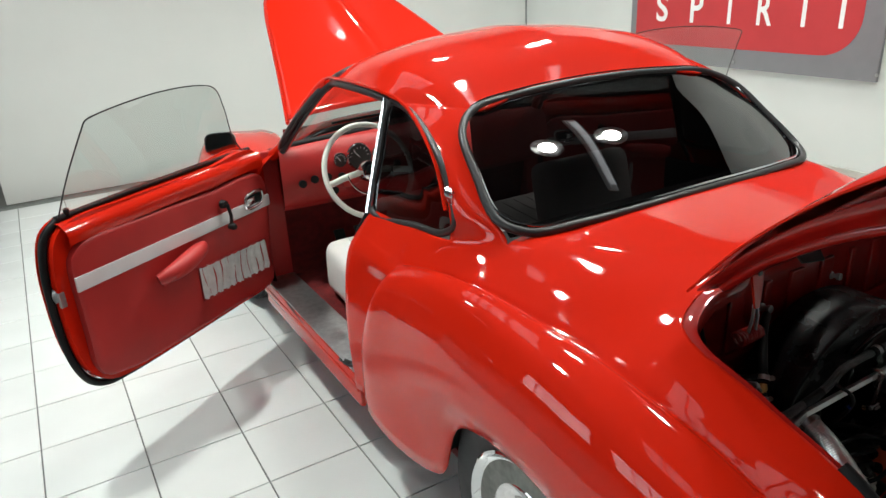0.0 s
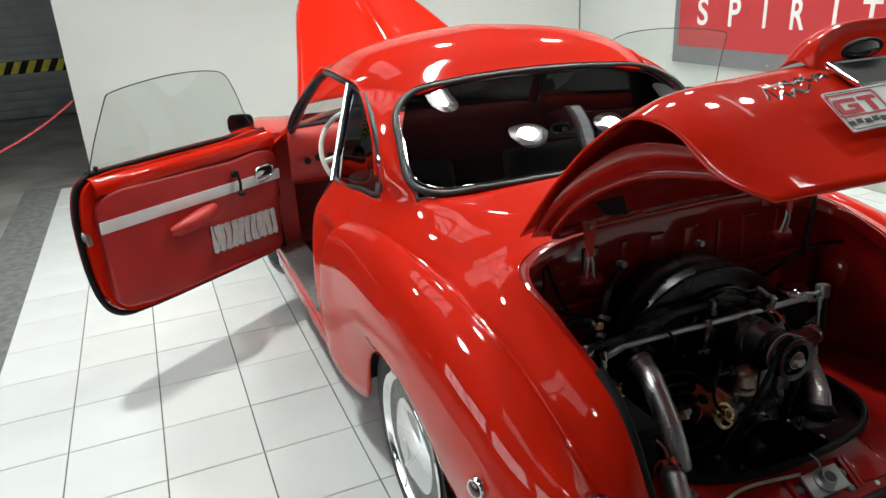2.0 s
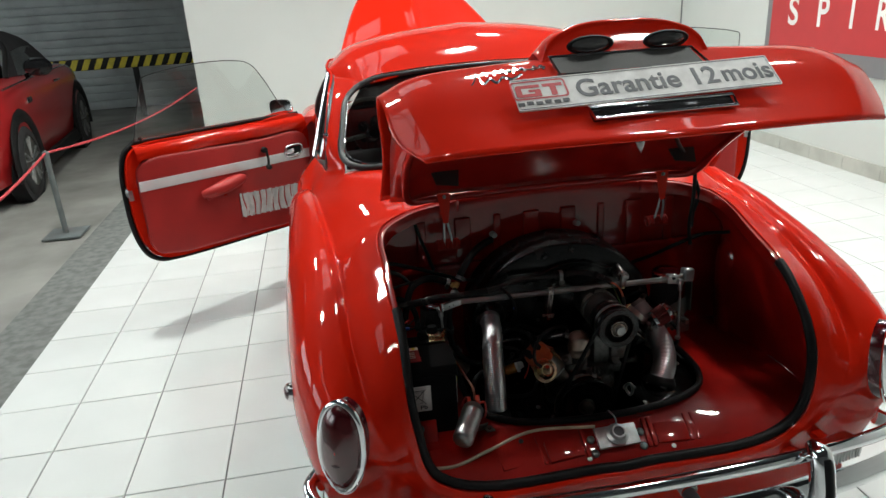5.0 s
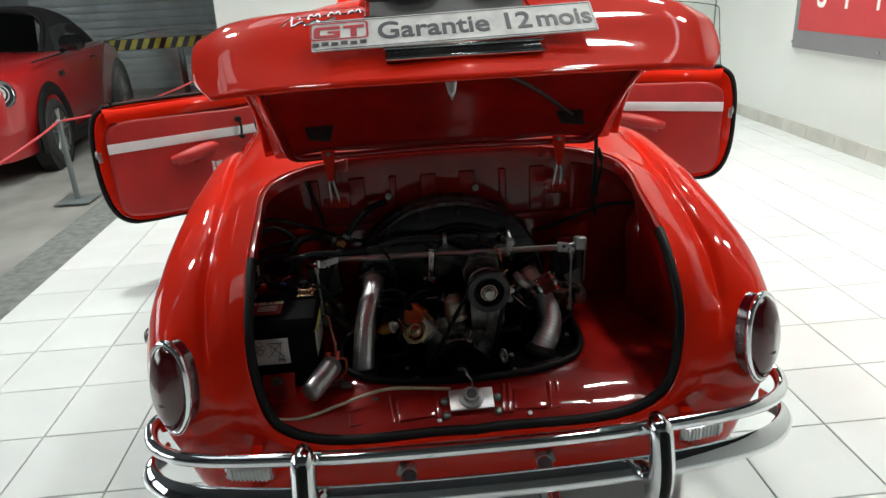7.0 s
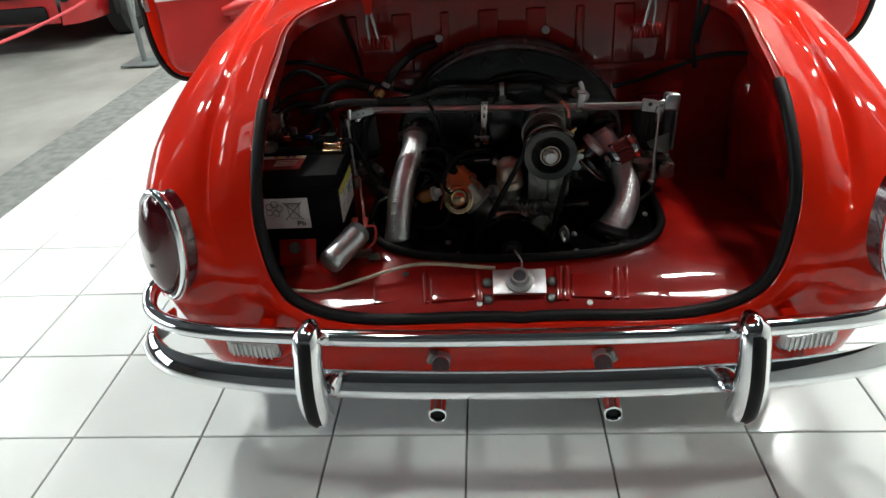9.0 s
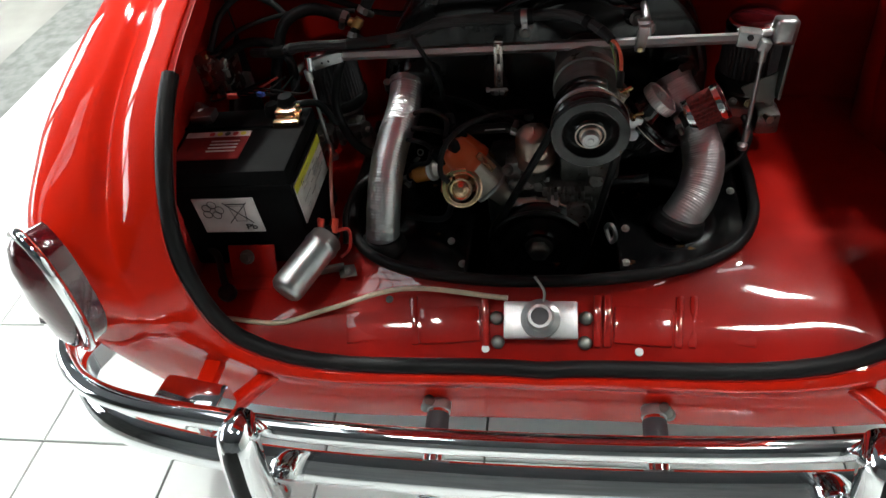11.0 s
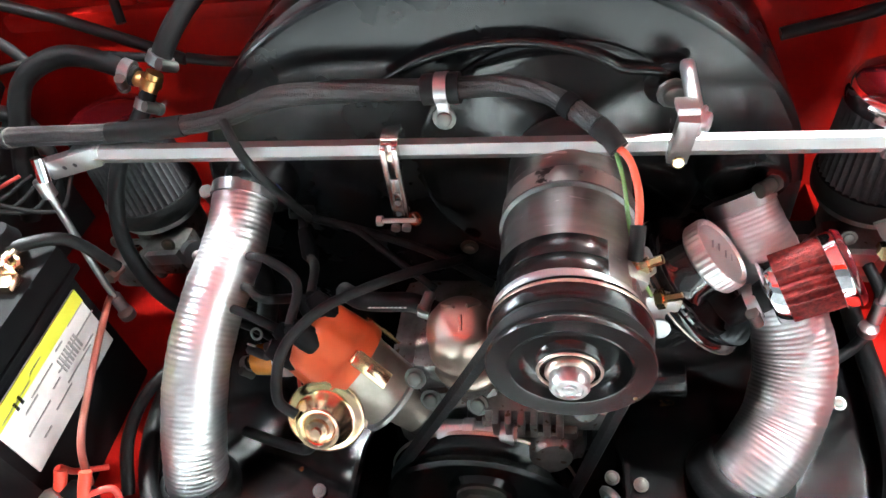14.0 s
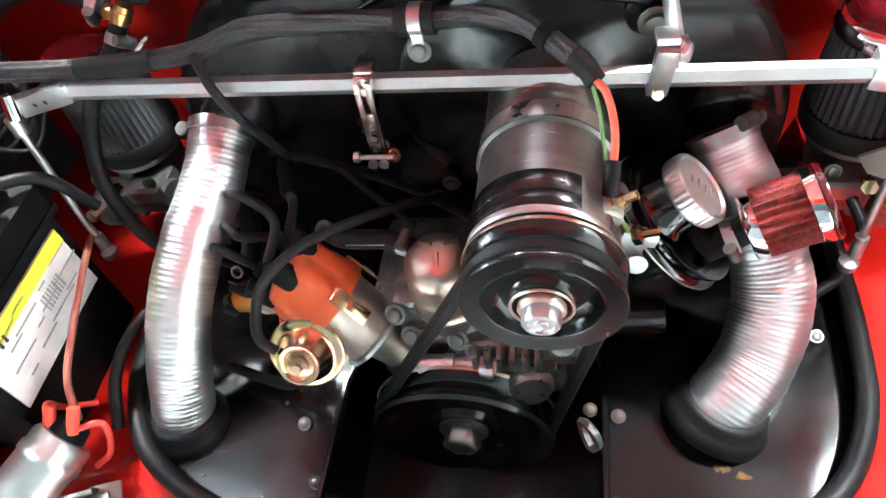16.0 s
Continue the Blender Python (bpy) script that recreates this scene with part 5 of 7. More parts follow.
part("recess_frame", tube([(-.18, -.706, 1.405), (.14, -.706, 1.405), (.145, -.778, 1.376), (-.185, -.778, 1.376)], .004, 6, True), "chrome", lid)
hm = pose(0.0, -.868, 1.309, 34, 0, 2)
handle = part("lid_handle", moved(tube([(-.15, -.017, .008), (.15, -.017, .008), (.153, .014, .008), (-.153, .014, .008)], .0038, 8, True), hm), "chrome", lid, "chrome lid handle frame")
part("handle_plate", moved(box((.298, .028, .012), (0, 0, 0), .003), hm), "gloss", handle, "glossy black handle inset")
part("latch_pin", lathe([(.014, .03), (.013, .0), (.007, -.025), (0, -.04)], 14, (-.024, -.82, 1.252), (0, .3, 1)), "zinc", lid)
def on_lid(x, v, up=.004):
    """A place on the lid's rear slope, v metres behind its crest."""
    y = -.700 - .85 * v
    return (x, y, 1.3815 - .11 * x * x + (.35 * (y + .73) if y > -.745 else .6 * (y + .745) - .00525) + up)


part("emblem_line", tube([on_lid(-.47 + .28 * u, .018 + .003 * math.sin(30 * u)) for u in np.linspace(0, 1, 30)], .0026, 6), "chrome", lid, "chrome script emblem")
for k in range(7):
    x = -.465 + .041 * k
    part("emblem_stroke", tube(spline([on_lid(x, .030), on_lid(x + .006, .006), on_lid(x + .013, .020), on_lid(x + .021, .006), on_lid(x + .026, .028)], 14), .0026, 6), "chrome", lid)
part("emblem_flourish", tube(spline([on_lid(-.385, .050), on_lid(-.360, .036), on_lid(-.372, .060), on_lid(-.385, .095), on_lid(-.350, .050), on_lid(-.335, .020), on_lid(-.330, .058), on_lid(-.312, .040), on_lid(-.302, .058), on_lid(-.285, .040), on_lid(-.270, .054), on_lid(-.245, .036)], 70), .0031, 6), "chrome", lid)
part("lid_cable", tube(spline([(.08, -.80, 1.262), (.12, -.70, 1.235), (.20, -.55, 1.185), (.31, -.38, 1.105), (.40, -.27, 1.040), (.445, -.223, 1.018), (.452, -.222, .98), (.448, -.228, .90), (.445, -.222, .80), (.46, -.21, .74)], 50), .006, 8), "blackmatt", lid, "black lamp cable")

# ---- bay opening: lip, gasket, walls ----
lip = edge[MOUTH:]
inward = np.array([(-.45 * min(1, q[0] / .3), 0.0 if q[1] < -.3 else -.9, 0.0) for q in lip])
inward = np.array([inward[max(0, i - 6):i + 7].mean(axis=0) for i in range(len(inward))])
lip_in = lip + inward * .028 + [(0, .020 if q[1] < -.7 else 0, .002) for q in lip]
lip_dn = lip_in + inward * .004 + (0, 0, -.035)
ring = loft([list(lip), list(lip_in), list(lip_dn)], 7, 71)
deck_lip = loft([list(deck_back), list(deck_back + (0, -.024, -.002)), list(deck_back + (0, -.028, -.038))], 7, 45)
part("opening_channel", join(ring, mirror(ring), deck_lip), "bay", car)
gk = np.array([p for p in lip if p[2] < .80]) * (.985, 1, 1) + (0, .012, .008)
part("bay_gasket", tube(np.vstack([gk, (gk * (-1, 1, 1))[::-1][1:]]), .0128, 8), "rubber", car, "thick black rubber gasket")
part("deck_edge", tube(np.array(deck_back) + (0, -.004, .003), .005, 6), "paint", car)

HOLE = [(.345, -.13), (.345, -.34), (.345, -.44), (.335, -.52), (.30, -.585), (.22, -.632), (.10, -.655), (0, -.66)]
OUTL = [(.61, -.13), (.62, -.40), (.62, -.56), (.59, -.67), (.515, -.735), (.42, -.757), (.20, -.770), (0, -.772)]
OUTZ = [.43, .43, .43, .43, .422, .398, .384, .378]


def floor_z(x, y):
    """Height of the bay floor, which falls away towards the tail."""
    yh, yl = -.66 + .83 * x * x, -.772 + .12 * x * x
    return .462 - .079 * min(1.0, max(0.0, (yh - y) / (yh - yl))) ** 1.15



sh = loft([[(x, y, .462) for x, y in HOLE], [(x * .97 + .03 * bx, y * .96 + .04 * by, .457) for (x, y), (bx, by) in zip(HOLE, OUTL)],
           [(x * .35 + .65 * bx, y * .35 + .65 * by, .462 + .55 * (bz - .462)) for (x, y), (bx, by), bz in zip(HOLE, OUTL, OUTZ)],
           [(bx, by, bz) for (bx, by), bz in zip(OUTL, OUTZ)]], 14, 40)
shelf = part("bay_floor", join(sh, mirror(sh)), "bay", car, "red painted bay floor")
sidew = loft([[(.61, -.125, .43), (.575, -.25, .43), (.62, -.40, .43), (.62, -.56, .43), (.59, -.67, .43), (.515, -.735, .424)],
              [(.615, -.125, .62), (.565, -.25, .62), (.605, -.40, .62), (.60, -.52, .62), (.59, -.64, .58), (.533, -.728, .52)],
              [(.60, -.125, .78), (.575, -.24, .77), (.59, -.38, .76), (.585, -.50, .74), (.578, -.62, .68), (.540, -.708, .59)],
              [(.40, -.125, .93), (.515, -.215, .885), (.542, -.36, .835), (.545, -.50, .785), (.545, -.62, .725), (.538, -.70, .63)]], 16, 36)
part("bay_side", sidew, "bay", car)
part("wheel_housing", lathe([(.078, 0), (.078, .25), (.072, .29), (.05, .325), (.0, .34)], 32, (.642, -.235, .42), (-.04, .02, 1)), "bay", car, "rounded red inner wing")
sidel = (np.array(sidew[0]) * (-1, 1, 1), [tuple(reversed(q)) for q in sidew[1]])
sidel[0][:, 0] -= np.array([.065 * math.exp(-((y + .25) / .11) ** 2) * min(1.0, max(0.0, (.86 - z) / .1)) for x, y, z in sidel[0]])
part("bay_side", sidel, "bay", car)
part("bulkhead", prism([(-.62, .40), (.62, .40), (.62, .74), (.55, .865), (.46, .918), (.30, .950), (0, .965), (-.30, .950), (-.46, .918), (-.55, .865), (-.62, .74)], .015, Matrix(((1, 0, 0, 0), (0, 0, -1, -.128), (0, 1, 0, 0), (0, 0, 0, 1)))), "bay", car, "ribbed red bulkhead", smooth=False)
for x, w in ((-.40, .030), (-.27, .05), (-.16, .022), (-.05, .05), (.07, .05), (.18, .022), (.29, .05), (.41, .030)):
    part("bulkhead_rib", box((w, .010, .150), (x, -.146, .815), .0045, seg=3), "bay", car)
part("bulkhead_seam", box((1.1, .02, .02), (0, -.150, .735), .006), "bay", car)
for x in (-.405, -.325, -.20, -.085, .085, .10, .205, .225, .325, .345):
    y = -.712 + .14 * x * x
    part("floor_rib", moved(box((.012, .080, .012), (0, 0, 0), .004), pose(x, y, floor_z(x, y) + .006, 36 - 45 * abs(x), 0, -30 * x)), "bay", shelf)
for x, w in ((-.365, .062), (-.262, .105), (-.142, .095), (.152, .085), (.275, .08)):
    y = -.718 + .14 * x * x
    part("floor_pressing", moved(box((w, .058, .014), (0, 0, 0), .005), pose(x, y, floor_z(x, y) + .006, 36 - 45 * abs(x), 0, -30 * x)), "bay", shelf)
for x, y in ((-.245, -.675), (-.335, -.69), (.28, -.715), (.37, -.665), (-.085, -.748), (.145, -.748)):
    part("floor_hole", lathe([(.0065, 0), (.006, .002), (0, .0025)], 12, (x, y, floor_z(x, y) + .009), (0, -.5, 1)), "ink" if -.3 < x < -.2 else "paper", shelf)

hole_full = spline([(-.345, -.21), (-.345, -.34), (-.345, -.44), (-.335, -.52), (-.30, -.585), (-.22, -.632), (-.10, -.655), (0, -.66), (.10, -.655), (.22, -.632), (.30, -.585), (.335, -.52), (.345, -.44), (.345, -.34), (.345, -.21)], 80)
part("bay_seal", tube([(x, y, .468) for x, y in hole_full], .0095, 8), "rubber", car, "black rubber engine seal")
hf = [tuple(p) for p in hole_full]
left_tin = [p for p in hf if p[0] <= -.125] + [(-.125, -.648), (-.125, -.44), (-.06, -.40), (-.06, -.21)]
right_tin = [(.06, -.21), (.06, -.40), (.125, -.44), (.125, -.648)] + [p for p in hf if p[0] >= .125]
tin = part("engine_tin", prism(left_tin, .012, Matrix.Translation((0, 0, .432))), "tin", car, "black engine cover tin", smooth=False)
part("engine_tin", prism(right_tin, .012, Matrix.Translation((0, 0, .432))), "tin", car, "black engine cover tin", smooth=False)
for size, at in (((.25, .012, .13), (0, -.648, .385)), ((.012, .22, .14), (-.128, -.54, .37)), ((.012, .22, .14), (.128, -.54, .37)), ((.26, .24, .01), (0, -.54, .30))):
    part("pulley_tin", box(size, at), "tin", car, "black engine cover tin", smooth=False)
part("tin_lip", tube([(-.125, -.645, .447), (-.125, -.50, .447), (-.11, -.45, .447)], .004, 6), "tin", tin)
part("tin_lip", tube([(.125, -.645, .447), (.125, -.50, .447), (.11, -.45, .447)], .004, 6), "tin", tin)
part("underbody", join(box((1.15, 3.4, .06), (0, 1.35, .22)), box((1.35, .45, .06), (0, -.45, .30))), "blackmatt", car, smooth=False)


# ---- engine ----
def bolt(parent, at, axis, r=.008, material="zincdull"):
    part("bolt", join(lathe([(r * 1.55, 0), (r * 1.6, .0012), (r * 1.5, .0025), (r * 1.02, .0025), (r, r * .85), (r * .8, r), (0, r)], 12, at, axis)), material, parent)


def fluted(profile, n, lobes, depth, base, axis):
    """A turned shape whose rim waves in lobes, deeper where the profile says so."""
    q = Vector((0, 0, 1)).rotation_difference(Vector(axis).normalized()).to_matrix()
    vs = []
    for r, h, w in profile:
        for k in range(n):
            a = 2 * math.pi * k / n
            rr = r * (1 - depth * w * (.5 + .5 * math.cos(lobes * a)))
            vs.append(Vector(base) + q @ Vector((rr * math.cos(a), rr * math.sin(a), h)))
    fs = grid_faces(len(profile), n, False, True) + [tuple(reversed(range(n))), tuple(range((len(profile) - 1) * n, len(profile) * n))]
    return np.array([tuple(v) for v in vs]), fs


def cable(name, pts, r, material, label="", n=40, parent=None):
    return part(name, tube(spline(pts, n), r, 8), material, parent or car, label)


def clamp(parent, at, axis, r, w=.009, screw=(0, -1, .3)):
    """A worm-drive hose clamp: a thin band with a raised screw housing."""
    b = part("clamp_band", lathe([(r, -w / 2), (r * 1.06, -w / 2), (r * 1.06, w / 2), (r, w / 2)], 24, at, axis), "zinc", parent)
    d = Vector(screw).normalized()
    side = d.cross(Vector(axis)).normalized()
    c = Vector(at) + d * r * 1.12
    part("clamp_screw", join(tube([tuple(c - side * w * .9), tuple(c + side * w * .5)], w * .55, 8), lathe([(w * .62, 0), (w * .62, w * .5), (0, w * .55)], 8, tuple(c + side * w * .5), tuple(side))), "zincdull", b)


sh_out = [(-.235, .40), (-.282, .46), (-.286, .60)] + [(-.004 + .282 * math.cos(a), .60 + .230 * math.sin(a)) for a in np.linspace(math.pi, 0, 48)][1:-1] + [(.278, .60), (.276, .46), (.235, .40)]
front = np.array(sh_out)
cen = np.array((0, .62))
layers = [(1.0, -.17), (1.0, -.301), (.9975, -.3055), (.992, -.308), (.97, -.3095), (.60, -.310), (.02, -.310)]
vs = np.vstack([np.c_[(cen + (front - cen) * s)[:, :1], np.full((len(front), 1), y), (cen + (front - cen) * s)[:, 1:]] for s, y in layers])
shroud = part("fan_shroud", (vs, grid_faces(len(layers), len(front), False, True)), "shroud", car, "satin black arched fan shroud")
part("fan_cover", lathe([(.128, 0), (.128, .004), (.124, .006), (.110, .005), (.100, .006), (.06, .008), (.05, .016)], 64, (.065, -.309, .640), (0, -1, 0)), "black", shroud)
arc = spline([(-.075, -.318, .742), (-.035, -.320, .763), (.01, -.320, .772), (.055, -.320, .770), (.095, -.320, .757), (.118, -.320, .744), (.136, -.320, .742), (.152, -.320, .738)], 60)
part("cover_flange", tube(arc, .0045, 8), "black", shroud, "folded cover edge")
part("cover_ear", lathe([(.020, 0), (.020, .006), (.017, .008), (0, .008)], 24, (.154, -.314, .727), (0, -1, 0)), "black", shroud)
for x, z, r in ((.156, .727, .0085), (-.026, .545, .006), (-.085, .60, .004)):
    bolt(shroud, (x, -.331 if x > 0 else -.322, z), (0, -1, 0), r)

GA, GB = (.075, -.335, .655), (0, -1, 0)
gen = part("generator", lathe([(.040, -.02), (.050, -.01), (.0515, .0), (.0515, .164), (.049, .166)], 56, GA, GB), "steel", car, "dark bare steel generator")
part("strap", lathe([(.0520, .056), (.0535, .057), (.0535, .074), (.0520, .075)], 56, GA, GB), "strapmetal", gen, "silver generator strap worn dark in patches")
part("strap_edge", lathe([(.0535, .074), (.0545, .0755), (.0545, .0775), (.0520, .079)], 56, GA, GB), "steel", gen)
arcs = np.linspace(math.radians(58), math.radians(238), 40)
for h0, h1 in ((.1275, .1455), (.1462, .1600)):
    prof = [(.0516, h0), (.0524, h0), (.0528, h0 + .001), (.0528, h1 - .001), (.0524, h1), (.0516, h1)]
    bv = np.array([(GA[0] + r * math.cos(a), GA[1] - h, GA[2] + r * math.sin(a)) for a in arcs for r, h in prof])
    part("band", (bv, grid_faces(40, 6) + [tuple(range(6)), tuple(reversed(range(234, 240)))]), "black", gen, "black inspection band")
part("brush_housing", join(box((.016, .052, .040), (.1195, -.470, .662), .006, (0, -14, 0)), lathe([(.011, 0), (.012, .004), (.010, .010), (0, .011)], 20, (.124, -.462, .674), (.9, 0, .45))), "steel", gen, "worn brush housing")
part("end_ring", lathe([(.0520, .160), (.0536, .161), (.0540, .166), (.0525, .1675)], 56, GA, GB), "zinc", gen, "bright end ring")
part("casting_lug", join(box((.022, .022, .022), (.118, -.472, .672), .005, (0, 30, 0)), box((.014, .05, .016), (.119, -.455, .655), .004)), "cast", gen)
part("inner_pulley", lathe([(.03, .166), (.0560, .167), (.0578, .170), (.0580, .176), (.0570, .181), (.050, .187), (.044, .188)], 48, (.077, -.335, .652), GB), "black", gen)
part("pulley_line", lathe([(.0578, .171), (.0586, .1725), (.0580, .174)], 48, (.077, -.335, .652), GB), "bronze", gen)
part("generator_pulley", lathe([(.040, .180), (.050, .188), (.0560, .197), (.0575, .2000), (.0577, .2025), (.0568, .2045), (.0550, .2042), (.0428, .2026), (.0420, .2034), (.0410, .2030), (.0392, .197), (.036, .1915), (.0325, .1895), (.029, .1912), (.0265, .196), (.0238, .2012), (.0215, .203), (.017, .2035)], 72, (.077, -.335, .652), GB), "black", gen, "black dished fan belt pulley", sharp=38)
part("pulley_ring", tube([(.077 + .0215 * math.cos(a), -.5395, .652 + .0215 * math.sin(a)) for a in np.linspace(0, 2 * math.pi, 40, endpoint=False)], .0012, 6, True), "bronze", gen)
part("pulley_washer", lathe([(.0165, .203), (.0168, .2065), (.0150, .2085), (.0130, .2087)], 32, (.077, -.335, .652), GB), "bronze", gen)
part("pulley_nut", lathe([(.0137, .2075), (.0135, .2170), (.0120, .2190), (.0092, .2192), (.0085, .2178), (.0052, .2176), (.0045, .2192), (.0015, .2194), (0, .2184)], 28, (.077, -.335, .652), GB), "zinc", gen, sharp=40)
part("generator_terminal", join(lathe([(.008, 0), (.008, .005), (.0062, .0055), (.0062, .012), (.0035, .0125), (.0035, .022), (0, .0225)], 6, (.121, -.468, .676), (.85, -.05, .5))), "goldzinc", gen, "brass terminal stud")
part("stand_stud", join(lathe([(.008, 0), (.008, .006), (.0035, .0065), (.0035, .02), (0, .021)], 6, (.142, -.452, .622), (.9, -.1, .4))), "goldzinc", gen)
part("stand_ear", join(box((.030, .012, .045), (.142, -.445, .598), .004, (0, 18, 0)), lathe([(.009, 0), (.009, .004), (0, .005)], 12, (.146, -.452, .588), (0, -1, .3))), "zinc", gen)
part("generator_stand", join(box((.07, .10, .10), (.065, -.43, .555), .012), box((.11, .13, .03), (.055, -.43, .505), .006), box((.05, .05, .06), (.10, -.47, .56), .01)), "cast", car, "cast metal generator stand")
CR = (-.008, -.50, .412)
crank = part("crank_pulley", lathe([(.03, .0), (.086, .003), (.0885, .006), (.087, .011), (.079, .018), (.088, .028), (.0895, .033), (.086, .036), (.074, .031), (.068, .024), (.060, .020), (.034, .020), (.030, .026), (.0, .026)], 64, CR, GB), "black", car, "large black crank pulley")
part("pulley_line", lathe([(.0887, .004), (.0897, .006), (.0887, .008)], 64, CR, GB), "bronze", crank)
part("crank_bolt", lathe([(.024, .025), (.024, .029), (.019, .031)], 28, CR, GB), "zincdull", crank)
part("crank_nut", lathe([(.0185, .030), (.0185, .044), (.015, .047), (.008, .0465), (0, .0465)], 6, CR, GB), "zincdull", crank)
c1, r1, c2, r2 = np.array((.077, .652)), .050, np.array((-.008, .412)), .083
dv = c1 - c2
base, dd = math.atan2(dv[1], dv[0]), math.acos((r2 - r1) / np.linalg.norm(dv))
loop = [(c1[0] + r1 * math.cos(a), -.524, c1[1] + r1 * math.sin(a)) for a in np.linspace(base - dd, base + dd, 24)]
loop += [(c2[0] + r2 * math.cos(a), -.518, c2[1] + r2 * math.sin(a)) for a in np.linspace(base + dd, base - dd + 2 * math.pi, 30)]
part("fan_belt", tube(loop, .0065, 6, True), "rubber", car, "black fan belt")
crankcase = part("crankcase", join(box((.20, .14, .12), (0, -.40, .45), .02), box((.11, .05, .05), (.035, -.475, .465), .012)), "cast", car, "cast metal crankcase")
for k in range(6):
    part("case_fin", box((.006, .05, .022), (.012 + .011 * k, -.482, .508), .0015), "cast", crankcase)
part("case_shelf", box((.085, .05, .012), (.04, -.478, .494), .004), "cast", crankcase)
part("case_boss", lathe([(.022, 0), (.022, .02), (.018, .026), (0, .026)], 20, (.055, -.49, .47), (.2, -1, .2)), "cast", crankcase)
part("case_boss", lathe([(.014, 0), (.014, .03), (.011, .034), (0, .034)], 16, (.085, -.47, .515), (.1, -.8, .5)), "cast", crankcase)
gal = part("oil_gallery", join(lathe([(.006, 0), (.011, .004), (.011, .026), (.0125, .027), (.0125, .036), (.0095, .037), (.0095, .058), (.012, .06), (.012, .072), (0, .073)], 16, (-.045, -.50, .489), (1, 0, .03)), tube([(-.01, -.50, .478), (-.01, -.50, .462)], .004, 8)), "alu", car, "small metal oil pipe fitting")
part("gallery_nut", lathe([(.010, 0), (.010, .010), (0, .010)], 6, (.02, -.50, .491), (1, 0, .03)), "bronze", gal)
for at in ((-.157, -.545, .446), (.137, -.52, .446), (.112, -.515, .446), (.133, -.60, .446), (.318, -.43, .446), (-.132, -.60, .446)):
    bolt(tin, at, (0, -.45, 1), .0042)
part("lift_eye", tube(spline([(.104, -.535, .462), (.112, -.548, .480), (.119, -.553, .462), (.113, -.55, .444)], 24, True), .004, 6, True), "zinc", tin)
part("tin_duct", lathe([(.018, 0), (.018, .062), (.0165, .064), (.0, .064)], 24, (.115, -.435, .482), (1, -.02, .08)), "black", car, "black duct stub")
part("tin_duct", lathe([(.012, 0), (.012, .07)], 16, (.11, -.415, .535), (1, .15, .05)), "black", car)


def hose(name, pts, r, label, boot, taper=0.0):
    n = 400
    p = spline(pts, n)
    rad = [r * (1 - taper * max(0.0, 1 - i / 200)) * (1 + .0058 * math.sin(i * 2 * math.pi / 6.0 + .4) + .008 * math.sin(i * .11) + .006 * math.sin(i * .37)) for i in range(n)]
    h = part(name, tube(p, rad, 28, caps=False), "foil", car, label, sharp=80)
    d = p[8] - p[2]
    clamp(h, tuple(p[6]), tuple(d), r * (1 - taper) * 1.03, .012, (-1, -.1, .1) if p[0][0] < 0 else (.5, -.3, .8))
    part("hose_collar", tube(p[0:4], r * (1 - taper) * .97, 28), "zinc", h)
    j = int(np.argmin(abs(p[:, 2] - .452)))
    d = p[j - 6] - p[j + 6]
    d = d / np.linalg.norm(d) * .5 + np.array((0, 0, .5))
    d /= np.linalg.norm(d)
    rr = rad[j]
    ringf = [(1.42, -.014), (1.40, -.006), (1.30, -.001), (1.22, .001), (1.19, .008), (1.08, .011), (.98, .0115)]
    part("hose_boot", tube([tuple(p[j] + d * k) for _, k in ringf], [rr * q for q, _ in ringf], 32, caps=False), "rubber", h, "black rubber hose boot")
    return h


hose("heater_hose", [(-.238, -.328, .632), (-.241, -.380, .608), (-.254, -.43, .583), (-.264, -.475, .553), (-.270, -.512, .515), (-.275, -.538, .475), (-.279, -.552, .440)], .0295, "silver ribbed foil heater hose, slightly curved", (-.279, -.552, .446))
hose("heater_hose", [(.216, -.343, .626), (.231, -.366, .600), (.254, -.396, .556), (.266, -.432, .515), (.254, -.472, .480), (.230, -.503, .458), (.208, -.522, .432)], .0335, "silver ribbed foil heater hose bent in an S", (.212, -.518, .446), .20)
both("shroud_outlet", lathe([(.036, 0), (.036, .03), (.032, .034)], 28, (.224, -.300, .638), (0, -1, -.3)), "shroud")


def carburettor(x, y):
    sx = 1 if x > 0 else -1
    c = part("carburettor", join(box((.06, .06, .05), (x, y, .525), .01), lathe([(.03, -.05), (.026, .0), (.034, .02), (.036, .03)], 20, (x, y, .555)), box((.05, .05, .03), (x - sx * .02, y - .045, .535), .008)), "cast", car, "cast metal carburettor")
    part("float_bowl", box((.04, .045, .04), (x + sx * .03, y - .05, .52), .008), "cast", c)
    part("throttle_cam", lathe([(.016, 0), (.016, .008), (.006, .010), (.006, .02), (0, .02)], 16, (x - sx * .045, y - .05, .535), (-sx, -.4, .1)), "zinc", c)
    part("bracket_arm", box((.05, .008, .016), (x - sx * .03, y - .07, .55), .002, (0, 14 * sx, 10 * sx)), "zinc", c)
    part("brass_jet", lathe([(.005, 0), (.005, .012), (.007, .013), (.007, .02), (0, .021)], 6, (x - sx * .01, y - .075, .57), (-.2 * sx, -1, .5)), "goldzinc", c)
    part("brass_jet", lathe([(.005, 0), (.005, .012), (.007, .013), (.007, .02), (0, .021)], 6, (x + sx * .02, y - .08, .545), (.2 * sx, -1, .2)), "bronze", c)
    for dx, dz in ((-.03, .56), (.03, .555), (0, .51), (.035, .50)):
        bolt(c, (x + dx, y - .055, dz), (0, -1, .4), .005)
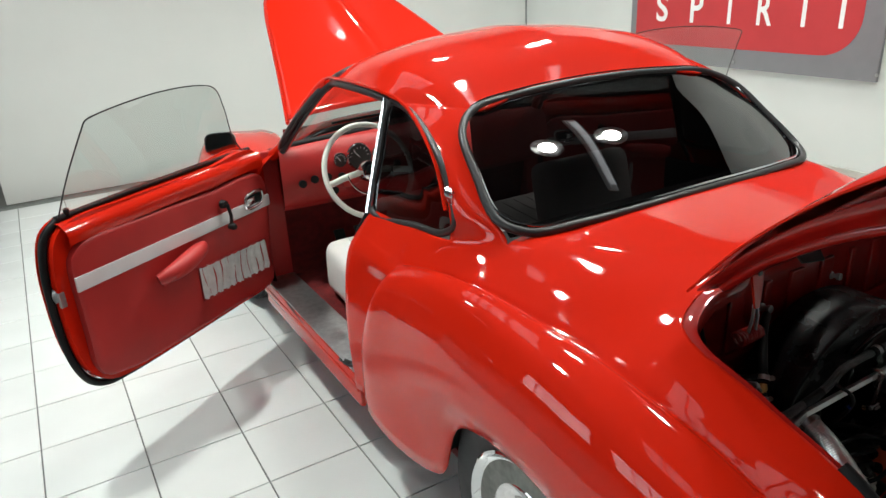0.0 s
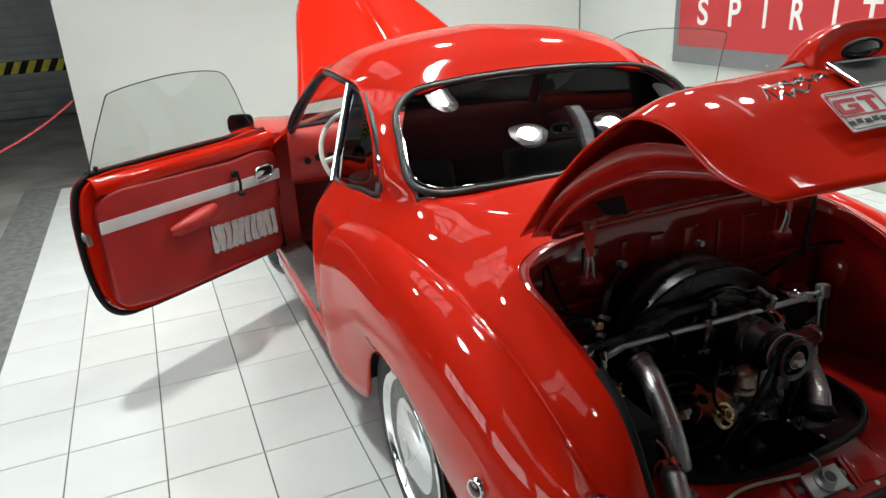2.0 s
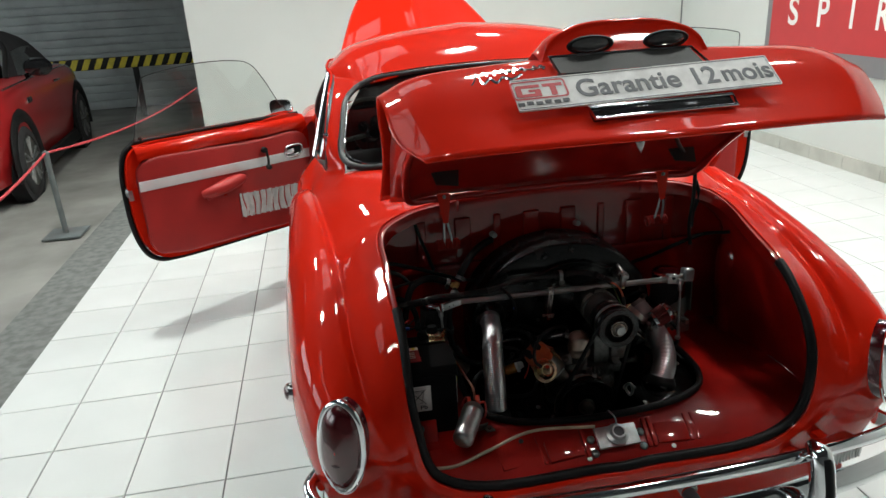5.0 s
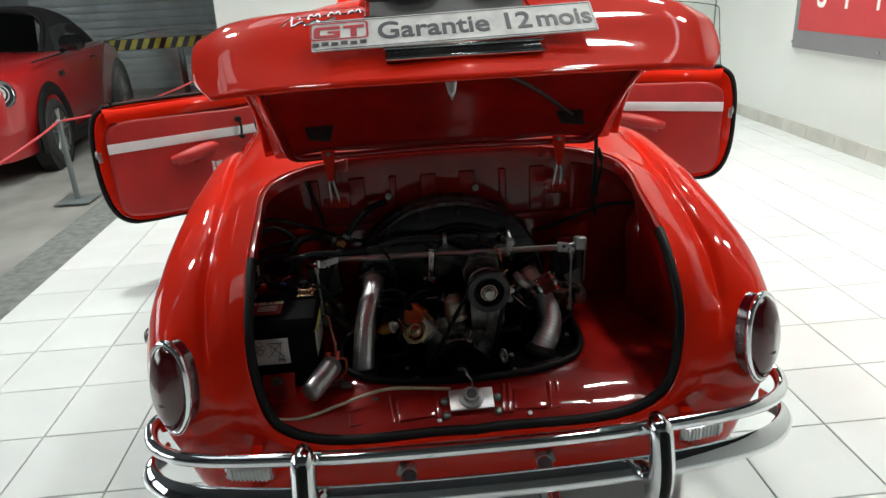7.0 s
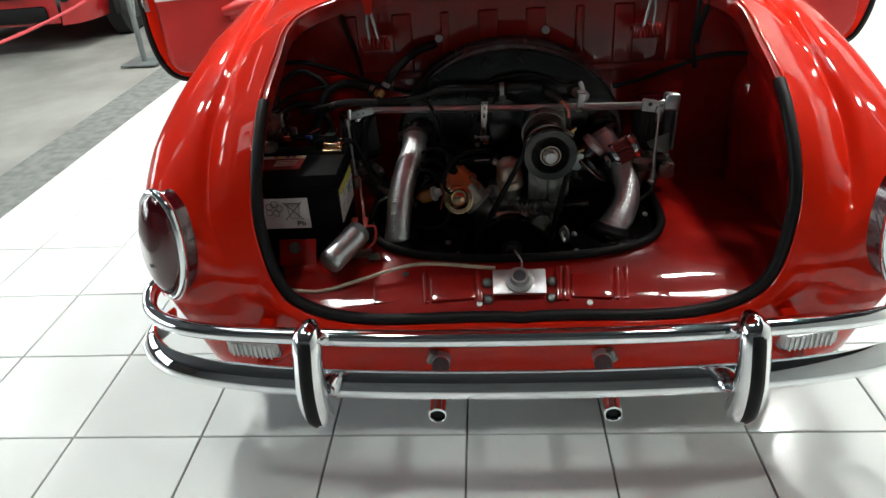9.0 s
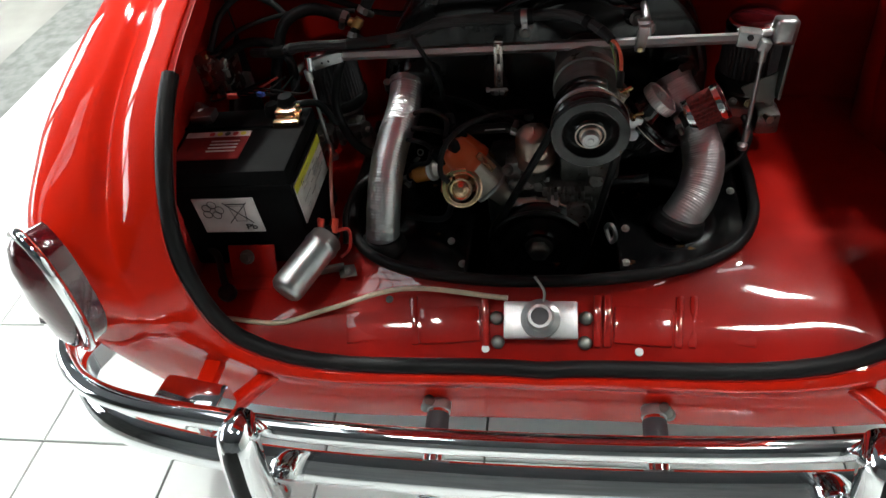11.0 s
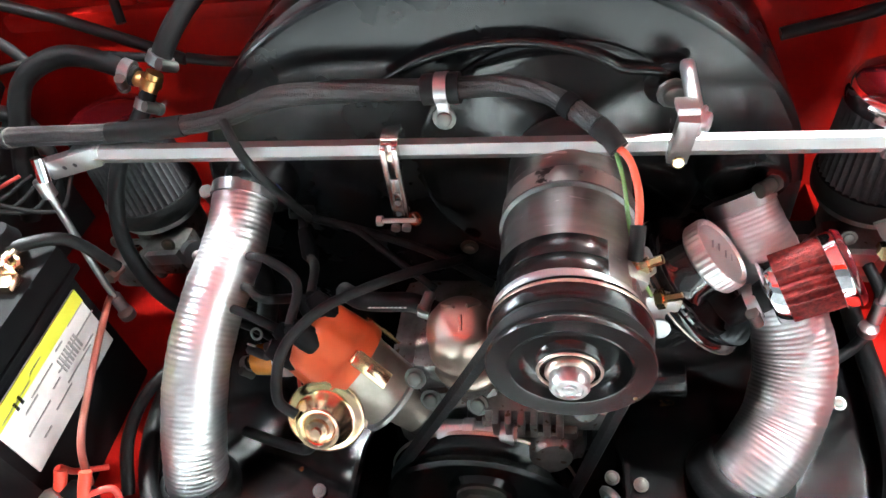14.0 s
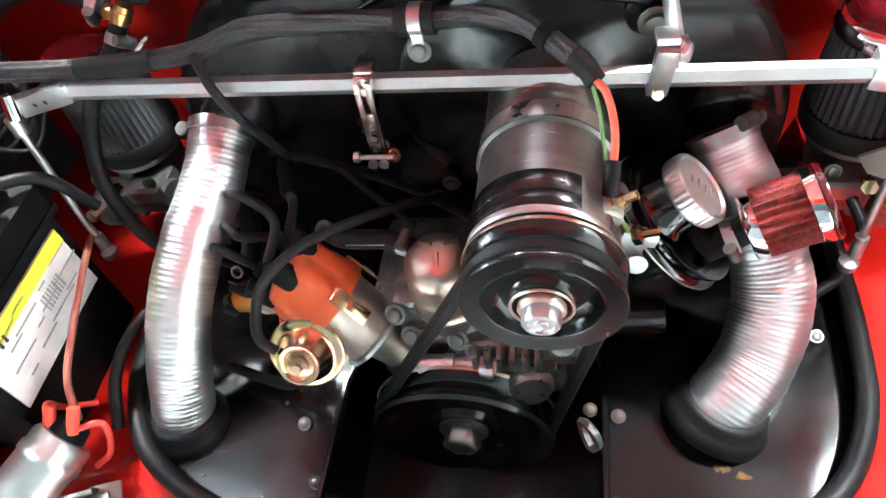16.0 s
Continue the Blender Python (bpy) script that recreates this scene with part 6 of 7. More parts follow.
    n = 132
    vs = []
    for r, h in ((.050, 0), (.0495, .004), (.0455, .084), (.045, .086)):
        for k in range(n):
            rr = r * (1.0, .95, .95)[k % 3]
            a = 2 * math.pi * k / n
            vs.append((x + rr * math.cos(a), y + rr * math.sin(a), .588 + h))
    part("air_filter", (np.array(vs), grid_faces(4, n, False, True)), "filter", c, "pleated dark cone air filter", sharp=80)
    part("filter_rim", lathe([(.0455, -.004), (.0475, -.003), (.048, .004), (.046, .010), (.042, .013)], 44, (x, y, .674)), "chrome", c, "chrome filter rim")
    part("filter_top", lathe([(.0425, .0125), (.038, .016), (.02, .018), (0, .0185)], 44, (x, y, .674)), "redtop", c, "glossy red filter top")
    part("filter_base", lathe([(.046, -.02), (.052, -.014), (.053, .002), (.051, .006)], 44, (x, y, .586)), "blackmatt", c)
    part("filter_clamp", lathe([(.044, -.026), (.0455, -.026), (.0455, -.017), (.044, -.017)], 36, (x, y, .586)), "zinc", c)
    part("intake", tube([(x, y, .52), (x * .9, y - .015, .47), (x * .8, y - .025, .44)], .024, 12), "cast", c)
    return c


carburettor(-.388, -.272)
carburettor(.352, -.272)
RL, RR = Vector((-.335, -.370, .7165)), Vector((.308, -.3605, .697))
rod = part("throttle_rod", tube([tuple(RL), tuple(RR)], .0084, 6), "alu", car, "hexagonal aluminium throttle cross rod")
# left end: clamp arm, ball joint and long pull link
part("rod_clevis", join(box((.062, .012, .020), (-.360, -.374, .711), .003, (0, -12, 4)), box((.03, .02, .018), (-.342, -.368, .716), .004, (0, -4, 0))), "zinc", rod, "zinc rod clevis")
for k in range(3):
    part("clevis_hole", lathe([(.0022, 0), (0, .0004)], 10, (-.376 + .012 * k, -.3806, .7075 + .0026 * k), (0, -1, 0)), "ink", rod)
part("rod_pin", lathe([(.007, 0), (.007, .022), (0, .023)], 14, (-.386, -.386, .700), (0, .4, 1)), "chrome", rod)
part("pull_link", join(tube([(-.391, -.386, .702), (-.390, -.388, .684)], .007, 8), tube([(-.390, -.388, .686), (-.386, -.402, .575), (-.384, -.404, .558)], .0036, 8), tube([(-.384, -.404, .560), (-.383, -.405, .540)], .0062, 8)), "zinc", rod, "long zinc pull link")
part("ball_joint", lathe([(0, -.009), (.008, -.005), (.0085, .003), (0, .009)], 14, (-.380, -.408, .536)), "zinc", rod)
# right end: clevis, block with side plate, pull link
part("rod_clevis", join(box((.034, .022, .026), (.321, -.361, .697), .004, (0, 8, -6)), box((.018, .020, .016), (.342, -.372, .690), .003, (0, 20, 0))), "zinc", rod, "bright rod clevis")
part("clevis_screw", lathe([(.005, 0), (.005, .004), (0, .0045)], 6, (.320, -.373, .703), (0, -1, .4)), "ink", rod)
part("rod_pin", tube([(.338, -.36, .700), (.372, -.358, .706)], .006, 10), "zinc", rod)
part("pivot_block", box((.034, .030, .040), (.372, -.358, .704), .008, (-8, 6, 0), 3), "zinc", rod, "bright pivot block")
part("carrier_plate", box((.005, .035, .125), (.384, -.352, .650), .001, (-6, 3, 0)), "zincdull", rod, "dull zinc carrier plate", smooth=False)
part("carrier_plate", prism([(.325, .60), (.384, .625), (.384, .585), (.372, .570), (.335, .585)], .004, Matrix(((1, 0, 0, 0), (0, .25, -.97, -.500), (0, .97, .25, .02), (0, 0, 0, 1)))), "zincdull", rod, "dull zinc carrier plate", smooth=False)
part("pull_link", join(tube([(.341, -.376, .690), (.341, -.378, .664)], .0068, 8), tube([(.341, -.378, .666), (.336, -.392, .545)], .0036, 8), tube([(.336, -.392, .548), (.335, -.395, .526)], .006, 8)), "zinc", rod, "long zinc pull link")
part("ball_joint", lathe([(0, -.009), (.008, -.005), (.0085, .003), (0, .009)], 14, (.332, -.398, .518)), "zinc", rod)
# slotted lever with its cable eye
lev = part("throttle_lever", join(box((.0050, .005, .082), (-.0715, -.3800, .683), .001, (6, 4, 0)), box((.0050, .005, .082), (-.0620, -.3800, .683), .001, (6, 4, 0)), box((.0146, .005, .034), (-.0652, -.3778, .708), .001, (6, 4, 0)), box((.0150, .020, .005), (-.0640, -.368, .7255), .0015)), "zincpink", rod, "slotted zinc throttle lever")
part("lever_web", box((.0062, .0022, .046), (-.0668, -.3812, .668), .0006, (6, 4, 0)), "zincpink", lev)
for k in range(3):
    part("lever_hole", lathe([(.0026, 0), (.0026, .0006), (0, .0006)], 14, (-.0666 - .0009 * k, -.3822 - .0013 * k, .664 - .0115 * (k - 1)), (0, -1, .1)), "ink", lev)
part("lever_rivet", lathe([(.0038, 0), (.0035, .002), (.002, .0025), (0, .002)], 14, (-.0645, -.3810, .712), (0, -1, .15)), "bronze", lev)
part("lever_bolt", join(tube([(-.090, -.384, .6435), (-.055, -.384, .6435)], .0022, 8), lathe([(.0048, 0), (.0048, .005), (0, .005)], 6, (-.090, -.384, .6435), (1, 0, 0)), lathe([(.0042, 0), (.0042, .004), (0, .004)], 12, (-.0730, -.387, .640), (0, -1, -.2)), lathe([(.0042, 0), (.0042, .004), (0, .004)], 12, (-.0635, -.387, .640), (0, -1, -.2))), "zinc", lev)
part("cable_eye", tube([(-.064 + .0048 * math.cos(a), -.358 + .0038 * math.sin(a), .620 + .0032 * math.sin(a)) for a in np.linspace(0, 2 * math.pi, 24, endpoint=False)], .0020, 6, True), "goldzinc", rod, "small brass eye")
part("throttle_wire", tube([(-.054, -.383, .640), (-.058, -.37, .63), (-.066, -.356, .624)], .0007, 5), "zinc", rod)
# bent support that carries the rod
sup = part("rod_support", box((.016, .010, .046), (.159, -.3755, .716), .002, (10, 6, 0)), "zinc", rod, "drilled aluminium rod support")
for k in range(4):
    part("support_hole", lathe([(.0018, 0), (0, .0004)], 8, (.1495, -.376 + .001 * k, .705 + .009 * k), (-1, 0, .1)), "ink", sup)
part("support_foot", box((.016, .024, .006), (.161, -.366, .739), .0015, (-14, 0, 0)), "alu", sup)
part("support_stud", tube([(.168, -.362, .732), (.165, -.318, .744)], .006, 12), "zinc", sup)
bolt(sup, (.171, -.368, .727), (.9, -.4, 0), .0075, "alu")
part("support_rivet", lathe([(.005, 0), (.004, .002), (0, .0022)], 12, (.157, -.381, .699), (0, -1, .2)), "goldzinc", sup)

# distributor: the cap leans to one side over its grey body
DA = Vector((-.68, .20, .70)).normalized()
DC = Vector((-.119, -.472, .553))
dist = part("distributor", lathe([(.016, -.085), (.020, -.06), (.026, -.056), (.033, -.048), (.0345, -.012), (.036, -.008), (.036, .0)], 36, tuple(DC), tuple(DA)), "warmgrey", car, "distributor with an orange cap")
part("clamp_ring", tube([tuple(DC - DA * .052 + Vector((0, 0, 1)).rotation_difference(DA).to_matrix() @ Vector((.033 * math.cos(a), .033 * math.sin(a), 0))) for a in np.linspace(0, 2 * math.pi, 30, endpoint=False)], .0032, 6, True), "zinc", dist)
part("distributor_foot", join(box((.06, .05, .014), (-.072, -.465, .495), .004, (10, 20, 0)), tube([(-.09, -.468, .52), (-.06, -.46, .48)], .02, 14)), "cast", dist)
cap = part("distributor_cap", fluted([(.0415, -.004, 0), (.0417, .006, 0), (.0400, .010, .3), (.0400, .014, 1), (.0375, .038, 1), (.033, .046, .8), (.023, .050, .3), (.012, .051, 0)], 72, 6, .16, tuple(DC), tuple(DA)), "orange", dist, "orange distributor cap")
qd = Vector((0, 0, 1)).rotation_difference(DA).to_matrix()
boots = []
for k, a in enumerate((.4, 1.65, 2.9, 4.15, 5.4)):
    q0 = DC + DA * .036 + qd @ Vector((.024 * math.cos(a), .024 * math.sin(a), 0))
    q1 = q0 + DA * .030 + qd @ Vector((.006 * math.cos(a), .006 * math.sin(a), 0))
    boots.append(q1)
    part("plug_boot", tube([tuple(q0), tuple(q0 + DA * .004), tuple(q0 * .35 + q1 * .65), tuple(q1)], [.010, .0115, .0105, .007], 14), "plastic", dist, "black rubber boot")
for off in (-.55, 1.05):
    rd = (qd @ Vector((math.cos(off), math.sin(off), 0))).normalized()
    tg = DA.cross(rd).normalized()
    cm = Matrix.Translation(DC + rd * .0415 - DA * .010) @ Matrix((tg, rd, DA)).transposed().to_4x4()
    part("spring_clip", moved(join(box((.015, .002, .036), (0, 0, 0), .0008), box((.012, .008, .003), (0, -.003, .019), .001), box((.008, .003, .014), (0, .0015, -.004), .001)), cm), "goldzinc", dist, "yellow zinc spring clip")
part("points_screw", lathe([(.006, 0), (.006, .004), (0, .005)], 10, (-.105, -.512, .522), (.1, -1, .4)), "bronze", dist)
vac = part("vacuum_canister", lathe([(.016, -.012), (.031, -.006), (.0335, 0), (.0335, .004), (.030, .006), (.0270, .0055), (.0235, .008), (.0195, .024), (.0180, .0265), (.0150, .0262), (.0125, .0235), (.0095, .0245), (.009, .029), (.005, .0305), (.0045, .034), (0, .0345)], 44, (-.129, -.520, .545), (.06, -.84, .53)), "goldzinc", car, "yellow zinc vacuum canister")
part("vacuum_arm", box((.03, .03, .006), (-.108, -.492, .527), .002, (30, 10, 0)), "goldzinc", vac)
part("vacuum_pipe", tube(spline([(-.146, -.534, .568), (-.158, -.530, .580), (-.158, -.515, .600), (-.147, -.502, .622), (-.120, -.480, .638), (-.088, -.455, .636), (-.05, -.42, .62), (-.02, -.39, .60)], 60), .0046, 10), "rubber", vac, "thin black vacuum hose")
LD = [[boots[1], (-.185, -.450, .615), (-.215, -.425, .600), (-.245, -.405, .575), (-.262, -.39, .52)],
      [boots[2], (-.195, -.455, .590), (-.235, -.437, .585), (-.252, -.425, .555), (-.235, -.415, .52), (-.215, -.41, .48)],
      [boots[0], (-.150, -.41, .612), (-.165, -.385, .60), (-.178, -.355, .604), (-.188, -.332, .598), (-.196, -.33, .57)],
      [boots[3], (-.19, -.475, .565), (-.215, -.46, .55), (-.235, -.44, .52), (-.24, -.42, .47)],
      [boots[4], (-.155, -.44, .625), (-.185, -.42, .632), (-.225, -.39, .605), (-.232, -.35, .57), (-.225, -.335, .55)]]
for pts in LD:
    cable("ignition_lead", [tuple(p) for p in pts], .0044, "rubber", "black ignition lead")
part("lead_boot", tube([(-.178, -.356, .604), (-.166, -.382, .598), (-.160, -.392, .600)], [.006, .0085, .005], 10), "plastic", car)
part("lead_holder", join(box((.026, .014, .010), (-.186, -.332, .606), .003, (0, 20, 20)), lathe([(.006, 0), (.006, .006), (0, .007)], 10, (-.176, -.338, .606), (.3, -1, .4))), "blackmatt", car, "black lead holder")
part("spade_terminal", join(box((.007, .002, .026), (-.212, -.462, .562), .0006, (30, 35, 0)), tube([(-.204 + .005 * math.cos(a), -.458 + .003 * math.sin(a), .574 + .004 * math.sin(a)) for a in np.linspace(0, 2 * math.pi, 16, endpoint=False)], .0013, 6, True)), "zincdull", car, "bare spade terminal")

# fuel pump and filter
fp = part("fuel_pump", lathe([(.0325, -.052), (.0335, -.049), (.0325, -.046), (.031, -.044), (.0305, -.030), (.0318, -.027), (.0305, -.024), (.0295, -.022), (.029, -.004), (.0265, .006), (.0195, .013), (.010, .016), (0, .0165)], 44, (-.012, -.468, .604), (-.05, -.1, 1)), "bronze", car, "domed tarnished metal fuel pump")
for k in range(3):
    a = 2.1 * k + .6
    part("dome_bead", tube([(-.010 + .006 * math.cos(a), -.464 + .006 * math.sin(a), .6222), (-.010 + .018 * math.cos(a), -.464 + .018 * math.sin(a), .6175)], .0018, 6), "bronze", fp)
part("pump_body", join(lathe([(.026, -.045), (.028, -.012), (.030, 0)], 24, (-.012, -.460, .553)), box((.066, .05, .022), (-.022, -.462, .512), .008, (-15, 0, 8)), box((.03, .04, .06), (-.045, -.458, .53), .008)), "cast", fp)
for at in ((-.046, -.486, .520), (-.004, -.488, .518), (-.056, -.482, .548)):
    bolt(fp, at, (-.1, -.8, .6), .0065)
part("pump_hose", tube(spline([(-.034, -.452, .604), (-.055, -.448, .610), (-.078, -.448, .610), (-.10, -.443, .606), (-.125, -.42, .59)], 40), .0085, 12), "rubber", fp, "printed black fuel hose")
for k in range(9):
    part("hose_print", box((.0022, .0008, .004), (-.058 - .0038 * k, -.4565, .6135 - .00008 * k), 0, (35, 0, 0)), "paper", fp, smooth=False)
clamp(fp, (-.042, -.450, .607), (-1, .2, .25), .0095, .009, (.2, -.3, 1))
ff = part("fuel_filter", lathe([(.006, -.03), (.010, -.022), (.0155, -.018), (.016, .012), (.014, .016)], 20, (-.205, -.452, .526), (1, -.15, .35)), "amber", car, "small amber fuel filter with a white neck")
part("filter_neck", lathe([(.0165, .012), (.018, .014), (.018, .020), (.012, .022), (.008, .034)], 20, (-.205, -.452, .526), (1, -.15, .35)), "ivory", ff)
part("filter_stub", tube([(-.232, -.448, .515), (-.245, -.446, .505)], .007, 10), "plastic", ff)
clamp(ff, (-.240, -.447, .508), (-1, .1, -.5), .008, .008, (0, -1, -.3))
cable("thin_red_wire", [(-.175, -.475, .500), (-.168, -.485, .53), (-.160, -.480, .565), (-.152, -.470, .59)], .0018, "redwire", "thin red wire")

# oil filler with its cap, breather beside it
OA = Vector((.716, .041, .696)).normalized()
OC = Vector((.181, -.398, .581))
OK = Vector((.163, -.407, .595))
oil = part("oil_filler", lathe([(.020, -.060), (.050, -.050), (.060, -.034), (.0615, -.014), (.0645, -.009), (.0645, -.004), (.0610, -.001), (.0590, .0), (.0590, .003), (.0625, .004), (.0630, .007), (.0600, .008), (.046, .003), (.030, .006), (.0, .006)], 56, tuple(OC), tuple(OA)), "gloss", car, "glossy black two-flanged oil filler dish")
part("dish_edge", tube([tuple(OC - OA * .0065 + Vector((0, 0, 1)).rotation_difference(OA).to_matrix() @ Vector((.0643 * math.cos(a), .0643 * math.sin(a), 0))) for a in np.linspace(0, 2 * math.pi, 56, endpoint=False)], .0009, 5, True), "bronze", oil, "worn brown rim")
part("filler_throat", lathe([(.030, .008), (.026, .014), (.025, .032)], 32, tuple(OK), tuple(OA)), "gloss", oil)
part("filler_neck", tube([tuple(OC - OA * .05), (.125, -.40, .52), (.115, -.40, .48)], .024, 16), "black", oil)
n = 72
oc = fluted([(.029, .030, 0), (.0308, .0315, .4), (.0312, .033, 1), (.0312, .043, 1), (.0300, .0455, .4), (.0275, .0462, 0), (.0262, .0452, 0), (.0255, .0440, 0), (.010, .0445, 0)], 144, 36, .035, tuple(OK), tuple(OA))
part("oil_cap", oc, "alu", oil, "knurled aluminium oil cap")
qo = Vector((0, 0, 1)).rotation_difference(OA).to_matrix()
for k in range(4):
    c0 = OK + qo @ Vector((-.012 + .008 * k, .002 * (k % 2), .0447))
    part("cap_mark", tube([tuple(c0 + qo @ Vector((0, -.004, 0))), tuple(c0 + qo @ Vector((.002, .005, 0)))], .0009, 5), "zinc", oil)
BA = Vector((.90, .10, .42)).normalized()
BF = Vector((.236, -.424, .601))
qb = Vector((0, 0, 1)).rotation_difference(BA).to_matrix()
n = 120
vs = []
for r, h in ((.0270, .0), (.0280, .003), (.0285, .042)):
    for k in range(n):
        rr = r * (.925 + .075 * math.cos(2 * math.pi * k / 5))
        a = 2 * math.pi * k / n
        vs.append(tuple(BF + qb @ Vector((rr * math.cos(a), rr * math.sin(a), h))))
brt = part("breather_filter", (np.array(vs), grid_faces(3, n, False, True)), "redfilter", car, "red pleated breather filter with chrome ends", sharp=80)
part("filter_end", lathe([(.0285, .041), (.0300, .042), (.0305, .049), (.0295, .053), (.025, .056), (.020, .0555), (.0165, .0525), (.008, .0515), (0, .0512)], 44, tuple(BF), tuple(BA)), "chrome", brt, "chrome filter end")
part("filter_tip", lathe([(.0309, .0515), (.0312, .053), (.029, .0565), (.0265, .0567)], 44, tuple(BF), tuple(BA)), "redtop", brt)
part("filter_band", lathe([(.0, -.006), (.027, -.006), (.0285, -.004), (.0288, .004), (.0275, .0045)], 44, tuple(BF), tuple(BA)), "chrome", brt)
part("breather_neck", tube([tuple(BF - BA * .004), tuple(BF - BA * .03 + Vector((0, 0, -.012))), tuple(OC + OA * .005)], .013, 14), "rubber", brt)
clamp(brt, tuple(BF - BA * .017 + Vector((0, 0, -.006))), tuple(BA), .0138, .009, (0, -1, -.1))

# looms, leads and hoses in the bay
lp = spline([(-.52, -.30, .695), (-.45, -.340, .715), (-.395, -.366, .735), (-.323, -.361, .731), (-.254, -.356, .732), (-.207, -.351, .737), (-.164, -.346, .749), (-.103, -.341, .749), (-.022, -.341, .747), (.028, -.346, .750), (.062, -.357, .748), (.096, -.383, .738)], 110)
nr = 40
ang = np.linspace(0, 2 * math.pi, nr, endpoint=False)
lv, lf = tube(lp, .0084, nr, flat=1.0)
lv = np.array(lv)
for i in range(len(lp)):
    ribs = 1 + .085 * np.cos(8 * ang + (0 if i < 60 else .55 * i))
    lv[i * nr:(i + 1) * nr] = lp[i] + (lv[i * nr:(i + 1) * nr] - lp[i]) * ribs[:, None] * (1.0 if i < 60 else 1.08 - .004 * (i - 60))
loom = part("wiring_loom", (lv, lf), "braid", car, "braided black wiring loom", sharp=80)
part("loom_sleeve", tube(lp[34:46], .0094, 20), "blackmatt", loom, "black heat-shrink sleeve")
part("loom_tape", tube(lp[8:16], .0102, 20), "blackmatt", loom)
part("cable_tie", tube(lp[17:19], .0096, 20), "zincdull", loom, "white cable tie")
part("loom_pad", tube(spline([(-.038, -.341, .747), (-.008, -.342, .748)], 6), .0125, 20), "rubber", loom)
part("loom_clamp", join(tube([(-.027, -.3415, .7475), (-.017, -.3420, .7478)], .0133, 20), box((.010, .006, .02), (-.022, -.351, .733), .002)), "zinc", loom, "zinc loom clamp")
bolt(loom, (-.022, -.352, .727), (0, -1, .25), .0062)
part("loom_tie", tube(lp[103:106], .0098, 16), "plastic", loom)
part("shrink_tube", tube(spline([(.096, -.383, .738), (.106, -.391, .732), (.112, -.398, .727)], 10), [.0085] * 5 + [.0078] * 5, 12), "blackmatt", loom)
cable("generator_lead", [(.111, -.397, .728), (.118, -.408, .727), (.123, -.428, .722), (.1245, -.442, .714), (.1235, -.456, .704)], .0029, "orangewire", "orange generator lead")
part("lead_sleeve", tube(spline([(.1235, -.454, .705), (.1225, -.462, .697), (.1215, -.468, .686)], 8), .0055, 10), "blackmatt", car)
cable("ground_lead", [(.110, -.399, .724), (.115, -.415, .712), (.119, -.44, .690), (.1235, -.456, .672), (.128, -.452, .650), (.138, -.450, .625)], .0017, "greenwire", "thin green lead")
cable("choke_cable", [(-.208, -.360, .738), (-.190, -.383, .722), (-.178, -.388, .700), (-.170, -.372, .655), (-.174, -.345, .610)], .0042, "blackmatt", "thin black cable")
part("cable_mark", tube([(-.1742, -.3825, .683), (-.1733, -.3805, .677)], .0046, 8), "bluewire", car)
cable("choke_cable", [(-.170, -.345, .610), (-.13, -.35, .60), (-.09, -.375, .588), (-.047, -.40, .570)], .0036, "rubber")
cable("choke_cable", [(-.172, -.34, .605), (-.12, -.34, .585), (-.06, -.345, .56), (.0, -.36, .53)], .0042, "rubber")
cable("breather_hose", [(-.326, -.276, .716), (-.336, -.292, .700), (-.350, -.318, .682), (-.360, -.345, .655), (-.366, -.368, .610), (-.350, -.388, .570), (-.322, -.400, .540), (-.285, -.40, .525)], .0082, "rubber", "black rubber hose", 60)
cable("vent_hose", [(-.50, -.33, .60), (-.478, -.30, .68), (-.455, -.275, .735), (-.41, -.262, .752), (-.365, -.262, .742), (-.338, -.267, .728)], .0105, "rubber", "thick black vent hose", 50)
cable("vent_hose", [(-.312, -.265, .735), (-.298, -.250, .757), (-.27, -.225, .785), (-.23, -.195, .808), (-.185, -.170, .818)], .0105, "rubber", "thick black vent hose", 50)
tee = part("tee_piece", join(tube([(-.316, -.267, .731), (-.328, -.275, .715)], .0085, 12), tube([(-.322, -.270, .724), (-.338, -.267, .726)], .008, 12), lathe([(.0105, -.004), (.0105, .004)], 12, (-.322, -.270, .724), (.5, .3, .8))), "brass", car, "brass tee piece with clamps")
clamp(tee, (-.308, -.262, .742), (.6, .4, .8), .0118, .010, (.8, -.6, -.2))
clamp(tee, (-.346, -.265, .733), (-1, .1, .45), .0118, .010, (-.2, -1, -.4))
clamp(tee, (-.331, -.283, .706), (-.4, -.5, -.7), .0100, .010, (.9, -.5, 0))
cable("bay_cable", [(-.60, -.24, .80), (-.52, -.225, .80), (-.44, -.22, .775), (-.36, -.225, .745), (-.30, -.235, .725)], .006, "rubber", n=50)
cable("bay_cable", [(-.585, -.33, .72), (-.565, -.28, .765), (-.525, -.255, .785), (-.48, -.25, .765), (-.45, -.255, .73)], .006, "rubber")
cable("bay_cable", [(-.60, -.32, .70), (-.54, -.29, .735), (-.47, -.265, .745), (-.40, -.25, .745), (-.33, -.245, .735)], .0045, "rubber")
cable("bay_cable", [(-.425, -.16, .915), (-.41, -.165, .86), (-.39, -.17, .80), (-.375, -.20, .75)], .005, "rubber")
cable("bay_cable", [(-.575, -.33, .70), (-.53, -.30, .715), (-.48, -.285, .70), (-.455, -.30, .67), (-.45, -.33, .62)], .0085, "rubber")
cable("bay_cable", [(-.30, -.232, .725), (-.27, -.225, .715), (-.24, -.22, .71)], .0055, "rubber")
cable("bay_cable", [(.26, -.21, .70), (.33, -.207, .715), (.42, -.207, .745), (.50, -.215, .77), (.57, -.25, .78)], .006, "rubber", n=50)
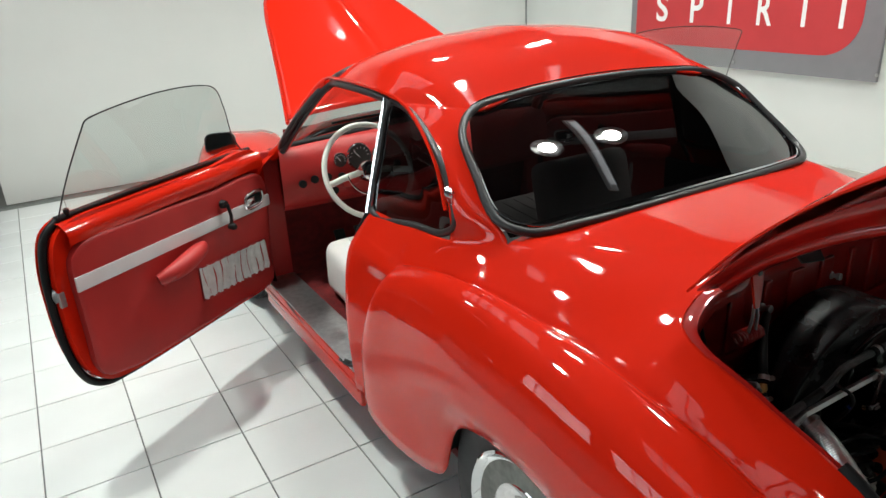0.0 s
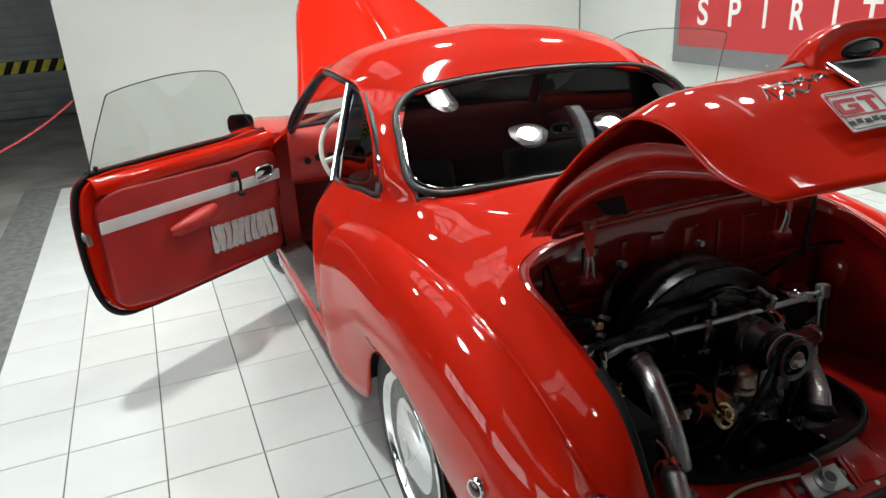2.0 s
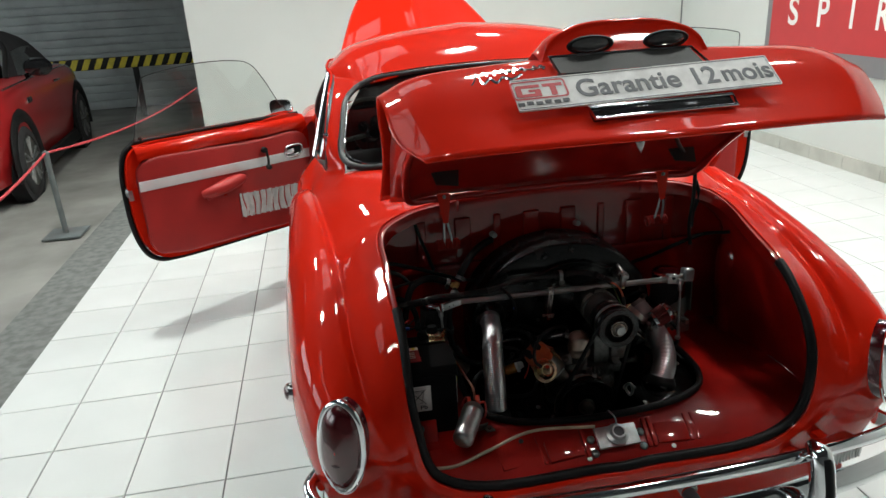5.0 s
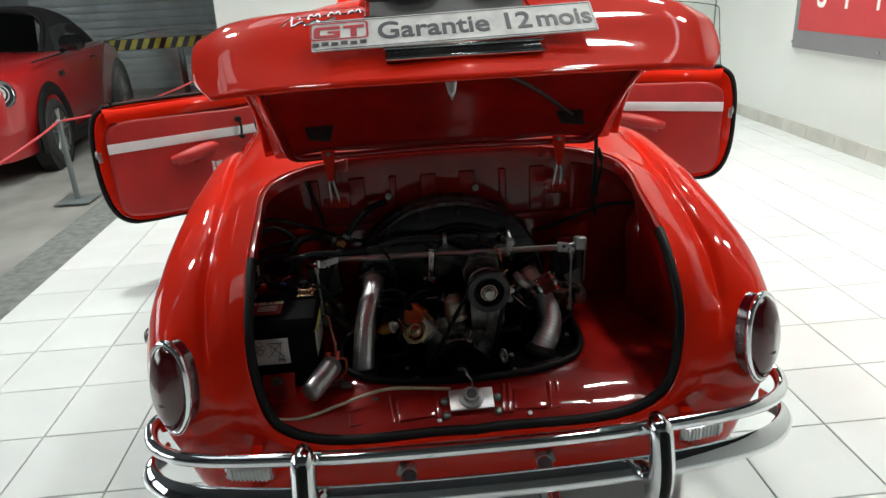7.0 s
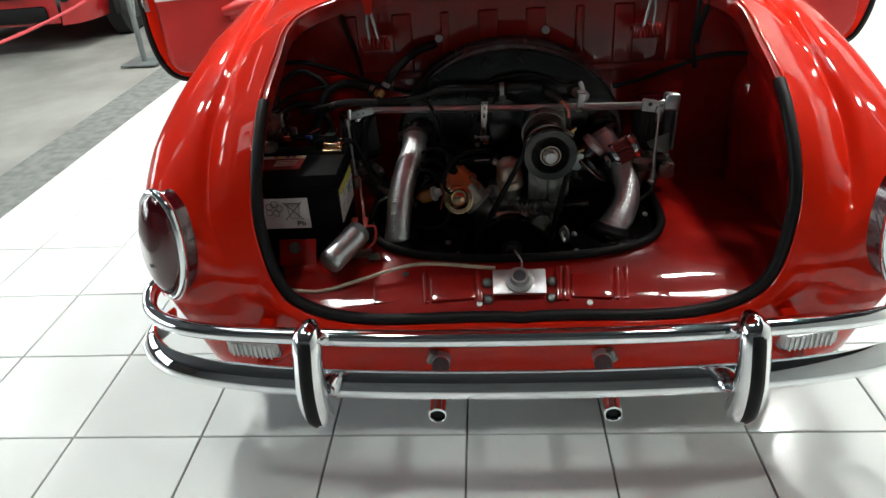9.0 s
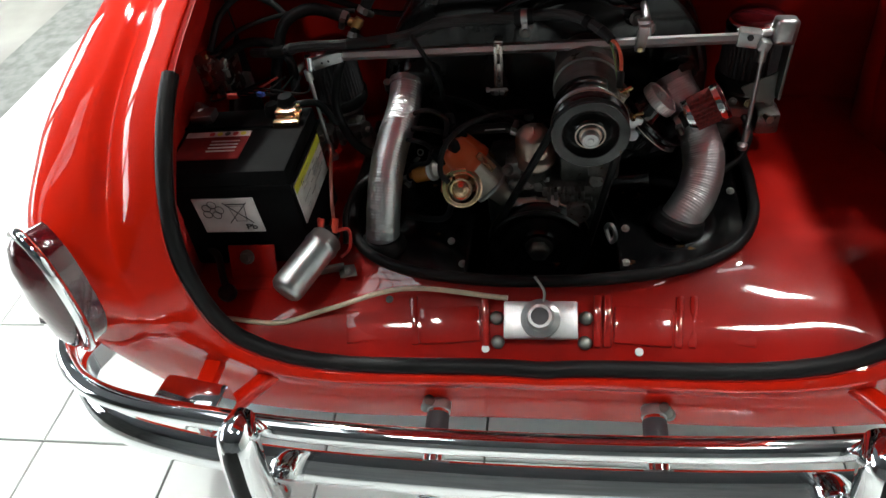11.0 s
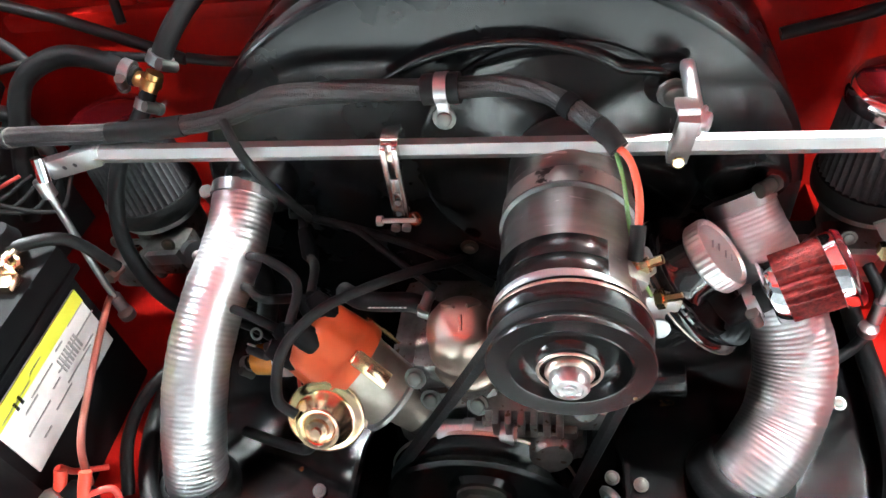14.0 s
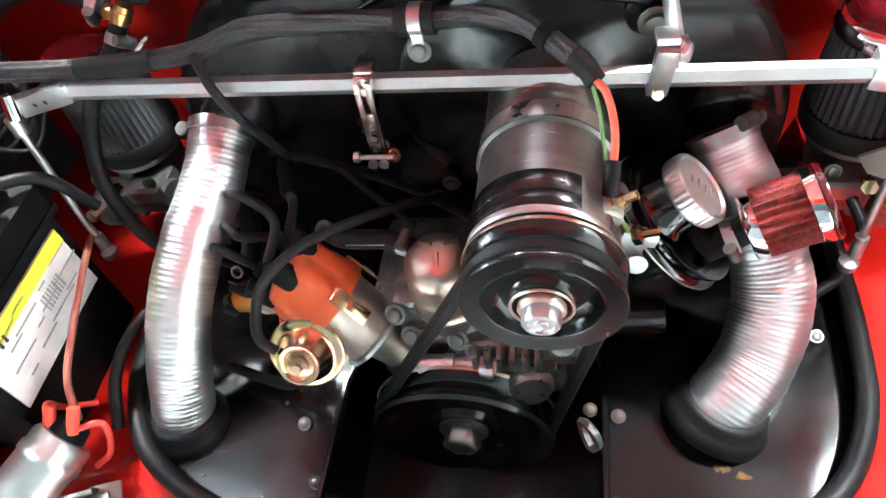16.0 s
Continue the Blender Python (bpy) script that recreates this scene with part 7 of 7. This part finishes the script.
cable("bay_cable", [(.455, -.215, .80), (.46, -.21, .84), (.475, -.21, .90), (.46, -.215, .95)], .007, "rubber")
cable("bay_cable", [(.30, -.41, .47), (.335, -.39, .49), (.35, -.365, .52), (.34, -.34, .54)], .0055, "rubber")
cable("pipe_stub", [(-.27, -.36, .45), (-.255, -.345, .50), (-.262, -.33, .54)], .012, "rubber", n=16)
cable("starter_lead", [(-.335, -.57, .468), (-.338, -.53, .50), (-.325, -.49, .52), (-.30, -.455, .525), (-.27, -.42, .52)], .0062, "rubber", "black lead", 40)
cable("tin_lead", [(-.24, -.50, .47), (-.20, -.51, .468), (-.165, -.52, .48), (-.15, -.515, .51)], .0055, "rubber")
reg = part("regulator", box((.072, .050, .076), (-.592, -.312, .668), .011, (-8, 0, -10), 3), "regmetal", car, "square glossy metal voltage regulator")
part("regulator_foot", box((.096, .012, .03), (-.590, -.290, .640), .003, (0, 0, -10)), "zinc", reg)
part("regulator_terminal", lathe([(.006, 0), (.006, .012), (0, .013)], 6, (-.600, -.325, .704), (0, -.3, 1)), "goldzinc", reg)
part("regulator_stamp", lathe([(.007, 0), (.006, .001), (0, .001)], 14, (-.601, -.3385, .668), (-.17, -.97, .14)), "goldzinc", reg)
for k in range(6):
    cable("regulator_wire", [(-.615 + .011 * k, -.325, .634), (-.60 + .02 * k, -.365, .640 + .004 * k), (-.56 + .03 * k, -.37, .650), (-.49 + .015 * k, -.33, .66)], .0022, ("blackmatt", "redwire", "rubber", "blackmatt", "rubber", "blackmatt")[k], n=24)
part("wire_shoe", box((.018, .008, .008), (-.545, -.385, .660), .002, (0, 20, 30)), "redwire", car)
part("wire_shoe", box((.018, .008, .008), (-.490, -.385, .660), .002, (0, -10, -30)), "bluewire", car)

for x, z in ((-.176, .826), (.094, .834)):
    part("bulkhead_stud", lathe([(.010, 0), (.010, .010), (.006, .012), (.006, .022), (.009, .024), (.009, .032), (0, .034)], 12, (x, -.142, z), (0, -1, .15)), "zinc", car)

# springs of the lid hinges
for sx in (-1, 1):
    hel = [(sx * .33 + .034 * (a / (9 * 2 * math.pi) * 2 - 1), -.226 + .015 * math.cos(a), .838 + .015 * math.sin(a)) for a in np.linspace(0, 9 * 2 * math.pi, 150)]
    spg = part("lid_spring", tube(hel, .0032, 6), "bay", car, "red coiled lid spring")
    part("spring_arm", join(tube([(sx * .33 - .012, -.232, .84), (sx * .335 - .008, -.240, .89), (sx * .337 - .004, -.238, .918)], .0035, 6), tube([(sx * .33 + .012, -.232, .84), (sx * .335 + .008, -.240, .89), (sx * .337 + .004, -.238, .918)], .0035, 6)), "zinc", spg)

# ---- battery, coil, lock ----
bat = thing("battery", "black car battery with white and red labels", "battery", at=(CAR[0] + .012, CAR[1] - .003, CAR[2] + .03))
part("case", join(box((.225, .17, .19), (-.515, -.502, .505), .008), box((.232, .178, .03), (-.515, -.502, .605), .006)), "plastic", bat)
part("ledge", box((.236, .182, .008), (-.515, -.502, .588), .002), "plastic", bat)
part("white_label", box((.108, .002, .074), (-.526, -.5885, .528), .0006), "paper", bat, "white label with symbols")
for x, z in ((-.560, .545), (-.548, .552), (-.562, .532), (-.546, .530), (-.538, .541)):
    part("symbol", tube([(x + .0075 * math.cos(a), -.5897, z + .0075 * math.sin(a)) for a in np.linspace(0, 2 * math.pi, 20, endpoint=False)], .0007, 5, True), "ink", bat)
part("symbol", tube([(-.520, -.5898, .549), (-.492, -.5898, .549), (-.497, -.5898, .516), (-.515, -.5898, .516)], .0008, 5, True), "ink", bat)
part("symbol", join(tube([(-.528, -.5899, .556), (-.486, -.5899, .512)], .0009, 5), tube([(-.486, -.5899, .556), (-.528, -.5899, .512)], .0009, 5), tube([(-.522, -.5899, .553), (-.490, -.5899, .553)], .0011, 5)), "ink", bat)
part("top_label", box((.115, .075, .002), (-.545, -.52, .6212), .0006), "redpaper", bat, "red top label")
part("top_stripe", box((.115, .014, .001), (-.545, -.49, .6224)), "paper", bat, smooth=False)
for k in range(5):
    part("hazard_mark", lathe([(.005, 0), (.005, .0008), (0, .0008)], 10, (-.52 - .014 * k + .02, -.49, .6228)), ("yellow", "redink", "greyink", "yellow", "redink")[k], bat)
for k in range(4):
    part("text_bar", box((.05, .003, .0008), (-.525, -.51 - .009 * k, .6226)), "paper", bat, smooth=False)
part("side_label", box((.002, .145, .080), (-.4015, -.503, .535), .0006), "paper", bat, "white side label with a yellow band")
part("yellow_band", box((.0012, .145, .016), (-.4002, -.503, .567)), "yellow", bat, smooth=False)
for k in range(14):
    part("text_bar", box((.0006, .012 + .008 * (k * 7 % 5), .0016), (-.3999, -.545 + .030 * (k % 4) + .004 * (k % 3), .512 + .0042 * k)), "smudge", bat, smooth=False)
for k in range(8):
    part("barcode_bar", box((.0006, .0016 + .0012 * (k % 2), .018), (-.3999, -.492 + .0042 * k, .538)), "smudge", bat, smooth=False)
for k in range(2):
    part("printed_digit", box((.0006, .003, .010), (-.3999, -.548 + .007 * k, .560)), "ink", bat, smooth=False)
part("terminal", join(lathe([(.011, 0), (.009, .018), (0, .02)], 14, (-.435, -.445, .62)), box((.035, .025, .014), (-.435, -.445, .632), .004)), "goldzinc", bat)
part("terminal_clamp", box((.045, .018, .012), (-.43, -.465, .624), .003), "goldzinc", bat)
part("terminal", join(lathe([(.011, 0), (.009, .018), (0, .02)], 14, (-.585, -.445, .62)), box((.04, .03, .016), (-.585, -.445, .632), .004)), "zinc", bat)
part("clamp_bolt", join(lathe([(.007, 0), (.007, .01), (.004, .011), (.004, .022), (0, .023)], 6, (-.412, -.452, .630), (.3, -.2, 1))), "goldzinc", bat)
part("post_cap", lathe([(.016, 0), (.017, .006), (.013, .014), (.012, .018), (0, .019)], 24, (-.437, -.428, .634), (0, 0, 1)), "plastic", bat)
part("top_ridge", box((.20, .006, .006), (-.515, -.470, .6215), .002), "plastic", bat)
part("filler_plug", lathe([(.015, 0), (.015, .012), (.01, .02), (0, .02)], 18, (-.465, -.43, .62)), "plastic", bat)
cable("battery_lead", [(-.418, -.44, .668), (-.38, -.415, .655), (-.36, -.40, .60)], .006, "rubber", "black battery lead")
cable("earth_strap", [(-.578, -.445, .668), (-.60, -.41, .66), (-.61, -.36, .61)], .006, "zinc")
foot = part("battery_foot", join(box((.085, .006, .062), (-.495, -.612, .468), .003, (-28, 0, 0)), box((.085, .03, .004), (-.495, -.640, .443), .001)), "bay", car, "bent red hold-down plate")
part("foot_bolt", lathe([(.013, 0), (.013, .003), (.008, .004), (.008, .014), (0, .015)], 12, (-.500, -.614, .482), (0, -.75, .5)), "zincdull", foot)
coil = thing("ignition_coil", "silver cylindrical ignition coil with red leads", "ignition coil", at=CAR)
ca, cb = Vector((-.405, -.705, .490)), Vector((-.350, -.598, .512))
cax = (cb - ca).normalized()
part("can", lathe([(0, 0), (.020, .001), (.026, .006), (.0275, .012), (.0275, .095), (.029, .097), (.029, .104), (.0275, .106), (.0275, .117), (.024, .122), (0, .122)], 32, tuple(ca), tuple(cax)), "zinc", coil)
part("cap", lathe([(.018, .118), (.015, .135), (.008, .14), (0, .14)], 20, tuple(ca), tuple(cax)), "plastic", coil)
part("bracket", join(box((.040, .005, .026), (-.343, -.640, .478), .0015, (25, 10, 25)), box((.028, .024, .004), (-.320, -.634, .466), .0015, (10, 14, 25)), lathe([(.006, 0), (.006, .004), (0, .005)], 6, (-.318, -.636, .469), (0, -.2, 1))), "zincdull", coil)
for k, dx in enumerate((-.012, .012)):
    q0 = ca + cax * .122 + Vector((dx, 0, .008))
    part("connector", tube([tuple(q0), tuple(q0 + Vector((.002, .018, .016)))], .0055, 10), "redshoe", coil, "red cable shoe")
cable("coil_lead", [tuple(ca + cax * .14), (-.343, -.563, .548), (-.355, -.51, .562), (-.370, -.44, .572), (-.392, -.40, .555), (-.42, -.37, .51)], .0034, "brownwire", "brown-red lead")
cable("coil_lead", [tuple(ca + cax * .125 + Vector((.012, 0, .01))), (-.318, -.585, .515), (-.320, -.60, .485), (-.335, -.61, .475)], .003, "redwire", n=20)
cable("coil_lead", [tuple(ca + cax * .125 + Vector((-.012, 0, .01))), (-.365, -.58, .535), (-.375, -.565, .50), (-.36, -.55, .48)], .003, "redwire", n=20)
lock = part("lid_lock", join(box((.112, .058, .009), (0, -.718, .443), .003, (30, 0, 0)), lathe([(.030, 0), (.030, .006), (.021, .010), (.018, .022), (.014, .022), (.011, .006), (0, .004)], 28, (0, -.719, .447), (0, -.5, 1))), "zinc", car, "worn zinc lid lock plate")
part("lock_bore", lathe([(.0135, 0), (0, .0004)], 20, (0, -.7285, .4655), (0, -.5, 1)), "ink", lock)
for x, y in ((-.066, -.738), (.066, -.738), (-.068, -.708), (.068, -.708)):
    part("lock_bolt", lathe([(.0105, 0), (.0105, .004), (.007, .007), (0, .008)], 14, (x, y, floor_z(x, y) + .005), (0, -.5, 1)), "zincdull", lock)
cable("release_cable", [(-.52, -.712, .436), (-.43, -.716, .430), (-.34, -.700, .447), (-.22, -.674, .466), (-.05, -.690, .462)], .004, "cream", "cream release cable", 60)
cable("cable_end", [(0.005, -.70, .462), (.006, -.69, .478), (-.008, -.675, .495)], .0022, "zinc", n=12)
grom = part("drain_hose", tube(spline([(-.59, -.58, .478), (-.565, -.60, .472), (-.545, -.64, .460), (-.531, -.664, .452)], 24), .0065, 8), "rubber", car, "black drain hose with a round end")
part("hose_end", lathe([(.015, -.006), (.016, 0), (.015, .007), (.009, .010), (.0, .009)], 20, (-.529, -.668, .450), (0, -.35, 1)), "rubber", grom)

# ---- tail lamps, bumper, exhaust, wheels ----
def tail_lamp(sx):
    n = Vector((.50 * sx, -.86, .08)).normalized()
    up = (Vector((-.06 * sx, .03, 1)) - n * n.dot(Vector((-.06 * sx, .03, 1)))).normalized()
    side = up.cross(n)
    m = Matrix.Translation(Vector((sx * .694, -.798, .603))) @ Matrix((side, up, n)).transposed().to_4x4()
    shape = spline([(0, .106, 0), (.036, .080, 0), (.052, .01, 0), (.044, -.06, 0), (.013, -.110, 0), (-.013, -.110, 0), (-.044, -.06, 0), (-.052, .01, 0), (-.036, .080, 0)], 48, True)
    vs = np.vstack([shape * s + (0, 0, z) for s, z in ((1.0, -.03), (1.0, .012), (.9, .024), (.6, .036), (.02, .04))])
    l = part("tail_lamp", moved((vs, grid_faces(5, 48, False, True)), m), "lens_red", car, "dark red oval tail lamp with a chrome rim")
    part("lamp_rim", moved(tube(shape * 1.03 + (0, 0, .006), .0085, 8, True), m), "chrome", l)
    part("lamp_divider", moved(tube([(-.045, -.03, .022), (0, -.034, .040), (.045, -.03, .022)], .0022, 6), m), "ink", l)


for sx in (-1, 1):
    tail_lamp(sx)
bar_u = spline([(-.760, -.70, .468), (-.786, -.735, .456), (-.766, -.80, .448), (-.68, -.868, .454), (-.40, -.925, .464), (0, -.945, .469), (.40, -.925, .464), (.68, -.868, .454), (.766, -.80, .448), (.786, -.735, .456), (.760, -.70, .468)], 90)
bump = part("bumper", tube(bar_u, .0165, 14), "chrome", car, "chrome upper bumper bar")
bar_l = spline([(-.775, -.70, .372), (-.80, -.76, .365), (-.74, -.835, .36), (-.55, -.895, .36), (0, -.93, .362), (.55, -.895, .36), (.74, -.835, .36), (.80, -.76, .365), (.775, -.70, .372)], 90)
tl_ = np.gradient(bar_l, axis=0)
out_ = np.stack([tl_[:, 1], -tl_[:, 0], np.zeros(len(bar_l))], 1)
out_ /= np.linalg.norm(out_, axis=1)[:, None]
prof = [(-.010, .010), (-.004, .016), (.004, .012), (.013, .003), (.021, -.008), (.026, -.019), (.0255, -.029), (.019, -.037), (.008, -.041), (-.004, -.037), (-.006, -.010)]
bl_v = np.array([p + o * a + (0, 0, b) for p, o in zip(bar_l, out_) for a, b in prof])
part("bumper_blade", (bl_v, grid_faces(len(bar_l), len(prof), False, True) + [tuple(range(len(prof))), tuple(reversed(range(len(bl_v) - len(prof), len(bl_v))))]), "chrome", bump, "curved chrome bumper blade")
for sx in (-1, 1):
    gpts = spline([(sx * .395, -.925, .492), (sx * .395, -.955, .487), (sx * .397, -.972, .44), (sx * .398, -.982, .38), (sx * .397, -.975, .325), (sx * .394, -.95, .297)], 30)
    part("overrider", tube(gpts, [.016 + .014 * min(1, i / 5) * min(1, (29 - i) / 4 + .4) for i in range(30)], 14, flat=.95), "chrome", bump)
    part("overrider_pad", tube(gpts[5:28] + (0, -.020, 0), .0145, 8, flat=1.05), "rubber", bump, "black rubber pad")
    part("bumper_iron", join(tube([(sx * .44, -.74, .345), (sx * .50, -.84, .36), (sx * .52, -.885, .37)], .016, 8)), "paint", bump)
    part("bumper_iron", tube([(sx * .70, -.66, .42), (sx * .76, -.74, .455)], .012, 8), "paint", bump)
    rl = part("reversing_lamp", box((.105, .03, .036), (sx * .535, -.872, .405), .010, (0, 0, sx * 10)), "lens_clear", car, "small ribbed clear reversing lamp")
    part("lamp_stem", box((.03, .12, .02), (sx * .535, -.800, .392), .004), "paint", rl)
    part("lamp_mount", box((.115, .05, .045), (sx * .535, -.850, .403), .008, (0, 0, sx * 10)), "chrome", rl)
    for k in range(9):
        part("lens_rib", box((.004, .004, .03), (sx * (.495 + .010 * k), -.889 + .0018 * (k - 4), .405), .001), "lens_clear", rl)
    part("exhaust_tip", join(tube([(sx * .172, -.62, .295), (sx * .172, -.80, .283), (sx * .172, -.93, .268)], .0175, 20, caps=False), tube([(sx * .172, -.62, .295), (sx * .172, -.925, .2685)], .0145, 20, caps=False), tube([(sx * .172 + .0165 * math.cos(a), -.93, .268 + .0165 * math.sin(a)) for a in np.linspace(0, 2 * math.pi, 24, endpoint=False)], .0022, 6, True)), "chrome", car, "chrome exhaust tip")
    part("exhaust_bore", lathe([(.0145, 0), (0, .001)], 16, (sx * .172, -.90, .27), (0, -1, 0)), "ink", car)
    part("side_marker", lathe([(.024, 0), (.024, .014), (.020, .020), (.0, .021)], 24, (sx * .806, -.553, .612), (sx, -.35, .12)), "chrome", car, "round chrome-rimmed side reflector")
    part("marker_lens", lathe([(.019, .019), (.013, .024), (0, .026)], 24, (sx * .806, -.553, .612), (sx, -.35, .12)), "lens_red", car)
for sx in (-1, 1):
    clamp(car, (sx * .172, -.775, .2845), (0, -1, -.1), .0185, .016, (sx, 0, .4))
    part("pipe_sleeve", tube([(sx * .172, -.79, .284), (sx * .172, -.83, .280)], .0190, 20), "ink", car)
part("silencer", tube([(-.30, -.64, .30), (.30, -.64, .30)], .07, 16), "blackmatt", car)


def wheel(sx, y):
    c, ax = (sx * .70, y - .02, .338), (sx, 0, 0)
    w = part("wheel", lathe([(.20, -.075), (.24, -.08), (.30, -.078), (.326, -.06), (.332, -.03), (.332, .03), (.326, .055), (.30, .073), (.245, .075), (.205, .066)], 56, c, ax), "tyre", car, "black tyre on a chromed steel wheel")
    for k in range(3):
        part("tread_groove", tube([(c[0] + sx * (-.03 + .03 * k), c[1] + .3325 * math.cos(a), c[2] + .3325 * math.sin(a)) for a in np.linspace(0, 2 * math.pi, 56, endpoint=False)], .003, 4, True), "ink", w)
    part("rim", lathe([(.208, .06), (.222, .072), (.224, .079), (.218, .083), (.212, .079), (.206, .070), (.200, .068), (.196, .066)], 56, c, ax), "chrome", w)
    part("wheel_disc", lathe([(.197, .067), (.190, .058), (.184, .048), (.174, .046), (.160, .054), (.146, .058), (.11, .06)], 56, c, ax), "zincdull", w, "dull silver wheel disc")
    for k in range(10):
        a = 2 * math.pi * k / 10
        part("rim_slot", moved(lathe([(.0105, 0), (0, .001)], 14), Matrix.Translation((c[0] + sx * .0575, y - .02 + .166 * math.cos(a), .338 + .166 * math.sin(a))) @ Vector((0, 0, 1)).rotation_difference(Vector((sx, .25 * math.cos(a), .25 * math.sin(a)))).to_matrix().to_4x4()), "ink", w)
    part("hubcap", lathe([(.138, .056), (.140, .066), (.134, .071), (.126, .072), (.118, .077), (.08, .088), (.035, .093), (0, .094)], 48, c, ax), "chrome", w, "domed chrome hubcap")
    part("hub_boss", lathe([(.036, .091), (.034, .096), (0, .098)], 24, c, ax), "alu", w)


for sx in (-1, 1):
    for y in (0.0, 2.52):
        wheel(sx, y)
    well = [(sx * .80, .345 * math.cos(a) - .01, .33 + .345 * math.sin(a)) for a in np.linspace(.12, math.pi - .1, 24)]
    part("wheel_well", loft([well, [(sx * .62, y, z) for _, y, z in well]], 4, 40), "blackmatt", car)

# ---- the warranty plate on the lid ----
tl, tr = Vector((-.287, -.784, 1.368)), Vector((.262, -.782, 1.378))
bl = Vector((-.287, -.853, 1.318))
ex, ey = (tr - tl).normalized(), (tl - bl).normalized()
ez = ex.cross(ey).normalized()
ey = ez.cross(ex)
PW, PH = (tr - tl).length, (tl - bl).length
pm = Matrix.Translation((tl + bl + tr + (tr + bl - tl)) / 4 + ez * .006) @ Matrix((ex, ey, ez)).transposed().to_4x4()
plate = thing("show_plate", "white printed warranty plate on the open engine lid", "sign plate", at=CAR)
part("panel", prism(rounded(PW, PH, .004), .003, pm), "paper", plate, smooth=False)
part("border", moved(tube([(PW / 2 - .004, PH / 2 - .004, .0032), (-PW / 2 + .004, PH / 2 - .004, .0032), (-PW / 2 + .004, -PH / 2 + .004, .0032), (PW / 2 - .004, -PH / 2 + .004, .0032)], .0008, 4, True), pm), "greyink", plate, smooth=False)


def lettering(text, size, width, m, parent, ink="greyink", height=0.0):
    """One printed word, its mesh taken from the built-in font, scaled to a width."""
    cu = bpy.data.curves.new("words", "FONT")
    cu.body, cu.size, cu.extrude, cu.offset = text, size, .0004, size * .018
    tmp = bpy.data.objects.new("words", cu)
    scene.collection.objects.link(tmp)
    bpy.context.view_layer.update()
    words = bpy.data.meshes.new_from_object(tmp.evaluated_get(bpy.context.evaluated_depsgraph_get()))
    bpy.data.objects.remove(tmp)
    wx = [v.co.x for v in words.vertices]
    wy = [v.co.y for v in words.vertices]
    sy = height / (max(wy) - min(wy)) if height else 1.0
    words.transform(m @ Matrix.Diagonal((width / (max(wx) - min(wx)), sy, 1, 1)) @ Matrix.Translation((0, -min(wy) if height else 0, 0)))
    words.materials.clear()
    words.materials.append(M[ink])
    wo = new("lettering", words)
    wo.parent = parent


for letter, a, w in (("S", -.835, .125), ("P", -.475, .125), ("I", -.108, .032), ("R", .158, .130), ("I", .523, .032), ("T", .762, .145)):
    lettering(letter, .30, w, Matrix(((0, 0, -1, -.0500), (-1, 0, 0, -a), (0, 1, 0, LET_Z), (0, 0, 0, 1))), sign, "signwhite", LET_H)
for word, x, w in (("Garantie", -.150, .215), ("12", .088, .050), ("mois", .158, .107)):
    lettering(word, .066, w, pm @ Matrix.Translation((x, -.020, .0036)), plate)
lettering("Pb", .016, .019, Matrix(((1, 0, 0, -.503), (0, 0, -1, -.5899), (0, 1, 0, .498), (0, 0, 0, 1))), bat, "ink")
lg = pm @ Matrix.Translation((-.222, 0, .0034))
out_l, in_l = rounded(.112, .050, .008), rounded(.104, .042, .006)
ring_v = [(x, y + .010, z) for z in (0, .0006) for loop_l in (out_l, in_l) for x, y in loop_l]
k = len(out_l)
part("logo_frame", moved((np.array(ring_v), [(2 * k + i, 2 * k + (i + 1) % k, 3 * k + (i + 1) % k, 3 * k + i) for i in range(k)]), lg), "redink", plate, smooth=False)
part("logo_mark", prism([(.002, .024), (-.044, .024), (-.048, .018), (-.048, -.004), (-.044, -.008), (.002, -.008), (.002, .011), (-.022, .011), (-.022, .005), (-.010, .005), (-.010, 0), (-.036, 0), (-.036, .016), (.002, .016)], .0006, lg), "redink", plate, smooth=False)
part("logo_mark", prism([(.008, .024), (.048, .024), (.048, .016), (.034, .016), (.034, -.008), (.022, -.008), (.022, .016), (.008, .016)], .0006, lg), "redink", plate, smooth=False)
part("logo_bar", join(*[moved(box((.013, .009, .0006), (-.045 + .018 * k, -.027 + .002 * (k % 2), .001)), lg) for k in range(6)]), "ink", plate, smooth=False)
